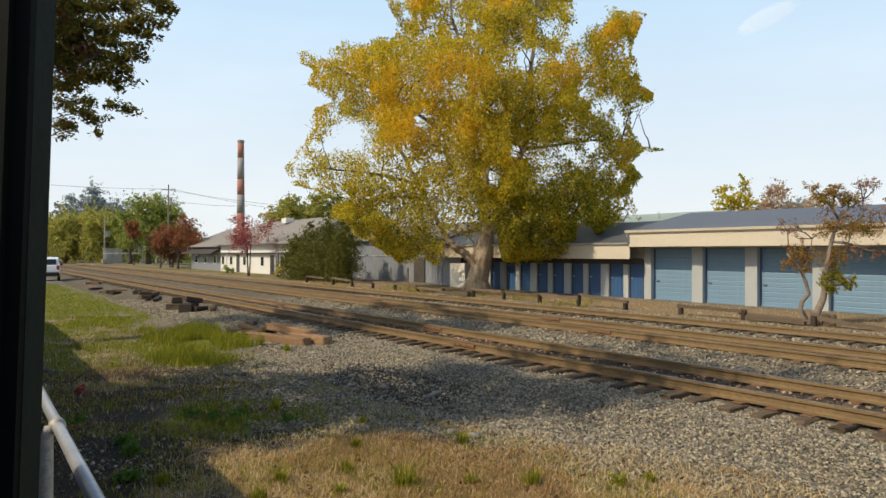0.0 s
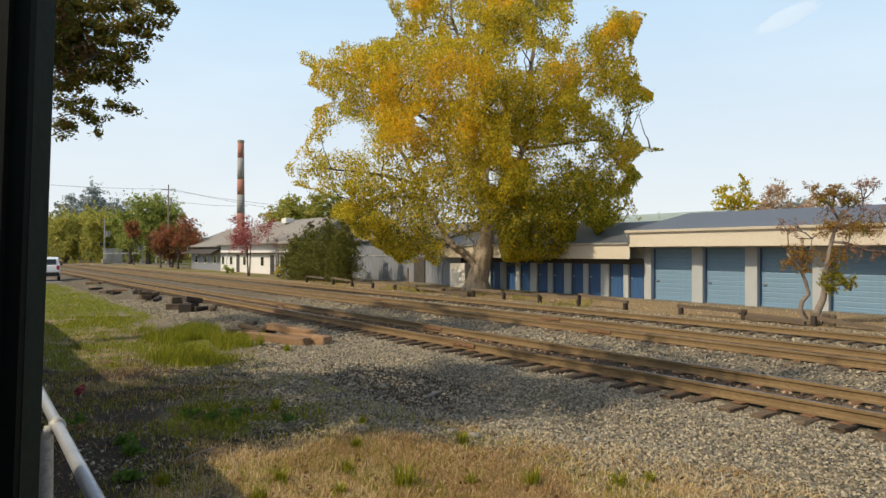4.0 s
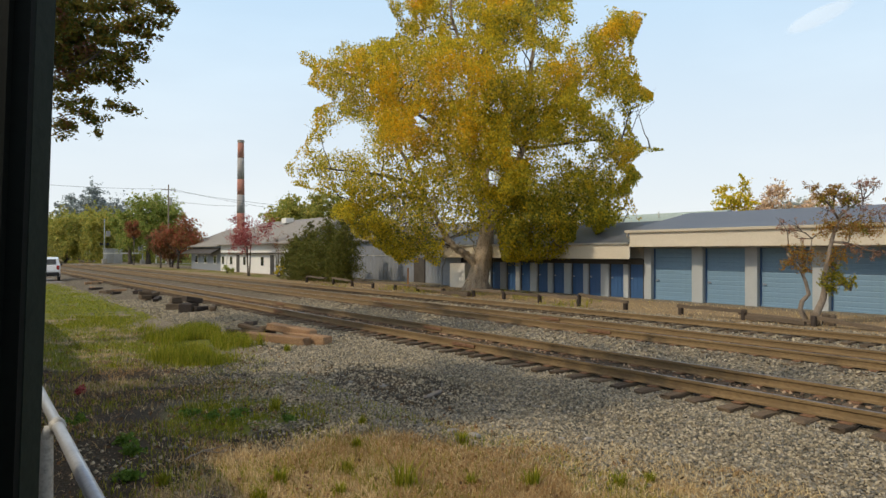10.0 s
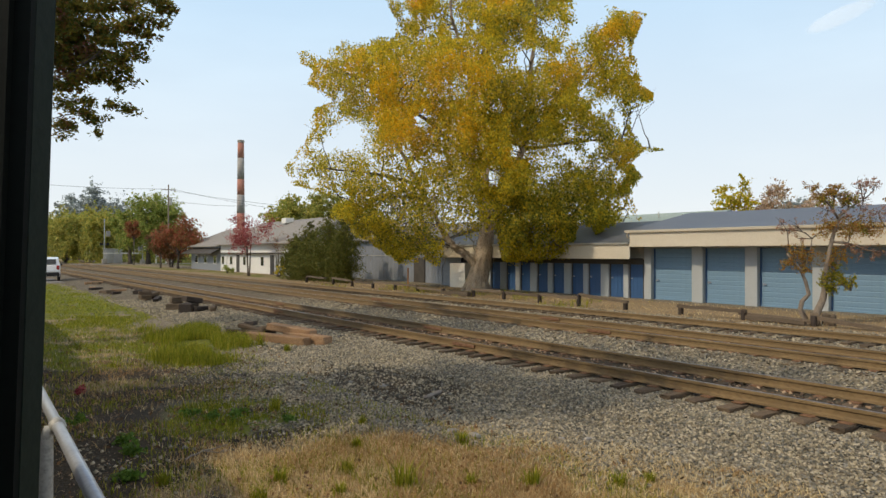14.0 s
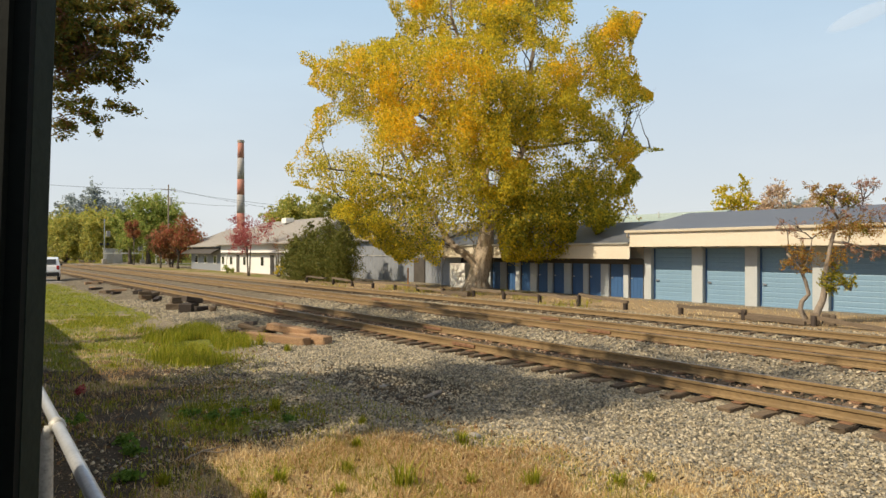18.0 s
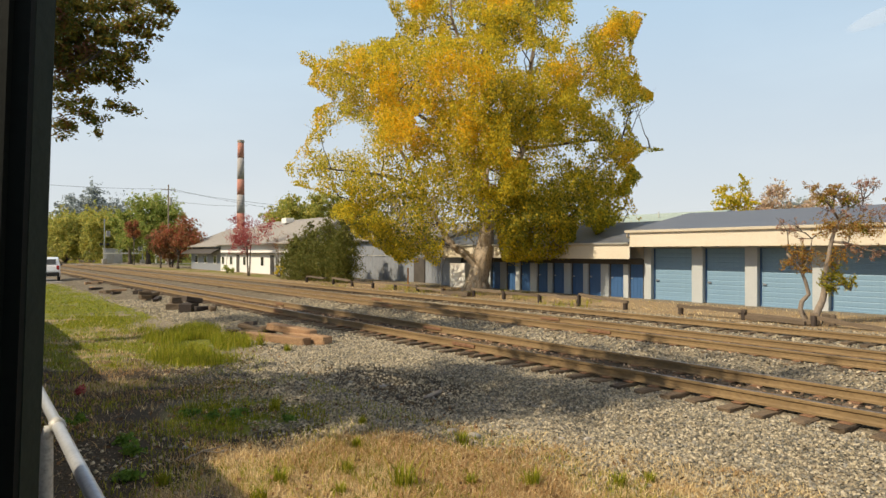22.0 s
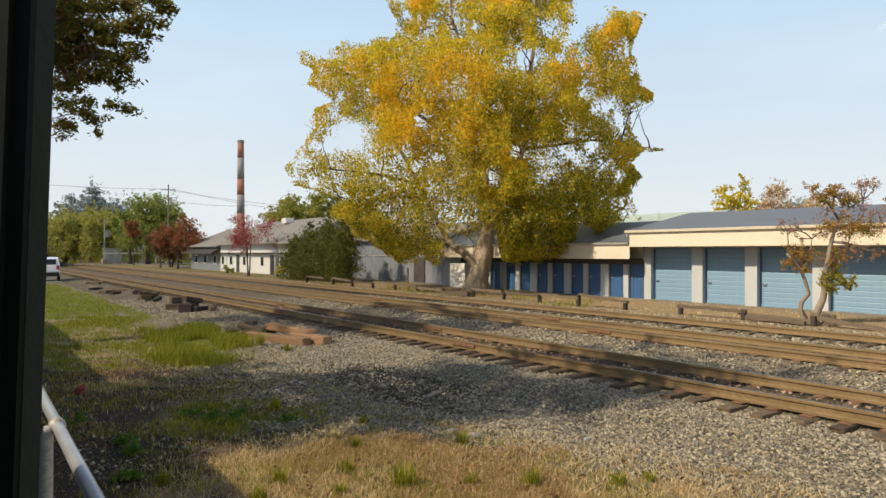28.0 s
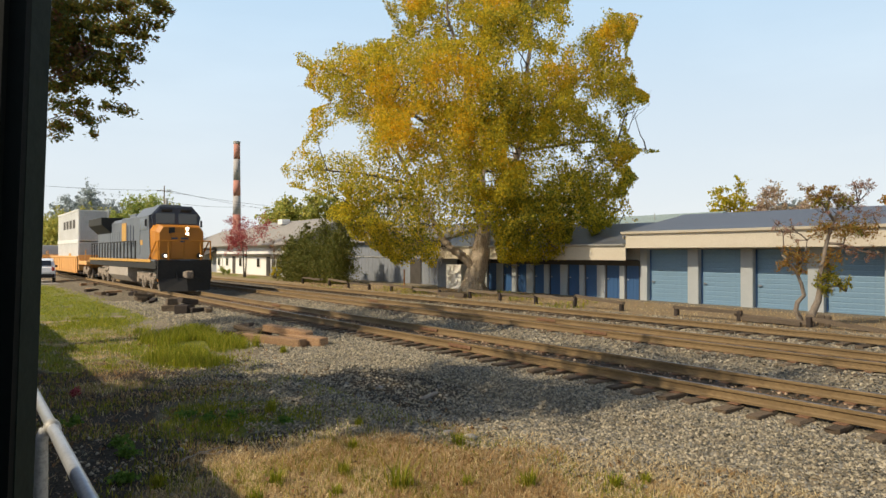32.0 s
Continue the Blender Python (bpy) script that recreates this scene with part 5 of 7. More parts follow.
# crimson tree, rusty shrub and others on the far side
for (x, y, h, r, mt, nm, lb, cnt, sz) in [
        (24.0, 66.5, 6.5, 3.0, "leaf_red", "crimson_tree", "open crimson small tree with bare lower stems", 5200, 0.13),
        (25.2, 62.0, 4.6, 2.0, "leaf_bronze", "crimson_tree", "thin brown shrub with bare stems", 420, 0.11),
        (25.9, 99.9, 6.2, 3.6, "leaf_redrust", "rusty_tree", "rounded small tree with rust-red leaves", 7000, 0.24),
        (24.75, 104.9, 5.6, 2.6, "leaf_bronze", "rusty_tree", "brownish small tree beside the grey building", 4200, 0.24),
        (27.0, 108.0, 4.0, 2.6, "leaf_bronze", "rusty_tree", "brownish shrub beside the grey building", 3000, 0.26),
        (24.8, 60.5, 0.9, 0.7, "leaf_yellow", "yellow_shrub", "low yellow shrub by the barrier", 700, 0.12),
        (26.0, 129.2, 9.6, 1.9, "leaf_redrust", "rusty_tree", "narrow orange-brown young tree by the crossing", 2600, 0.26),
        (25.0, 76.0, 0.7, 0.8, "leaf_olive", "green_shrub", "low green shrub by the white wall", 600, 0.14)]:
    q = random.Random(int(x * 100 + y))
    bl = scatter_blobs(q, 9, (0, 0, h * 0.68), r * 0.8, r * 0.36, 0.75)
    tree(nm, (x, y, 0.2), lb, h * 0.45, (0.02 if "crimson" in nm else 0.045) * r, [("leaves", M[mt], sz, cnt, bl)], M["bark_dark"], int(y), "shrub" if h < 3 else "tree", stems=4 if "crimson" in nm else 3 if h < 5 else 1)

# woods and trees beyond the crossing
for i, (x, y, h, r, mt, cnt, sz) in enumerate([
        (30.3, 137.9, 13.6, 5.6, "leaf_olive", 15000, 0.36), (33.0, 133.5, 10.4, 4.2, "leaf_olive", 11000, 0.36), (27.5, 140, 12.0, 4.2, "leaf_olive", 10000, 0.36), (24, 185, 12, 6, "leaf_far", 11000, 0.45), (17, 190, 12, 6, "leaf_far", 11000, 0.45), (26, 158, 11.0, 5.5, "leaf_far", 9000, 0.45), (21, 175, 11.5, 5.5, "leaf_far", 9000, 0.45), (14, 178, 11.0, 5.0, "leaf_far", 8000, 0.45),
        (31, 178, 11.8, 6, "leaf_far", 9000, 0.45), (33.3, 220, 21.6, 8.6, "leaf_hazeblue", 9000, 0.55), (38.2, 216.4, 20.0, 6.0, "leaf_hazeblue", 6000, 0.55), (27.3, 224.3, 16.0, 5, "leaf_hazeblue", 2600, 0.8), (6, 190, 12, 6, "leaf_far", 3000, 0.8),
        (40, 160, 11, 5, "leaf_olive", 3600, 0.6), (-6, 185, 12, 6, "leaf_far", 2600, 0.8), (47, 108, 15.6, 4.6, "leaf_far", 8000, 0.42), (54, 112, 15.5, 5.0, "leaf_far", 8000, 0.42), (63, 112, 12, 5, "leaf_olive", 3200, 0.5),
        (71, 43, 11.2, 3.2, "leaf_yellow", 6000, 0.28), (77.2, 43, 11.4, 3.2, "leaf_haze", 6000, 0.26), (80, 41.2, 11.6, 3.2, "leaf_haze", 6000, 0.26), (83, 37, 11.0, 3.4, "leaf_haze", 5000, 0.28), (90, 46, 10.5, 3.4, "leaf_hazeblue", 2600, 0.4), (72, 26, 9.6, 3.0, "leaf_rust", 3000, 0.34), (80, 20, 10, 3.2, "leaf_bronze", 3000, 0.36), (62, 66, 8.8, 3, "leaf_hazeblue", 2200, 0.4), (30.5, 222.5, 20.4, 7.0, "leaf_hazeblue", 6000, 0.55), (36.3, 219.0, 21.4, 6.4, "leaf_hazeblue", 5000, 0.55)]):
    q = random.Random(300 + i)
    bl = scatter_blobs(q, 16, (0, 0, h * 0.55), r * 0.85, r * 0.42, h * 0.42 / (r * 0.85), 0.3)
    tree("distant_tree", (x, y, 0.1), {"leaf_far": "yellow-green leafy tree beyond the crossing", "leaf_olive": "green leafy tree in the distance", "leaf_hazeblue": "tall blue-green tree far off, haze put into its leaf colour", "leaf_yellow": "yellow autumn tree behind the roofs", "leaf_rust": "rust-coloured autumn tree behind the roofs", "leaf_haze": "rose-brown autumn tree behind the roofs, haze put into its leaf colour", "leaf_bronze": "brownish thinning tree behind the roofs"}[mt], h * 0.5, 0.03 * h, [("leaves", M[mt], sz, cnt, bl)], M["bark_dark"], 300 + i, group="distant trees", twigs=1)
q = random.Random(9)
wood = [(q.uniform(-160, 40), q.uniform(205, 260), q.uniform(1.5, 9), q.uniform(2.5, 4.5)) for _ in range(170)] + [(q.uniform(70, 260), q.uniform(150, 240), q.uniform(1, 5), q.uniform(3, 5)) for _ in range(120)]
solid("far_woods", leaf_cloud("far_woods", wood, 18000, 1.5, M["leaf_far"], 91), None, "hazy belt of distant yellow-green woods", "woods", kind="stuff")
q = random.Random(19)
scrub = [(q.uniform(-24, 52), q.uniform(156, 176), q.uniform(0.3, 5.5), q.uniform(1.2, 2.4)) for _ in range(130)]
solid("scrub", leaf_cloud("scrub", scrub, 28000, 0.45, M["leaf_far"], 92), None, "yellowing scrub beyond the crossing road", "scrub", kind="stuff")

# maple by the station: its low boughs hang into the view; and its neighbour, whose shade lies on the tracks
def maple(at, seed, rows, boughs, rows2, label, hang=18000):
    return tree("maple_tree", at, label, 5.0, 0.34, [("leaves", M["leaf_maple"], 0.19, 28000, rows), ("bough_leaves", M["leaf_maple"], 0.13, hang, boughs), ("bronze_leaves", M["leaf_bronze"], 0.15, 2600, rows2)], M["bark_dark"], seed, twigs=3, every=4, thick=0.3, flat=0.30)


q = random.Random(77)
near_rows = [(q.uniform(-4.2, 1.6), q.uniform(-2.0, 5.6), q.uniform(10.6, 14.6), q.uniform(0.8, 1.3)) for _ in range(40)]
low_rows = [(3.5, -1.4, 9.3, 0.70), (4.0, -2.4, 9.2, 0.70), (4.7, -2.9, 9.3, 0.60), (5.2, -3.9, 9.2, 0.45), (3.5, -2.1, 8.3, 0.60), (4.2, -2.5, 8.5, 0.60), (4.7, -3.5, 8.5, 0.50), (5.2, -3.9, 8.3, 0.30), (3.5, -2.0, 7.7, 0.55), (4.1, -2.5, 7.8, 0.50), (4.6, -3.5, 7.7, 0.40), (5.0, -3.7, 7.7, 0.20), (3.5, -2.1, 7.1, 0.45), (4.0, -2.8, 7.2, 0.45), (4.6, -3.5, 7.1, 0.35), (4.6, -3.5, 6.9, 0.18), (3.5, -2.0, 6.6, 0.35), (3.9, -2.7, 6.6, 0.30), (4.4, -3.3, 6.5, 0.28), (4.9, -3.6, 6.3, 0.16), (3.6, -2.3, 6.0, 0.30), (4.1, -2.8, 6.1, 0.28), (3.4, -2.0, 6.0, 0.22), (2.8, -0.9, 8.7, 0.80), (2.8, -0.9, 7.2, 0.60), (5.4, -4.3, 9.0, 0.35), (4.9, -3.9, 8.6, 0.40), (5.3, -4.2, 8.6, 0.30), (4.4, -3.3, 8.1, 0.40), (4.9, -3.6, 8.0, 0.30), (4.3, -3.2, 7.4, 0.35), (4.7, -3.5, 7.4, 0.28), (3.7, -2.6, 6.3, 0.30), (4.6, -3.4, 6.4, 0.20), (4.1, -3.1, 5.7, 0.16), (3.4, -2.2, 5.7, 0.18), (3.3, -2.1, 8.0, 0.50), (3.3, -2.1, 8.7, 0.50), (3.9, -2.6, 8.7, 0.50)]
maple((-1.0, 23.0, 0.0), 61, near_rows, low_rows, [(3.2, -1.9, 8.0, 0.5), (3.6, -2.2, 7.4, 0.4), (3.3, -1.8, 8.8, 0.5), (3.9, -2.3, 8.0, 0.4)], "dark green maple with drooping boughs, bronze in places")
q = random.Random(78)
maple((-3.2, 12.6, 0.0), 62, [(q.uniform(-2.2, 2.4), q.uniform(-2.6, 2.4), q.uniform(8.0, 14.0), q.uniform(0.7, 1.1)) for _ in range(36)] + [(q.uniform(-0.6, 1.8), q.uniform(-0.8, 4.4), q.uniform(5.4, 7.6), q.uniform(0.6, 0.9)) for _ in range(16)] + [(q.uniform(-1.7, -0.3), q.uniform(-1.5, 3.6), q.uniform(6.0, 7.2), q.uniform(0.7, 0.95)) for _ in range(15)] + [(q.uniform(-2.3, -1.1), q.uniform(-2.4, 3.8), q.uniform(6.0, 7.0), q.uniform(0.5, 0.8)) for _ in range(16)] + [(q.uniform(-0.4, 1.4), q.uniform(-3.4, -0.8), q.uniform(6.0, 7.2), q.uniform(0.6, 0.85)) for _ in range(12)] + [(q.uniform(0.8, 3.2), q.uniform(-1.8, 2.0), q.uniform(6.0, 7.2), q.uniform(0.6, 0.85)) for _ in range(14)], [(0, 0, 8.5, 1.2), (1, 1, 9, 1.2)], [(0.5, 1, 10, 0.8), (-0.5, -1, 9, 0.8)], "dark green maple beside the station", 4000)

# ---- station: platform, post, roof edge, railing ----
st = thing("station_platform", (0, 0, 0), "concrete station platform behind the railing", "platform")
part("deck", Geo().box((-2.3, -1.0, 0.49), (4.9, 14.0, 0.98), bevel=0.02), M["concrete"], st)
sb = thing("station_building", (0, 0, 0), "plain dark station wall and low roof", "building")
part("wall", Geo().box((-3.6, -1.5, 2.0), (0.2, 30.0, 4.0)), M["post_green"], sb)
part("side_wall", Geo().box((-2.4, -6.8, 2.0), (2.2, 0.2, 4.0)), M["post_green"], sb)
part("roof", Geo().prism([(-1.08, 2.94), (-1.08, 3.10), (-4.2, 4.3), (-4.2, 4.1)], 1, 2.4, 21.0), M["roof"], sb, "low roof edge")
# Unseen roof piece, placed so its shadow edge falls near x = 2.9.
part("annex_roof", Geo().prism([(-1.42, 3.55), (-1.42, 3.70), (-4.2, 4.5), (-4.2, 4.3)], 1, 21.0, 30.0), M["roof"], sb, "unseen roof edge added to cast the straight shade on the ground")
part("annex_wall", Geo().box((-3.6, 21.7, 2.1), (0.2, 16.3, 4.2)), M["post_green"], sb)
part("porch_roof", Geo().prism([(-0.62, 2.80), (-0.62, 2.96), (-4.2, 4.3), (-4.2, 4.1)], 1, -16.0, 2.39), M["roof"], sb, "lower porch roof edge")
pp = look(EYE, (EYE[0] + math.sin(radians(35.75)), EYE[1] + math.cos(radians(35.75)), EYE[2])).to_3x3()
PR, PF = pp @ Vector((1, 0, 0)), pp @ Vector((0, 0, -1))
post = thing("station_post", (0, 0, 0), "dark green painted timber post of the station", "post")


def upright(u0, u1, d0, d1, lean, name, mat):
    g = Geo()
    vs = []
    for z in (0.98, 3.1):
        for u, d in ((u0, d0), (u1, d0), (u1, d1), (u0, d1)):
            p = Vector(EYE) + PR * (u + lean * (z - 2.58)) + PF * d
            vs.append((p.x, p.y, z))
    g.add(vs, [(0, 1, 5, 4), (1, 2, 6, 5), (2, 3, 7, 6), (3, 0, 4, 7), (4, 5, 6, 7), (3, 2, 1, 0)])
    return part(name, g, mat, post)


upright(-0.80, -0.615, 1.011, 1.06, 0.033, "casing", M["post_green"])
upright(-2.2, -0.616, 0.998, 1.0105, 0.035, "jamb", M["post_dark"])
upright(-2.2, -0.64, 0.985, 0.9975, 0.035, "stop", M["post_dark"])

rl_ = thing("pipe_railing", (0.269, 0, 0.98), "galvanised pipe railing at the platform edge", "railing", turn=-0.88)
part("top_rail", Geo().tube([(0, -2.0, 0.97), (0, 7.2, 0.97)], 0.020, 14), M["galv"], rl_, "shiny galvanised handrail", True)
part("mid_rail", Geo().tube([(-0.03, -2.0, 0.52), (-0.03, 7.2, 0.52)], 0.021, 12), M["galv"], rl_, "", True)
pm = Geo().tube([(-0.035, 0, -0.98), (-0.035, 0, 0.93), (-0.02, 0, 0.965)], 0.023, 12).mesh("railing_post", M["galv_dull"], True)
cm = Geo().tube([(0, -0.028, 0.97), (0, 0.028, 0.97)], 0.027, 14).mesh("railing_collar", M["galv_dull"], True)
for y in (-0.6, 2.83, 6.3):
    o = part("railing_post", pm, None, rl_)
    o.location = (0, y, 0)
    o = part("collar", cm, None, rl_)
    o.location = (0, y, 0)

# ---- old timber barrier along the far side ----
bar = thing("timber_barrier", (22.5, 0, 0.2), "low decayed barrier of old timbers on short posts", "barrier")
rg = random.Random(8)
posts = [(10.8, 0.42), (13.2, 0.48), (15.8, 0.45), (18.4, 0.36), (20.9, 0.62), (23.4, 0.45), (26.0, 0.5), (28.6, 0.5), (31.2, 0.42), (33.9, 0.42), (36.5, 0.5), (39.0, 0.45), (41.9, 0.45), (45.0, 0.5), (49.4, 0.5)]
for y, h in posts:
    h *= 0.78
    o = part("post", Geo().box((0, 0, h / 2 - 0.15), (0.18, 0.16, h + 0.3), rot(rg.uniform(-3, 3), rg.uniform(-3, 3), 0), 0.03), M["black_tie"], bar, "short black timber post")
    o.location = (rg.uniform(-0.1, 0.1), y, 0)

for x_, y_, w_ in ((0.41, 11.02, 0.34), (0.69, 10.78, 0.30), (0.52, 10.5, 0.22)):      # rotten stubs at the small tree's foot
    o = part("stub", Geo().box((0, 0, 0.12), (w_, w_ * 0.8, 0.5), rot(rg.uniform(-5, 5), rg.uniform(-5, 5), rg.uniform(0, 40)), 0.04), M["old_timber"], bar, "rotten brown timber stub")
    o.location = (x_, y_, 0)


def beam(y0, z0, y1, z1, x=0.0, s=0.15, mt="old_timber"):
    a, b = Vector((x, y0, z0 * 0.78)), Vector((x + rg.uniform(-0.12, 0.12), y1, z1 * 0.78))
    n = 5
    g = Geo()
    pts = [a.lerp(b, i / n) + Vector((rg.uniform(-0.02, 0.02), 0, rg.uniform(-0.03, 0.02))) for i in range(n + 1)]
    vs, fs = [], []
    for p in pts:
        k = s / 2 * rg.uniform(0.85, 1.1)
        vs += [(p.x - k, p.y, p.z - k * 0.8), (p.x + k, p.y, p.z - k * 0.8), (p.x + k * 0.9, p.y, p.z + k * 0.8), (p.x - k * 0.9, p.y, p.z + k * 0.8)]
    for i in range(n):
        for k in range(4):
            fs.append((i * 4 + k, i * 4 + (k + 1) % 4, (i + 1) * 4 + (k + 1) % 4, (i + 1) * 4 + k))
    fs += [(3, 2, 1, 0), (n * 4, n * 4 + 1, n * 4 + 2, n * 4 + 3)]
    g.add(vs, fs)
    return part("beam", g, M[mt], bar, "grey split timber beam")


for row in [(15.9, 0.42, 13.1, 0.42), (20.95, 0.62, 18.2, 0.44), (23.5, 0.5, 20.9, 0.44), (25.9, 0.44, 23.4, 0.44), (13.4, 0.30, 10.8, 0.14), (10.7, 0.34, 8.2, -0.02), (28.6, 0.5, 26.2, 0.48), (36.5, 0.5, 33.9, 0.44), (33.8, 0.3, 31.3, 0.24), (45.0, 0.6, 42.0, 0.5), (49.4, 0.62, 46.2, 0.55), (41.8, 0.42, 39.0, 0.35), (39, 0.5, 36.6, 0.5)]:
    beam(*row)
beam(31.0, 0.12, 28.6, 0.2, -0.2, 0.3)
beam(13.0, 0.2, 11.0, 0.1, -0.25, 0.16)
mk = thing("marker_stake", (24.5, 38.0, 0.2), "slim orange marker stake", "stake")
part("stake", Geo().tube([(0, 0, 0), (0, 0, 1.3)], 0.05, 8), M["orange_pipe"], mk)

# ---- piles of old ties beside the near track ----


def timber(at, size, turn, tilt, mt, name="old_tie", label="discarded split railway tie lying on the gravel", roll=0):
    g = Geo().box((0, 0, 0), size, bevel=0.025)
    g.v = [(p[0] + rg.uniform(-0.025, 0.025), p[1] + rg.uniform(-0.012, 0.012), p[2] + rg.uniform(-0.012, 0.012)) for p in g.v]
    o = solid(name, g, M[mt], label, "railway tie", "discarded ties")
    z = float(height(at[0], at[1]))
    o.matrix_basis = pose(at[0], at[1], z + at[2], roll, tilt, turn)
    return o


timber((7.55, 18.6, 0.12), (2.5, 0.30, 0.26), -72, 0, "fresh_tie", label="orange-brown split railway tie on the gravel")
timber((8.2, 18.0, 0.12), (1.9, 0.34, 0.26), -78, 0, "fresh_tie", label="orange-brown split railway tie on the gravel")
timber((8.05, 18.8, 0.33), (1.7, 0.32, 0.2), -66, 4, "fresh_tie", label="orange-brown railway tie lying across two others")
timber((7.4, 20.1, 0.2), (1.0, 0.24, 0.16), -40, -12, "tie", label="rotten dark tie fragment on the pile")
timber((7.2, 20.7, 0.1), (0.8, 0.2, 0.14), -15, 8, "tie", label="rotten dark tie fragment on the pile")
for k in range(6):
    timber((7.3 + rg.uniform(-0.35, 0.5), 20.2 + rg.uniform(-0.7, 0.9), 0.1 + 0.1 * (k % 3)), (rg.uniform(0.5, 1.2), 0.2, 0.13), rg.uniform(-80, -10), rg.uniform(-14, 14), ("black_tie", "tie")[k % 2], label="rotten dark tie fragment on the pile")
timber((8.3, 30.3, 0.18), (1.2, 0.55, 0.38), 60, 0, "black_tie", label="black creosoted tie butts in a heap")
timber((8.5, 30.5, 0.48), (0.95, 0.3, 0.24), 30, 10, "black_tie", label="black creosoted tie butt on the heap")
timber((8.8, 29.6, 0.1), (0.9, 0.26, 0.2), 10, 0, "black_tie", label="black creosoted tie butt beside the heap")
timber((8.9, 29.0, 0.1), (0.7, 0.24, 0.18), 80, 0, "tie", label="brown tie butt beside the heap")
timber((8.15, 32.0, 0.15), (1.4, 0.6, 0.3), 70, 0, "old_timber", label="brown tie stubs stacked beside the black heap")
timber((8.2, 31.9, 0.43), (1.1, 0.5, 0.26), 80, 3, "old_timber", label="brown tie stub on the stack")
for k in range(9):
    timber((8.4 + rg.uniform(-0.5, 0.6), 38.4 + rg.uniform(-1.6, 1.8), 0.1 + 0.14 * (k % 3)), (rg.uniform(0.5, 1.1), 0.25, 0.2), rg.uniform(0, 180), rg.uniform(-12, 12), ("black_tie", "tie")[k % 2], label="dark tie butt in a scattered heap")
for k in range(8):
    timber((8.4 + rg.uniform(-0.6, 0.6), 46 + rg.uniform(-2, 14), 0.08), (rg.uniform(0.5, 1.4), 0.25, 0.18), rg.uniform(0, 180), rg.uniform(-4, 4), ("tie", "fresh_tie", "black_tie")[k % 3], label="tie fragment beside the track")
timber((7.25, 10.4, 0.05), (0.62, 0.10, 0.07), 28, 0, "twig", "plank_piece", "grey weathered plank piece on the dark dirt")
for (x, y, r) in [(5.95, 7.5, 0.13), (5.75, 7.75, 0.10), (7.25, 6.6, 0.075), (7.0, 6.85, 0.06), (6.9, 11.6, 0.09), (2.9, 8.9, 0.05), (2.5, 9.3, 0.06), (8.0, 17.0, 0.06)]:
    g = Geo().rock((0, 0, 0), r, rg, 0.5)
    o = solid("field_stone", g, M["stone"], "pale rounded stone lying on the ground", "stone", "loose stones", smooth=True)
    o.location = (x, y, float(height(x, y)) + r * 0.2)
g = Geo()
limb(g, (2.3, 8.55, 0.06), (2.95, 8.95, 0.05), 0.012, 0.006, 0.08, rg, 5, 6)
limb(g, (2.6, 8.75, 0.06), (2.8, 8.6, 0.05), 0.008, 0.004, 0.08, rg, 5, 4)
solid("fallen_twig", g, M["twig"], "pale fallen twig on dark dirt", "twig")

# ---- white car at the lawn's end ----
car = thing("parked_car", (6.95, 70.2, 0.0), "white parked estate car with dark windows and black lower trim", "car", turn=-6)
car.scale = (1.08, 1.1, 1.26)
prof = [(-2.1, 0.35), (-2.15, 0.75), (-2.05, 1.05), (-1.85, 1.12), (-1.55, 1.55), (-0.6, 1.68), (0.5, 1.62), (1.15, 1.12), (2.0, 0.98), (2.15, 0.7), (2.12, 0.35)]
body = Geo()
rings = []
for w, ins in ((-0.9, 0.12), (-0.82, 0.0), (0.82, 0.0), (0.9, 0.12)):
    ring = [(w * (0.86 if z > 1.2 else 1.0), y * (1 - ins * 0.15), z - (ins * 0.15 if z > 0.6 else -ins * 0.1)) for y, z in prof]
    rings.append(ring)
n = len(prof)
vs = [p for ring in rings for p in ring]
fs = [(k * n + i, k * n + (i + 1) % n, (k + 1) * n + (i + 1) % n, (k + 1) * n + i) for k in range(3) for i in range(n)]
fs += [tuple(range(n))[::-1], tuple(range(3 * n, 4 * n))]
part("body", body.add(vs, fs), M["suv_white"], car)
part("rear_window", Geo().box((0, -1.74, 1.36), (1.2, 0.03, 0.42), rot(-35, 0, 0), 0.01), M["glass"], car)
part("windscreen", Geo().box((0, 0.86, 1.40), (1.25, 0.03, 0.6), rot(52, 0, 0), 0.01), M["glass"], car)
for s in (-1, 1):
    part("side_window", Geo().prism([(-1.72, 1.14), (-1.45, 1.5), (-0.5, 1.58), (0.45, 1.54), (0.95, 1.16)], 0, s * 0.80 - 0.012, s * 0.80 + 0.012), M["glass"], car)
    part("tail_light", Geo().box((s * 0.74, -2.06, 0.95), (0.22, 0.14, 0.3), bevel=0.03), M["red_lens"], car)
for s in (-1, 1):
    part("sill_trim", Geo().box((s * 0.895, 0.0, 0.42), (0.05, 4.1, 0.20), bevel=0.02), M["rubber"], car, "black lower side trim")
    for y in (-1.3, 1.35):
        part("wheel_arch", Geo().tube([(s * 0.86, y, 0.36), (s * 0.915, y, 0.36)], [0.44, 0.43], 18), M["rubber"], car, "black wheel arch trim")
    part("mirror", Geo().box((s * 0.98, 0.75, 1.12), (0.2, 0.1, 0.14), bevel=0.04), M["rubber"], car)
part("bumper", Geo().box((0, -2.12, 0.5), (1.7, 0.14, 0.28), bevel=0.05), M["rubber"], car, "dark lower bumper")
wm_ = Geo().tube([(-0.11, 0, 0), (-0.1, 0, 0), (0.1, 0, 0), (0.11, 0, 0)], [0.29, 0.34, 0.34, 0.29], 20).mesh("tyre", M["rubber"], True)
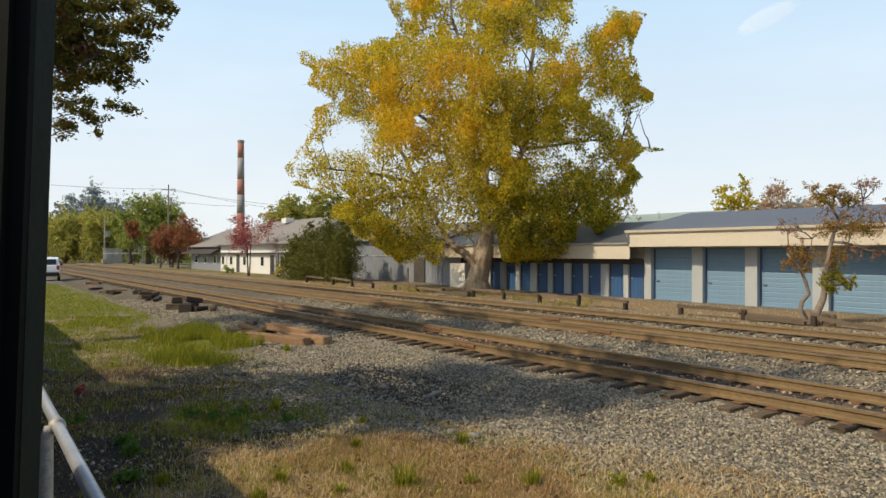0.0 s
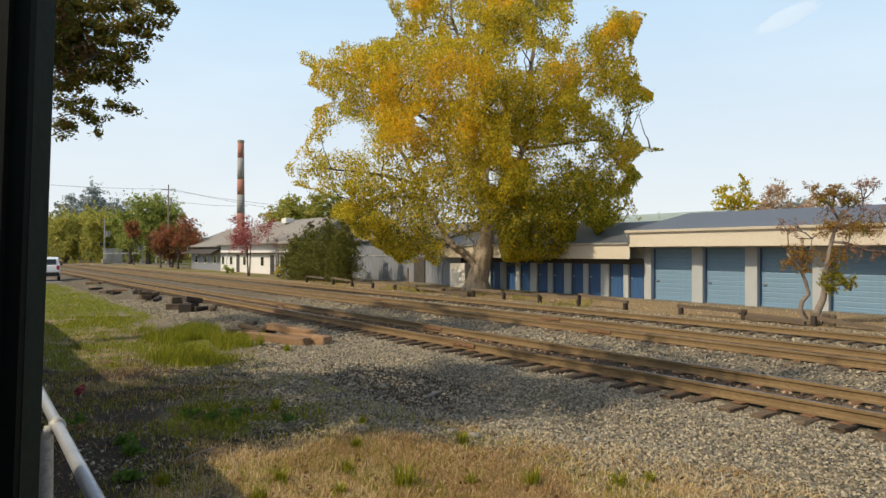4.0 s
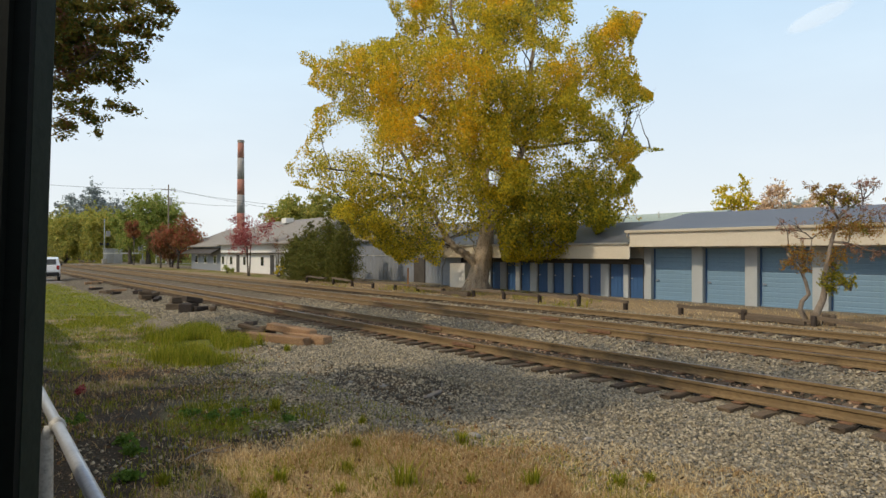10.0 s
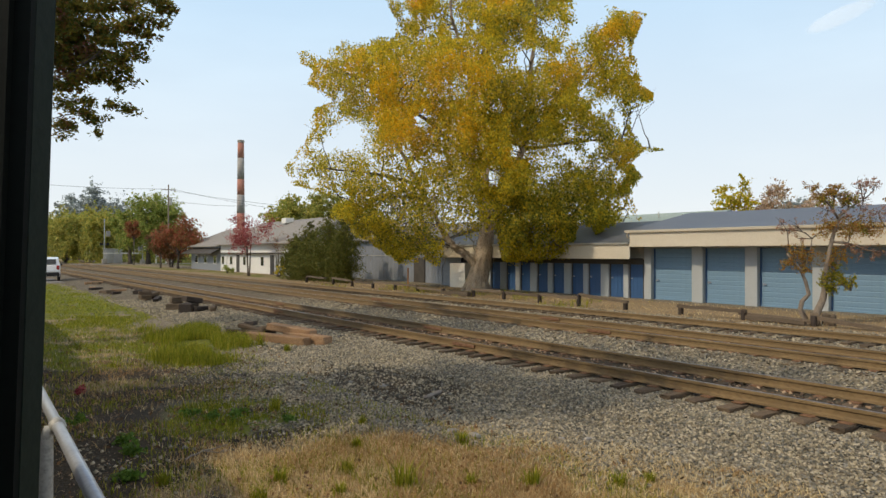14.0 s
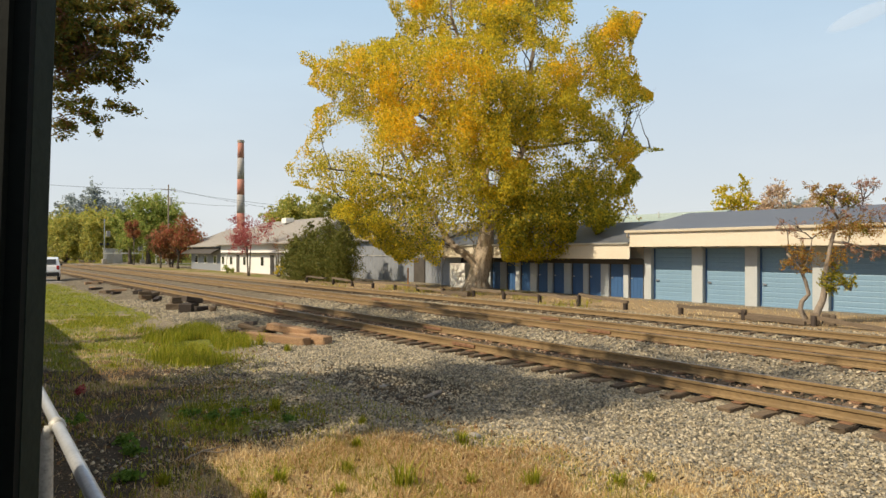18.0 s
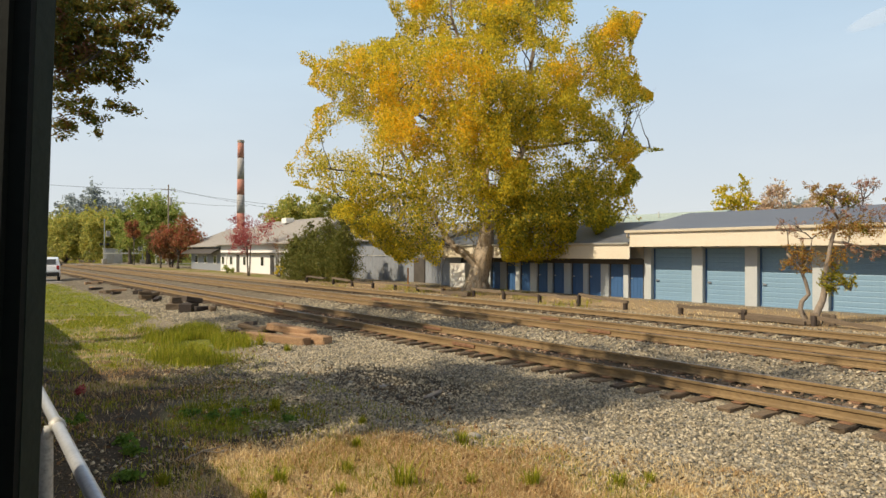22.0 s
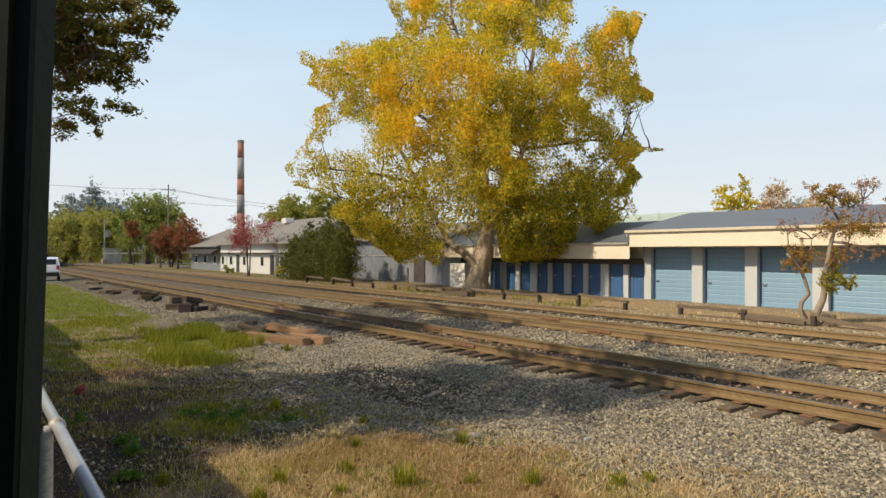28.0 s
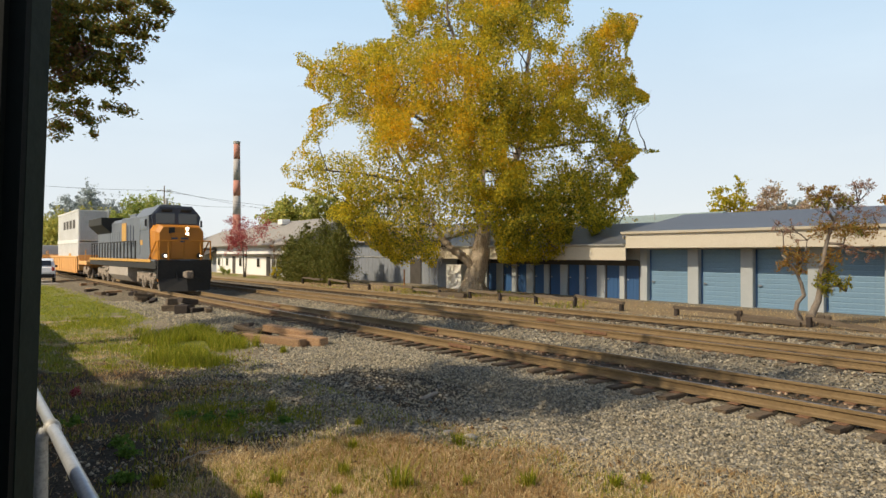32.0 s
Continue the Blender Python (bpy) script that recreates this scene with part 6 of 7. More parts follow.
hm_ = Geo().tube([(-0.12, 0, 0), (0.12, 0, 0)], 0.2, 16).mesh("rim", M["silver"])
for sx in (-0.8, 0.8):
    for sy in (-1.3, 1.35):
        w = part("wheel", wm_, None, car)
        w.location = (sx, sy, 0.34)
        part("rim", hm_, None, w)
solid("driveway", Geo().box((3.0, 70.0, 0.0), (9.5, 9.0, 0.06), bevel=0.02), M["road"], "pale gravel drive under the car", "driveway", kind="structure")

# ---- crossing equipment ----
sg = thing("crossing_signal", (24.7, 150.0, 0.2), "grade crossing signal mast with lamps", "signal")
part("mast", Geo().tube([(0, 0, 0), (0, 0, 9.0)], 0.10, 8), M["silver"], sg)
part("lamp_bar", Geo().box((0, -0.1, 3.9), (1.6, 0.1, 0.12), bevel=0.02), M["silver"], sg)
for s in (-0.6, 0.6):
    part("lamp_hood", Geo().tube([(s, -0.05, 3.9), (s, -0.25, 3.9)], 0.3, 14), M["loco_black"], sg)
part("bell_box", Geo().box((0.7, 0, 6.0), (0.7, 0.5, 1.1), bevel=0.05), M["cabinet"], sg)
part("base", Geo().box((0, 0, 0.5), (0.9, 0.9, 1.0), bevel=0.1), M["concrete"], sg)
cb = thing("relay_cabinet", (26.6, 152.0, 0.2), "aluminium railway relay cabinet", "cabinet")
part("body", Geo().box((0, 0, 1.5), (3.2, 2.2, 2.9), bevel=0.05), M["cabinet"], cb)
part("roof_cap", Geo().box((0, 0, 3.02), (3.4, 2.4, 0.14), bevel=0.03), M["galv_dull"], cb)
for s in (-0.75, 0.75):
    part("door", Geo().box((s, -1.12, 1.45), (1.35, 0.05, 2.4), bevel=0.02), M["cabinet"], cb)
s2 = thing("gate_signal", (31.6, 149.0, 0.2), "crossing gate mast with a lowered white arm", "signal")
part("mast", Geo().tube([(0, 0, 0), (0, 0, 7.2)], 0.10, 8), M["silver"], s2)
part("gate_arm", Geo().box((-3.6, 0, 2.1), (7.4, 0.12, 0.25), bevel=0.03), M["white"], s2, "white gate arm")
part("crossarm", Geo().box((0.5, 0, 4.2), (1.3, 0.1, 0.2), bevel=0.02), M["white"], s2)
part("case", Geo().box((-0.5, 0, 3.2), (0.7, 0.5, 1.0), bevel=0.04), M["cabinet"], s2)
part("base", Geo().box((0, 0, 0.4), (0.9, 0.9, 0.8), bevel=0.1), M["concrete"], s2)
fn = thing("white_fence", (34.0, 148.0, 0.2), "short white board fence by the crossing", "fence")
for k in range(4):
    part("post", Geo().box((k * 1.0, 0, 0.9), (0.3, 0.2, 1.8), bevel=0.03), M["white"], fn)
part("board", Geo().box((1.5, -0.12, 1.55), (3.3, 0.06, 0.3), bevel=0.02), M["white"], fn)
up = thing("utility_pole", (30.9, 125.6, 0.2), "wooden utility pole with a crossarm", "utility pole")
part("pole", Geo().tube([(0, 0, 0), (0, 0, 14.2)], [0.15, 0.10], 10), M["wood_pole"], up)
part("crossarm", Geo().box((0, 0, 13.3), (2.4, 0.12, 0.14), bevel=0.02), M["wood_pole"], up)
part("transformer", Geo().tube([(0.35, -0.1, 10.6), (0.35, -0.1, 12.0)], 0.28, 12), M["galv_dull"], up)
for s in (-1.1, -0.5, 0.5, 1.1):
    part("insulator", Geo().tube([(s, 0, 13.37), (s, 0, 13.6)], 0.05, 6), M["white"], up)


def cable(a, b, sag, r=0.025):
    a, b = Vector(a), Vector(b)
    g = Geo().tube([a.lerp(b, i / 14) - Vector((0, 0, sag * 4 * (i / 14) * (1 - i / 14))) for i in range(15)], r, 5)
    return solid("overhead_wire", g, M["cable"], "black overhead wire strung from the pole", "wire", "overhead wires")


cable((30.9, 125.6, 11.8), (36, 100, 9.5), 0.4)
cable((29.8, 125.6, 13.6), (-4, 116, 13.4), 0.6)
cable((32.0, 125.6, 13.6), (58, 125, 10.4), 0.5)
cable((31.4, 125.6, 13.4), (62, 112, 10.0), 0.5)

# ---- train ----
TX = NEAR_X
loco = thing("locomotive", (TX, 40.0, 0.38), "slate-grey freight locomotive with a golden orange nose, headlights lit", "locomotive")
# local: front end at y = 0, train runs towards -y, z = 0 at rail top


def P(name, g, mt, parent=None, label="", smooth=False):
    return part(name, g, M[mt], parent or loco, label, smooth)


loco.scale = (1, 1, 1.035)
P("frame", Geo().box((0, 11.6, 1.45), (3.0, 21.8, 0.42), bevel=0.03), "loco_black", label="black underframe")
for s in (-1, 1):
    P("sill_stripe", Geo().box((s * 1.53, 12.0, 1.70), (0.05, 20.6, 0.17), bevel=0.01), "loco_yellow", label="yellow sill stripe")
P("walkway", Geo().box((0, 11.6, 1.72), (3.04, 21.6, 0.10), bevel=0.01), "loco_blue")
nose = Geo()
sec0 = [(-1.36, 1.78), (1.36, 1.78), (1.36, 3.35), (1.12, 3.70), (-1.12, 3.70), (-1.36, 3.35)]
nose.add([(x * 0.90, 0.95, z if z < 2 else 1.78 + (z - 1.78) * 0.94) for x, z in sec0] + [(x, 1.35, z) for x, z in sec0] + [(x * 1.05, 2.7, z * (1.0 if z < 3 else 1.03)) for x, z in sec0],
         [(0, 1, 2, 3, 4, 5)] + [(k * 6 + (i + 1) % 6, k * 6 + i, k * 6 + 6 + i, k * 6 + 6 + (i + 1) % 6) for k in (0, 1) for i in range(6)] + [(17, 16, 15, 14, 13, 12)])
P("nose", nose, "loco_orange", label="golden orange short hood")
P("nose_door", Geo().box((-0.25, 0.93, 2.55), (0.72, 0.05, 1.45), bevel=0.02), "loco_orange")
for x, z, w, h in ((-0.42, 2.95, 0.36, 0.10), (0.15, 2.95, 0.42, 0.10), (0.02, 2.78, 0.25, 0.08)):
    P("nose_emblem", Geo().box((x, 0.90, z), (w, 0.02, h)), "loco_navy", label="dark plain emblem bars")
P("headlight_case", Geo().box((0.28, 0.92, 3.36), (0.34, 0.12, 0.62), bevel=0.04), "loco_orange")
for z in (3.23, 3.49):
    P("headlight", Geo().tube([(0.28, 0.87, z), (0.28, 0.84, z)], 0.085, 16), "lamp", label="lit round headlight")
P("nose_window", Geo().box((-0.55, 0.94, 3.40), (0.34, 0.06, 0.36), bevel=0.03), "loco_black")
cabg = Geo()
sec1 = [(-1.46, 1.78), (1.46, 1.78), (1.46, 4.25), (0.95, 4.78), (-0.95, 4.78), (-1.46, 4.25)]
cabg.add([(x, 2.15 if z < 4 else 2.55, z if z < 4.5 else 4.72) for x, z in sec1] + [(x, 5.6, z) for x, z in sec1],
         [(0, 1, 2, 3, 4, 5)] + [((i + 1) % 6, i, 6 + i, 6 + (i + 1) % 6) for i in range(6)] + [(11, 10, 9, 8, 7, 6)])
P("cab", cabg, "loco_blue", label="slate-grey cab")
P("cab_front", Geo().prism([(-1.30, 3.72), (1.30, 3.72), (1.40, 4.22), (0.92, 4.72), (-0.92, 4.72), (-1.40, 4.22)], 1, 2.05, 2.2), "loco_navy", label="dark blue cab face")
for s in (-1, 1):
    P("windshield", Geo().box((s * 0.64, 2.03, 4.10), (1.08, 0.04, 0.60), bevel=0.015), "windshield", label="cab windshield pane")
    P("number_board", Geo().box((s * 0.55, 2.06, 4.56), (0.62, 0.1, 0.17), bevel=0.02), "loco_black")
    P("cab_window", Geo().box((s * 1.465, 3.75, 3.80), (0.03, 1.9, 0.68), bevel=0.01), "windshield", label="cab side window")
    P("cab_door", Geo().box((s * 1.47, 5.0, 3.0), (0.03, 0.7, 1.9), bevel=0.01), "loco_blue")
    P("mirror", Geo().box((s * 1.6, 2.6, 3.85), (0.12, 0.06, 0.4), bevel=0.02), "loco_black")
    P("ditch_light", Geo().tube([(s * 0.98, 0.62, 1.98), (s * 0.98, 0.58, 1.98)], 0.07, 14), "lamp_dim", label="lit ditch light")
    P("ditch_lamp_case", Geo().tube([(s * 0.98, 0.9, 1.98), (s * 0.98, 0.63, 1.98)], 0.15, 14), "loco_black")
P("cab_roof", Geo().prism([(-1.40, 4.30), (-0.92, 4.84), (0.92, 4.84), (1.40, 4.30), (1.3, 4.28), (0.9, 4.74), (-0.9, 4.74), (-1.3, 4.28)], 1, 2.2, 6.3), "loco_blue")
P("air_conditioner", Geo().box((0, 4.0, 4.90), (1.2, 1.4, 0.16), bevel=0.04), "loco_blue")
hood = Geo().prism([(-0.92, 1.78), (0.92, 1.78), (0.92, 4.25), (0.68, 4.48), (-0.68, 4.48), (-0.92, 4.25)], 1, 5.6, 18.4)
P("long_hood", hood, "loco_blue", label="slate-grey engine hood")
P("blower_case", Geo().box((0, 8.3, 3.1), (2.6, 5.2, 2.6), bevel=0.05), "loco_blue")
for s in (-1, 1):
    P("logo_panel", Geo().box((s * 1.315, 10.1, 3.5), (0.02, 1.4, 1.15)), "loco_yellow", label="plain yellow panel")
    for k in range(3):
        P("side_grille", Geo().box((s * 1.315, 7.3 + 0.85 * k, 3.05 + 0.12 * (k == 0)), (0.03, 0.24, 1.7 - 0.4 * (k == 0)), bevel=0.01), "loco_navy", label="dark upright vent")
    for k in range(8):
        P("hood_door", Geo().box((s * 0.93, 11.4 + k * 0.85, 2.75), (0.03, 0.74, 1.75), bevel=0.01), "loco_blue")
    P("hood_lettering", Geo().box((s * 1.47, 4.3, 2.75), (0.012, 0.6, 0.28)), "loco_yellow", label="plain yellow bar of unreadable lettering")
P("exhaust_stack", Geo().box((0, 12.0, 4.55), (0.9, 0.8, 0.35), bevel=0.04), "loco_black")
P("dynamic_brake", Geo().box((0, 10.2, 4.55), (1.5, 1.8, 0.3), bevel=0.05), "loco_blue")
rad = Geo().prism([(-0.9, 3.55), (0.9, 3.55), (1.62, 4.2), (1.62, 4.72), (-1.62, 4.72), (-1.62, 4.2)], 1, 16.6, 22.2)
P("radiator_wing", rad, "loco_black", label="flared black radiator wings")
P("radiator_case", Geo().box((0, 19.8, 2.9), (1.9, 4.6, 2.2), bevel=0.04), "loco_blue")
# handrails
stan = Geo().tube([(0, 0, 1.78), (0, 0, 2.86)], 0.042, 6).mesh("stanchion", M["loco_black"])
for s in (-1, 1):
    for k in range(15):
        o = part("stanchion", stan, None, loco)
        o.location = (s * 1.48, 5.9 + k * 1.12, 0)
    P("handrail", Geo().tube([(s * 1.48, 5.8, 2.86), (s * 1.48, 21.8, 2.86)], 0.035, 6), "loco_black")
    P("step_rail", Geo().tube([(s * 1.50, 2.3, 1.75), (s * 1.50, 2.0, 1.95), (s * 1.47, 0.7, 2.78), (s * 1.45, 0.3, 2.80), (s * 1.45, 0.3, 0.6)], 0.04, 6), "loco_orange", label="orange grab rail")
    P("front_stanchion", Geo().tube([(s * 0.9, 0.3, 1.75), (s * 0.9, 0.3, 2.8)], 0.038, 6), "loco_orange")
    P("front_rail", Geo().tube([(s * 0.35, 0.3, 2.8), (s * 1.45, 0.3, 2.8)], 0.038, 6), "loco_orange")
    for k in range(4):
        P("step", Geo().box((s * 1.3, 0.75, 0.5 + 0.33 * k), (0.4, 0.7, 0.04)), "loco_black")
    P("end_sill", Geo().box((s * 0.9, 0.30, 1.5), (1.2, 0.12, 0.5), bevel=0.02), "loco_black")
P("pilot", Geo().prism([(-1.48, 1.72), (1.48, 1.72), (1.5, 0.75), (1.25, 0.16), (-1.25, 0.16), (-1.5, 0.75)], 1, 0.22, 0.36), "loco_black", label="black pilot plate")
plow = Geo().add([(-1.45, 0.28, 0.75), (0, -0.12, 0.75), (1.45, 0.28, 0.75), (-1.35, 0.1, 0.05), (0, -0.35, 0.05), (1.35, 0.1, 0.05), (-1.45, 0.36, 0.75), (1.45, 0.36, 0.75), (-1.35, 0.3, 0.05), (1.35, 0.3, 0.05)],
                 [(1, 0, 3, 4), (2, 1, 4, 5), (0, 6, 8, 3), (7, 2, 5, 9), (0, 1, 2, 7, 6), (4, 3, 8, 9, 5)])
P("snow_plough", plow, "loco_black", label="black snow plough")
P("coupler", Geo().box((0, 0.0, 0.95), (0.34, 0.6, 0.34), bevel=0.06).box((0.08, -0.32, 0.95), (0.42, 0.22, 0.42), bevel=0.06), "loco_dust", label="dusty knuckle coupler")
for x in (-0.5, 0.55):
    P("air_hose", Geo().tube([(x, 0.2, 1.1), (x, -0.02, 0.8), (x * 0.8, 0.02, 0.5)], 0.035, 6), "rubber")
P("fuel_tank", Geo().prism([(-1.45, 1.25), (1.45, 1.25), (1.45, 0.7), (1.1, 0.32), (-1.1, 0.32), (-1.45, 0.7)], 1, 8.2, 14.6), "loco_tank", label="dusty grey fuel tank")
P("air_tank", Geo().tube([(-1.3, 14.9, 1.0), (-1.3, 16.2, 1.0)], 0.16, 10), "loco_dust")
WHEELS = []
wheel_mesh = Geo().tube([(-0.07, 0, 0), (-0.065, 0, 0), (0.04, 0, 0), (0.045, 0, 0), (0.075, 0, 0)], [0.45, 0.53, 0.52, 0.56, 0.55], 24).mesh("wheel", M["loco_dust"], False)
hub_mesh = Geo().tube([(-0.11, 0, 0), (-0.07, 0, 0)], 0.2, 12)
for k in range(4):
    a = k * math.pi / 2
    hub_mesh.box((-0.075, 0.33 * math.cos(a), 0.33 * math.sin(a)), (0.02, 0.1, 0.1), bevel=0.01)
hub_mesh = hub_mesh.mesh("hub", M["loco_tank"])


def truck(parent, y, axles, r=0.53, mt="loco_dust", wide=2.1):
    t = part("truck", Geo().box((0, 0, 0.72), (1.2, 0.6, 0.4), bevel=0.05), M[mt], parent, "dusty wheel truck")
    t.location = (0, y, 0)
    L = axles[-1] - axles[0]
    for s in (-1, 1):
        fr_ = Geo().prism([(axles[0] - 0.5, 0.85), (axles[0] - 0.3, 1.05), (axles[-1] + 0.3, 1.05), (axles[-1] + 0.5, 0.85), (axles[-1] + 0.3, 0.62), (axles[0] + L * 0.5 + 0.4, 0.52), (axles[0] + L * 0.5 - 0.4, 0.52), (axles[0] - 0.3, 0.62)], 0, s * wide / 2 - 0.08, s * wide / 2 + 0.08)
        for a in axles:
            fr_.box((s * wide / 2, a, 0.53), (0.3, 0.36, 0.36), bevel=0.05)
        for a in axles[:-1]:
            fr_.tube([(s * (wide / 2 + 0.02), a + 0.75, 0.4), (s * (wide / 2 + 0.02), a + 0.75, 0.8)], 0.13, 8)
        part("side_frame", fr_, M[mt], t)
        P("brake_cylinder", Geo().tube([(s * (wide / 2 + 0.1), axles[0] + 0.3, 0.9), (s * (wide / 2 + 0.1), axles[0] + 0.9, 0.9)], 0.11, 8), mt, t)
    for a in axles:
        # a wheel set is a part of its own on the truck's thing, since it turns
        w = part("wheel_set", Geo().tube([(-0.9, 0, 0), (0.9, 0, 0)], 0.09, 10), M[mt], parent)
        w.location = (0, y + a, r)
        for s in (-1, 1):
            wh_ = part("wheel", wheel_mesh, None, w)
            wh_.matrix_basis = pose(s * 0.76, 0, 0, 0, 0, 180 if s > 0 else 0) @ Matrix.Diagonal((1, r / 0.53, r / 0.53, 1))
            wh_.data = wheel_mesh
        WHEELS.append((w, r))
    return t


truck(loco, 4.6, [-1.95, 0.0, 1.95])
truck(loco, 18.6, [-1.95, 0.0, 1.95])

well = thing("well_car", (TX, 64.0, 0.38), "orange double-stack well car", "freight car")
for s in (-1, 1):
    P("side_sill", Geo().box((s * 1.42, 14.1, 1.1), (0.12, 18.6, 1.45), bevel=0.03), "car_orange", well, "orange ribbed side wall")
    for k in range(14):
        P("side_rib", Geo().box((s * 1.50, 5.4 + 1.34 * k, 1.1), (0.08, 0.12, 1.4), bevel=0.02), "car_orange", well)
    P("top_chord", Geo().box((s * 1.45, 14.1, 1.86), (0.2, 19.6, 0.14), bevel=0.02), "car_orange", well)
P("floor", Geo().box((0, 14.1, 0.42), (2.8, 18.4, 0.12)), "loco_dust", well)
for y, sg_ in ((2.2, 1), (26.0, -1)):
    P("end_platform", Geo().box((0, y, 1.35), (2.8, 4.2, 0.35), bevel=0.05), "car_orange", well)
    P("bulkhead", Geo().box((0, y + sg_ * 2.1, 1.35), (2.8, 0.2, 1.4), bevel=0.03), "car_orange", well)
    for s in (-1, 1):
        P("ladder", Geo().box((s * 1.35, y - sg_ * 1.3, 1.9), (0.06, 0.06, 1.2)).box((s * 1.35, y - sg_ * 1.7, 1.9), (0.06, 0.06, 1.2)).box((s * 1.35, y - sg_ * 1.5, 2.3), (0.04, 0.45, 0.04)).box((s * 1.35, y - sg_ * 1.5, 1.9), (0.04, 0.45, 0.04)), "car_orange", well)
P("coupler", Geo().box((0, -0.5, 0.95), (0.34, 1.6, 0.34), bevel=0.06), "loco_dust", well)
truck(well, 1.9, [-0.9, 0.9], 0.46)
truck(well, 26.3, [-0.9, 0.9], 0.46)


def container(at_y, z, L, H_, label, mark):
    c = thing("freight_container", (TX, 64.0 + at_y, 0.38 + z), label, "container", "stacked containers")
    P("shell", Geo().box((0, L / 2, H_ / 2), (2.5, L - 0.1, H_ - 0.1)), "box_white", c)
    for s in (-1, 1):
        n_ = int(L / 0.28)
        sh = Geo()
        for k in range(n_):
            sh.box((s * 1.262, 0.3 + k * (L - 0.5) / n_, H_ / 2), (0.03, 0.13, H_ - 0.4))
        P("side_corrugation", sh, "box_white", c, "white corrugated side")
        P("top_rail", Geo().box((s * 1.26, L / 2, H_ - 0.07), (0.1, L, 0.14), bevel=0.01), "box_white", c)
        P("bottom_rail", Geo().box((s * 1.26, L / 2, 0.08), (0.1, L, 0.16), bevel=0.01), "box_white", c)
        if mark:
            for dy, w in ((2.6, 1.4), (4.7, 1.4), (6.8, 1.4), (8.9, 1.4)):
                P("side_mark", Geo().box((s * 1.29, dy, H_ * 0.56), (0.012, w, 0.8)), "dark_trim", c, "plain grey bar of unreadable lettering")
        else:
            P("side_label", Geo().box((s * 1.29, 5.0, H_ * 0.5), (0.012, 1.4, 0.5)), "loco_yellow", c, "plain pale yellow label")
    P("end_panel", Geo().box((0, 0.0, H_ / 2), (2.3, 0.05, H_ - 0.3)), "box_grey", c, "grey front end panel")
    for k in range(9):
        P("end_rib", Geo().box((0, -0.03, 0.35 + k * (H_ - 0.7) / 8), (2.2, 0.05, 0.10), bevel=0.01), "box_grey", c)
    for s in (-1, 1):
        P("corner_post", Geo().box((s * 1.2, 0.02, H_ / 2), (0.16, 0.16, H_), bevel=0.01), "box_white", c)
    return c


boxes = [container(5.0, 0.50, 13.9, 2.75, "white lower container in the well", False), container(4.9, 3.27, 14.0, 2.95, "white upper container with dark lettering bars", True)]
follow = copy_thing(well, pose(TX, 92.4, 0.38))
follow_box = copy_thing(boxes[0], pose(TX, 102.4, 0.88))

# ---- ballast stones, grass and weeds ----


def stones(name, pts, size, mat, seed, label):
    """Angular crushed stones, half sunk in the ground."""
    r = np.random.RandomState(seed)
    n = len(pts)
    s = size * r.uniform(0.55, 1.45, n)
    base = np.array([(1, 0, 0), (0, 1, 0), (-1, 0, 0), (0, -1, 0), (0, 0, 1), (0, 0, -1)], float)
    v = base[None] * s[:, None, None] * r.uniform(0.55, 1.15, (n, 6, 1)) + r.normal(size=(n, 6, 3)) * s[:, None, None] * 0.16
    a = r.uniform(0, 6.283, n)
    t = r.uniform(-0.9, 0.9, n)
    ca, sa, ct, st_ = np.cos(a), np.sin(a), np.cos(t), np.sin(t)
    x, y, z = v[..., 0], v[..., 1], v[..., 2] * 0.8
    y, z = y * ct[:, None] - z * st_[:, None], y * st_[:, None] + z * ct[:, None]
    x, y = x * ca[:, None] - y * sa[:, None], x * sa[:, None] + y * ca[:, None]
    v = np.stack([x + pts[:, 0:1], y + pts[:, 1:2], z + (pts[:, 2] + s * 0.25)[:, None]], -1).reshape(-1, 3)
    f = np.array([(4, 0, 1), (4, 1, 2), (4, 2, 3), (4, 3, 0), (5, 1, 0)])
    f = (f[None] + (np.arange(n) * 6)[:, None, None]).reshape(-1, 3)
    return solid(name, fast_mesh(name, v, f, mat, per=5), None, label, "gravel", kind="stuff")


r_ = np.random.RandomState(17)


def pick(n, x0, x1, y0, y1, keep):
    x, y = r_.uniform(x0, x1, n), r_.uniform(y0, y1, n)
    k = keep(x, y) > r_.uniform(0, 1, n)
    x, y = x[k], y[k]
    return np.stack([x, y, height(x, y)], -1)


def gravel_share(x, y):
    g, d, b = zones(x, y)
    return np.clip(1 - g - d - 0.93 * b, 0, 1)


def off_rails(x, y):
    ok = np.ones_like(x)
    for c in (NEAR_X - 0.7525, NEAR_X + 0.7525, FAR_X - 0.7525, FAR_X + 0.7525, SPUR_X):
        ok = ok * (np.abs(x - c) > 0.13)
    return ok


stones("ballast", pick(140000, 3.6, 10.2, 0.5, 17.0, lambda x, y: gravel_share(x, y) * off_rails(x, y) * step(-4, 6.5, x + 0.3 * y)), 0.0255, M["ballast"], 1, "crushed grey stone ballast beside the track")
stones("ballast", pick(36000, 6.6, 10.2, 17.0, 40.0, lambda x, y: gravel_share(x, y) * off_rails(x, y)), 0.037, M["ballast"], 2, "crushed grey stone ballast farther along")
IN_TRACK = lambda x: np.maximum(np.abs(x - NEAR_X) < 0.95, np.abs(x - FAR_X) < 0.95)
stones("ballast", pick(16000, 10.1, 17.0, 1.0, 34.0, lambda x, y: IN_TRACK(x) * off_rails(x, y)), 0.034, M["ballast_rust"], 5, "rust-stained ballast between the rails")
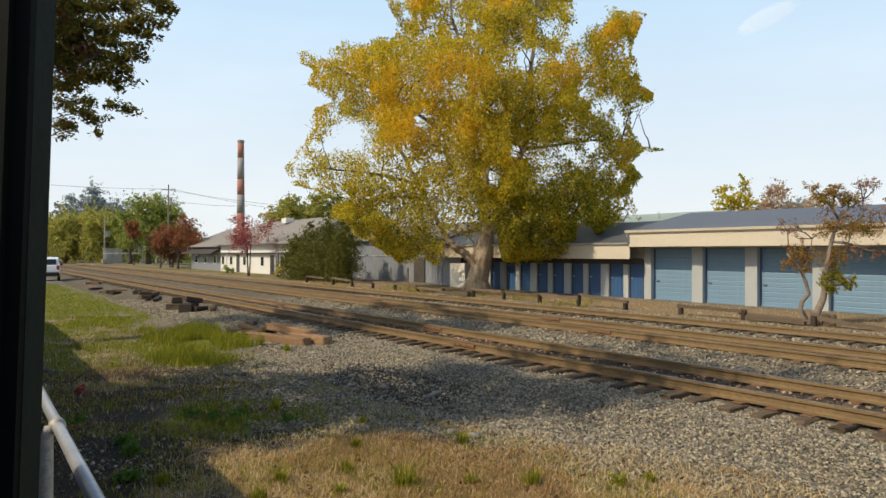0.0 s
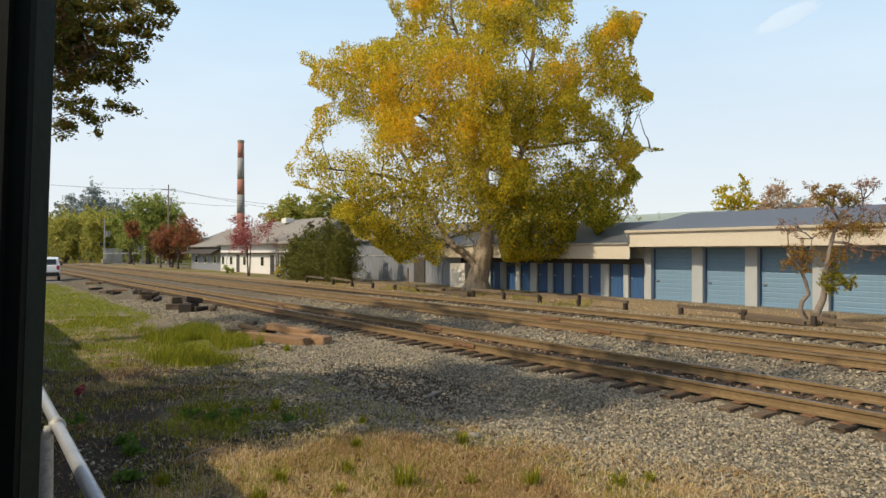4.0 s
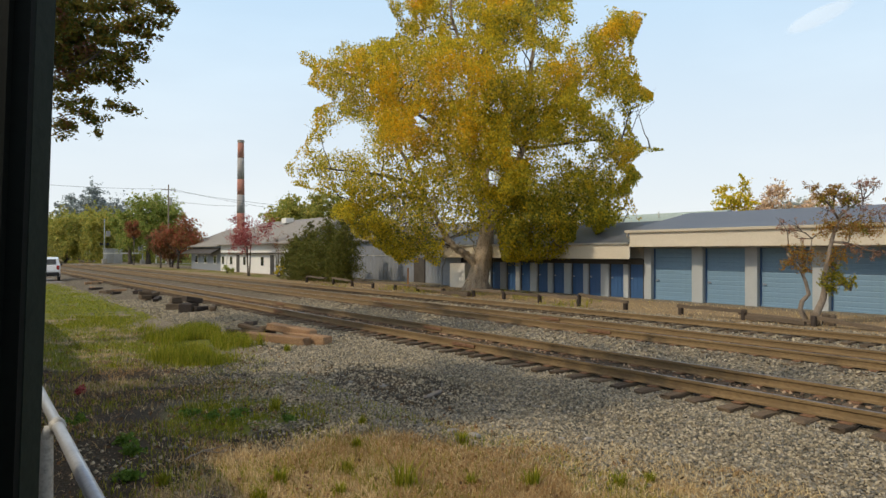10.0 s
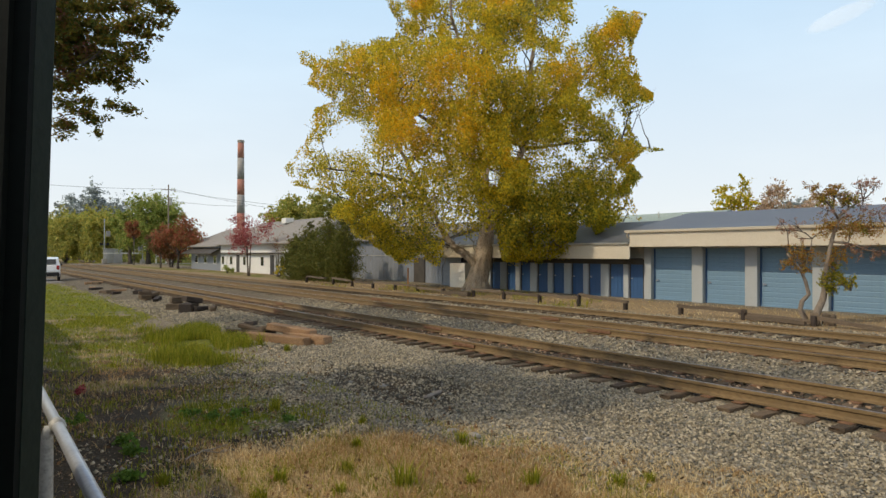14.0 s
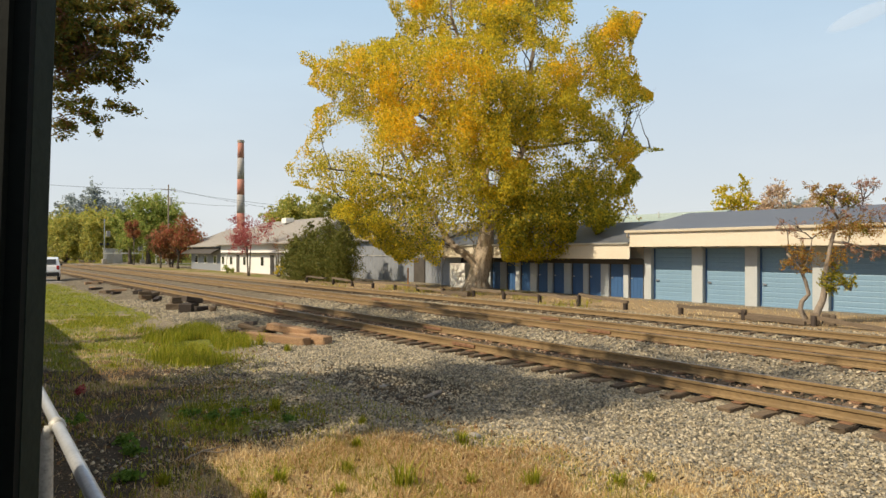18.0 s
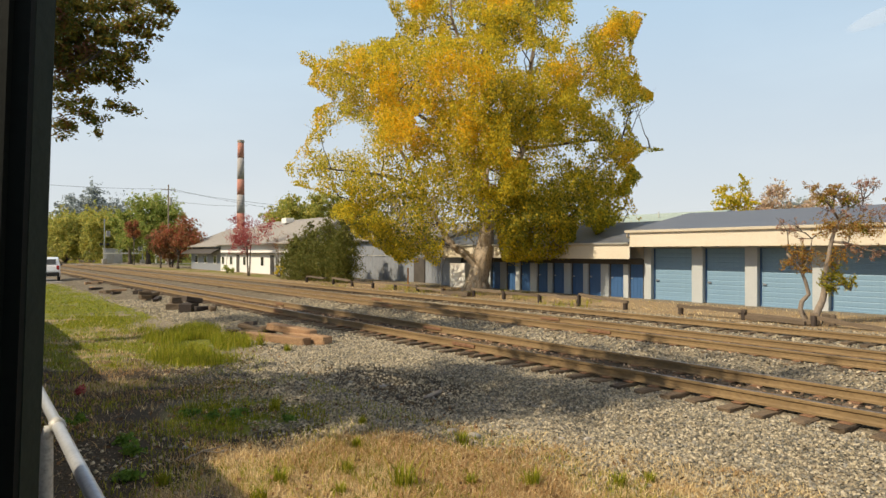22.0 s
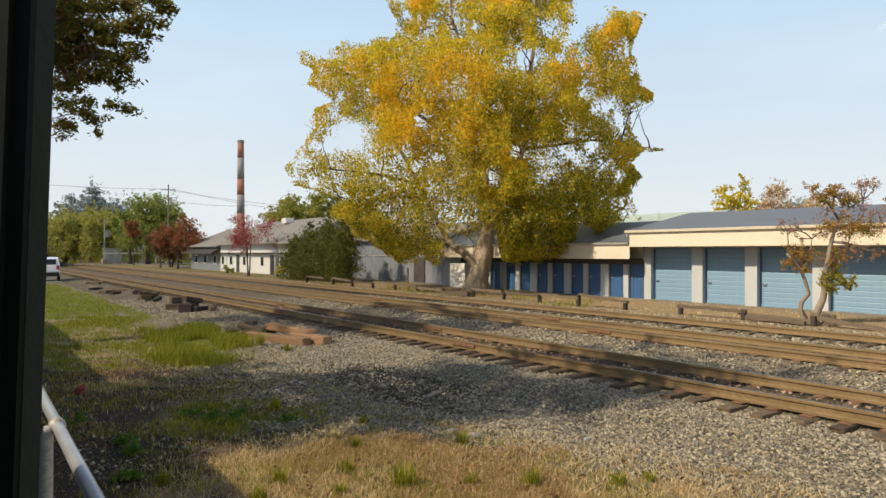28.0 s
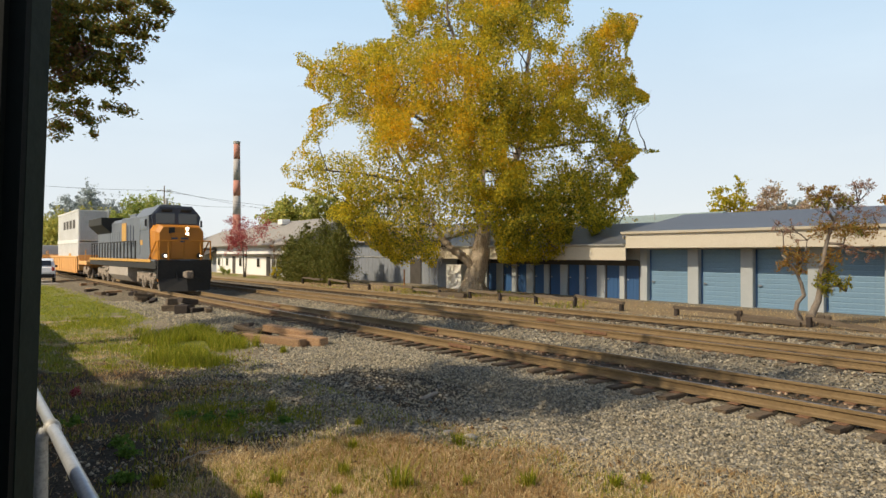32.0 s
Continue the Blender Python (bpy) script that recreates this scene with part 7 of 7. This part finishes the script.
stones("ballast", pick(62000, 10.4, 22.0, 1.0, 34.0, lambda x, y: gravel_share(x, y) * off_rails(x, y) * (1 - IN_TRACK(x))), 0.036, M["ballast"], 3, "crushed grey stone ballast between the tracks")
stones("grit", pick(16000, 0.6, 7.0, 4.0, 18.0, lambda x, y: zones(x, y)[2] * 0.7), 0.013, M["ballast_rust"], 4, "loose grit on bare dirt")


stones("pebbles", pick(420, 1.2, 3.6, 6.5, 11.0, lambda x, y: zones(x, y)[2]), 0.032, M["ballast"], 6, "loose grey stones on dark bare dirt")
stones("pebbles", pick(420, 4.5, 8.4, 7.8, 15.0, lambda x, y: 0.8 + 0 * x), 0.05, M["ballast"], 7, "larger loose stones in the gravel hollow")


def blades(name, pts, h, w, mat, seed, label, lean=0.5, cat="grass"):
    r = np.random.RandomState(seed)
    n = len(pts)
    a = r.uniform(0, 6.283, n)
    hh = h * r.uniform(0.45, 1.4, n)
    side = np.stack([np.cos(a), np.sin(a), np.zeros(n)], -1)
    fwd = np.stack([-np.sin(a), np.cos(a), np.zeros(n)], -1) * (r.normal(size=n) * lean)[:, None]
    ww = (w * r.uniform(0.6, 1.4, n))[:, None]
    p0 = pts - np.array([0, 0, 0.02])
    mid = p0 + fwd * (hh * 0.35)[:, None] + np.array([0, 0, 1.0]) * (hh * 0.6)[:, None]
    tip = p0 + fwd * hh[:, None] + np.array([0, 0, 1.0]) * (hh * 0.95)[:, None]
    v = np.stack([p0 - side * ww, p0 + side * ww, mid + side * ww * 0.7, mid - side * ww * 0.7, tip, tip + side * 0.001], 1).reshape(-1, 3)
    k = np.arange(n)[:, None] * 6
    f = np.concatenate([k + np.array([0, 1, 2, 3]), k + np.array([3, 2, 5, 4])], 1).reshape(-1, 4)
    return solid(name, fast_mesh(name, v, f, mat, per=2), None, label, cat, kind="stuff")


def clumped(p, s, seed, cut):
    return p[lumps(p[:, 0], p[:, 1], s, seed) > cut]


def on_mound(x, y):
    return zones(x, y)[0] * np.maximum(step(1.15, 0.9, np.hypot((x - 6.1) / 1.5, (y - 20.8) / 3.9)), step(1.15, 0.9, np.hypot((x - 4.7) / 1.0, (y - 16.8) / 1.8)))


blades("grass", pick(26000, 0.8, 6.0, 15.0, 30.0, lambda x, y: zones(x, y)[0] * (1 - on_mound(x, y))), 0.10, 0.007, M["grass_green"], 8, "patchy low green grass among straw")
blades("grass", clumped(pick(52000, 2.5, 8.0, 14.5, 25.5, on_mound), 2.2, 61, -0.3), 0.26, 0.007, M["grass_green"], 1, "tall green grass on a low mound")
blades("grass", pick(30000, 0.2, 7.5, 26.0, 62.0, lambda x, y: zones(x, y)[0]), 0.09, 0.012, M["grass_green"], 2, "short green lawn")
blades("grass", clumped(pick(70000, 0.8, 6.0, 3.5, 17.0, lambda x, y: np.clip(zones(x, y)[0] + 0.2, 0, 1)), 3.0, 5, -0.2), 0.10, 0.006, M["grass_green"], 3, "thin green grass on bare dirt")
blades("dead_grass", clumped(pick(80000, 1.6, 7.6, 3.5, 11.0, lambda x, y: zones(x, y)[1]), 1.9, 31, -0.05), 0.085, 0.006, M["grass_brown"], 9, "rusty brown patches of dead grass", 1.3)
blades("grass", clumped(pick(46000, 1.4, 7.2, 3.5, 10.5, lambda x, y: 0.6 * zones(x, y)[1]), 2.1, 33, 0.2), 0.085, 0.005, M["grass_green"], 10, "green blades among the straw", 0.9)
blades("dry_grass", pick(95000, 1.6, 7.6, 3.5, 11.0, lambda x, y: zones(x, y)[1]), 0.075, 0.005, M["grass_dry"], 4, "flattened dry straw-coloured grass", 1.3)
blades("dry_grass", pick(60000, 0.6, 7.0, 8.0, 28.0, lambda x, y: np.clip(zones(x, y)[1] + 0.05 * (x < 5.0), 0, 1)), 0.09, 0.006, M["grass_dry"], 5, "dry straw among the green grass", 1.0)
blades("dead_grass", clumped(pick(26000, 0.8, 5.0, 8.5, 19.0, lambda x, y: 0.5 * zones(x, y)[2]), 1.7, 37, 0.1), 0.07, 0.007, M["grass_brown"], 12, "brown dead growth on dark dirt", 1.3)
blades("dry_grass", pick(20000, 20.5, 27.4, 8.0, 52.0, lambda x, y: zones(x, y)[1] * 0.8), 0.075, 0.012, M["grass_dry"], 6, "dry grass along the timber barrier", 0.7)
blades("grass", clumped(pick(7000, 20.8, 27.0, 20.0, 45.0, lambda x, y: 0.6 + 0 * x), 1.2, 8, 0.25), 0.2, 0.012, M["grass_green"], 7, "green weeds along the timber barrier", 0.5)


def tuft(at, h, n, seed, mt="grass_green", label="green grass tuft in dry straw"):
    r = np.random.RandomState(seed)
    p = np.zeros((n, 3))
    p[:, :2] = r.normal(size=(n, 2)) * h * 0.22
    ob = blades("blade_mass", p, h, 0.006, M[mt], seed, "", 0.55)
    del ob["category"]
    ob.parent = thing("grass_tuft", (at[0], at[1], float(height(at[0], at[1]))), label, "grass tuft", "grass tufts")


for k, (x, y, h) in enumerate([(4.05, 6.35, 0.28), (5.2, 5.55, 0.2), (6.0, 5.0, 0.16), (3.0, 7.3, 0.16), (4.35, 8.0, 0.15), (5.5, 7.2, 0.16), (2.6, 6.9, 0.16), (3.8, 7.2, 0.14), (4.3, 10.7, 0.22), (1.9, 8.0, 0.16), (3.4, 6.6, 0.13), (6.4, 4.9, 0.12), (2.2, 6.6, 0.13), (4.7, 6.0, 0.12), (6.9, 18.2, 0.35), (7.1, 16.8, 0.2), (5.0, 9.0, 0.13)]):
    tuft((x, y), h, 130, 200 + k)
rg = random.Random(15)


def weed(at, r, n, seed, mt, label):
    bl = [(rg.uniform(-r, r) * 0.6, rg.uniform(-r, r) * 0.6, r * 0.35, r * 0.55) for _ in range(4)]
    t = thing("weed", (at[0], at[1], float(height(at[0], at[1]))), label, "weed", "weeds")
    part("leaf_mass", leaf_cloud("leaf_mass", bl, n, 0.05, M[mt], seed, 0.0, (1, 1, 0.6)), None, t)["kind"] = "stuff"


for k, (x, y, r) in enumerate([(1.75, 9.4, 0.20), (1.9, 9.9, 0.16), (1.5, 11.5, 0.16), (3.3, 10.8, 0.16), (3.7, 10.6, 0.18), (3.1, 11.3, 0.14), (4.2, 9.9, 0.1), (1.6, 8.4, 0.14)]):
    weed((x, y), r, 260, 400 + k, "weed", "bright green leafy weed on dark dirt")
weed((1.9, 14.2), 0.2, 160, 420, "leaf_red", "small dark red weed on dirt")
q = random.Random(5)
lf = np.array([(q.uniform(0.6, 7), q.uniform(4, 24), 0, 0.01) for _ in range(500)])
lf[:, 2] = height(lf[:, 0], lf[:, 1]) + 0.035
solid("fallen_leaves", leaf_cloud("fallen_leaves", lf, 2600, 0.05, M["leaf_litter"], 77, 0, (1, 1, 0.05)), None, "scattered brown fallen leaves", "leaves", kind="stuff")

# ---- drifting clouds: veils that pass before the sun, and a wisp in the view ----


def cloud_material(name, most, scale):
    m, n, l, b = shader(name)
    tc = n.new("ShaderNodeTexCoord")
    gr = n.new("ShaderNodeTexGradient")
    gr.gradient_type = "SPHERICAL"
    mp = n.new("ShaderNodeMapping")
    mp.inputs["Location"].default_value, mp.inputs["Scale"].default_value = (-1, -1, 0), (2, 2, 0)
    l.new(tc.outputs["Generated"], mp.inputs["Vector"])
    l.new(mp.outputs[0], gr.inputs["Vector"])
    _, raw = noise_fac(n, l, tc.outputs["Generated"], scale, 6)
    ad = n.new("ShaderNodeMath")
    ad.operation = "MULTIPLY_ADD"
    l.new(raw, ad.inputs[0])
    ad.inputs[1].default_value = 0.10
    l.new(gr.outputs["Fac"], ad.inputs[2])
    mr = n.new("ShaderNodeMapRange")
    mr.interpolation_type = "SMOOTHSTEP"
    mr.inputs["From Min"].default_value, mr.inputs["From Max"].default_value = 0.10, 0.40
    mr.inputs["To Max"].default_value = most
    l.new(ad.outputs[0], mr.inputs["Value"])
    b.inputs["Base Color"].default_value, b.inputs["Roughness"].default_value = (0.9, 0.9, 0.9, 1), 1.0
    b.inputs["Specular IOR Level"].default_value = 0.0
    thin, spread, ms = n.new("ShaderNodeBsdfTransparent"), n.new("ShaderNodeBsdfTranslucent"), n.new("ShaderNodeMixShader")
    spread.inputs["Color"].default_value = (0.95, 0.96, 0.98, 1)
    soft_ = n.new("ShaderNodeMixShader")
    soft_.inputs[0].default_value = 0.8
    l.new(b.outputs[0], soft_.inputs[1])
    l.new(spread.outputs[0], soft_.inputs[2])
    l.new(mr.outputs[0], ms.inputs[0])
    l.new(thin.outputs[0], ms.inputs[1])
    l.new(soft_.outputs[0], ms.inputs[2])
    l.new(ms.outputs[0], n["Material Output"].inputs["Surface"])
    return m


def cloud(length, width, mat, label):
    n = 24
    g = Geo()
    vs, fs = [(0, 0, 0)], []
    for k in (1, 2, 3):
        for i in range(n):
            a = 2 * math.pi * i / n
            vs.append((length / 2 * k / 3 * math.cos(a), width / 2 * k / 3 * math.sin(a), -width * 0.002 * k * k))
    fs += [(0, 1 + i, 1 + (i + 1) % n) for i in range(n)]
    for k in (0, 1):
        fs += [(1 + k * n + i, 1 + (k + 1) * n + i, 1 + (k + 1) * n + (i + 1) % n, 1 + k * n + (i + 1) % n) for i in range(n)]
    return solid("cloud", g.add(vs, fs), mat, label, "cloud", "drifting clouds", smooth=True)


veil, veil_thin = cloud_material("cloud_veil", 0.68, 3.0), cloud_material("thin_cloud_veil", 0.46, 3.0)
DRIFT, WIND = -35.75, 60.0
wind = Vector((0.8115, -0.5842, 0)) * WIND
over = Vector((12, 16, 0)) + SUN_DIR * (420 / SUN_DIR.z)      # the point of the cloud layer that stands before the sun
CLOUDS = []
for first, last, stuff_ in ((-6.0, 9.8, veil_thin), (8.1, 16.6, veil), (27.1, 32.34, veil_thin)):
    mid = (first + last) / 2
    c = cloud((last - first) * WIND, 1300, stuff_, "thin grey-white cloud drifting before the sun")
    a, b = over - wind * mid, over + wind * (32 - mid)
    CLOUDS.append((c, pose(*a, 0, 0, DRIFT), pose(*b, 0, 0, DRIFT)))
wisp = cloud(120, 330, cloud_material("white_cloud_wisp", 0.16, 6.0), "small white wisp of cloud in the blue")
CLOUDS.append((wisp, pose(1838, 1015, 657, 0, 0, DRIFT), pose(2218, 741, 665, 0, 0, DRIFT)))

# ---- what moves ----
SPEED = 21.3


TIMES = [float(k) for k in range(32)] + [31.0 + k / 10 for k in range(1, 11)]     # even pace, row after row


def motions():
    train = [(loco, 40.0, 0.38), (well, 64.9, 0.38), (boxes[0], 70.3, 0.93), (boxes[1], 70.2, 3.68), (follow, 93.3, 0.38), (follow_box, 103.3, 0.93)]
    for ob, y, z in train:
        walk(ob, [(t, pose(TX, y + SPEED * (32.0 - t), z)) for t in TIMES])
    for w, r in WHEELS:
        x, y, z = w.location
        turns = [(k / FPS, math.degrees(SPEED / r) * (k / FPS - 32.0)) for k in range(int(28.0 * FPS), int(32.0 * FPS) + 1)]
        walk(w, [(0.0, pose(x, y, z, turns[0][1]))] + [(t, pose(x, y, z, a)) for t, a in turns])
    for c, a, b in CLOUDS:
        p, q = a.translation, b.translation
        walk(c, [(t, pose(*p.lerp(q, t / 32.0), 0, 0, DRIFT)) for t in TIMES])


motions()
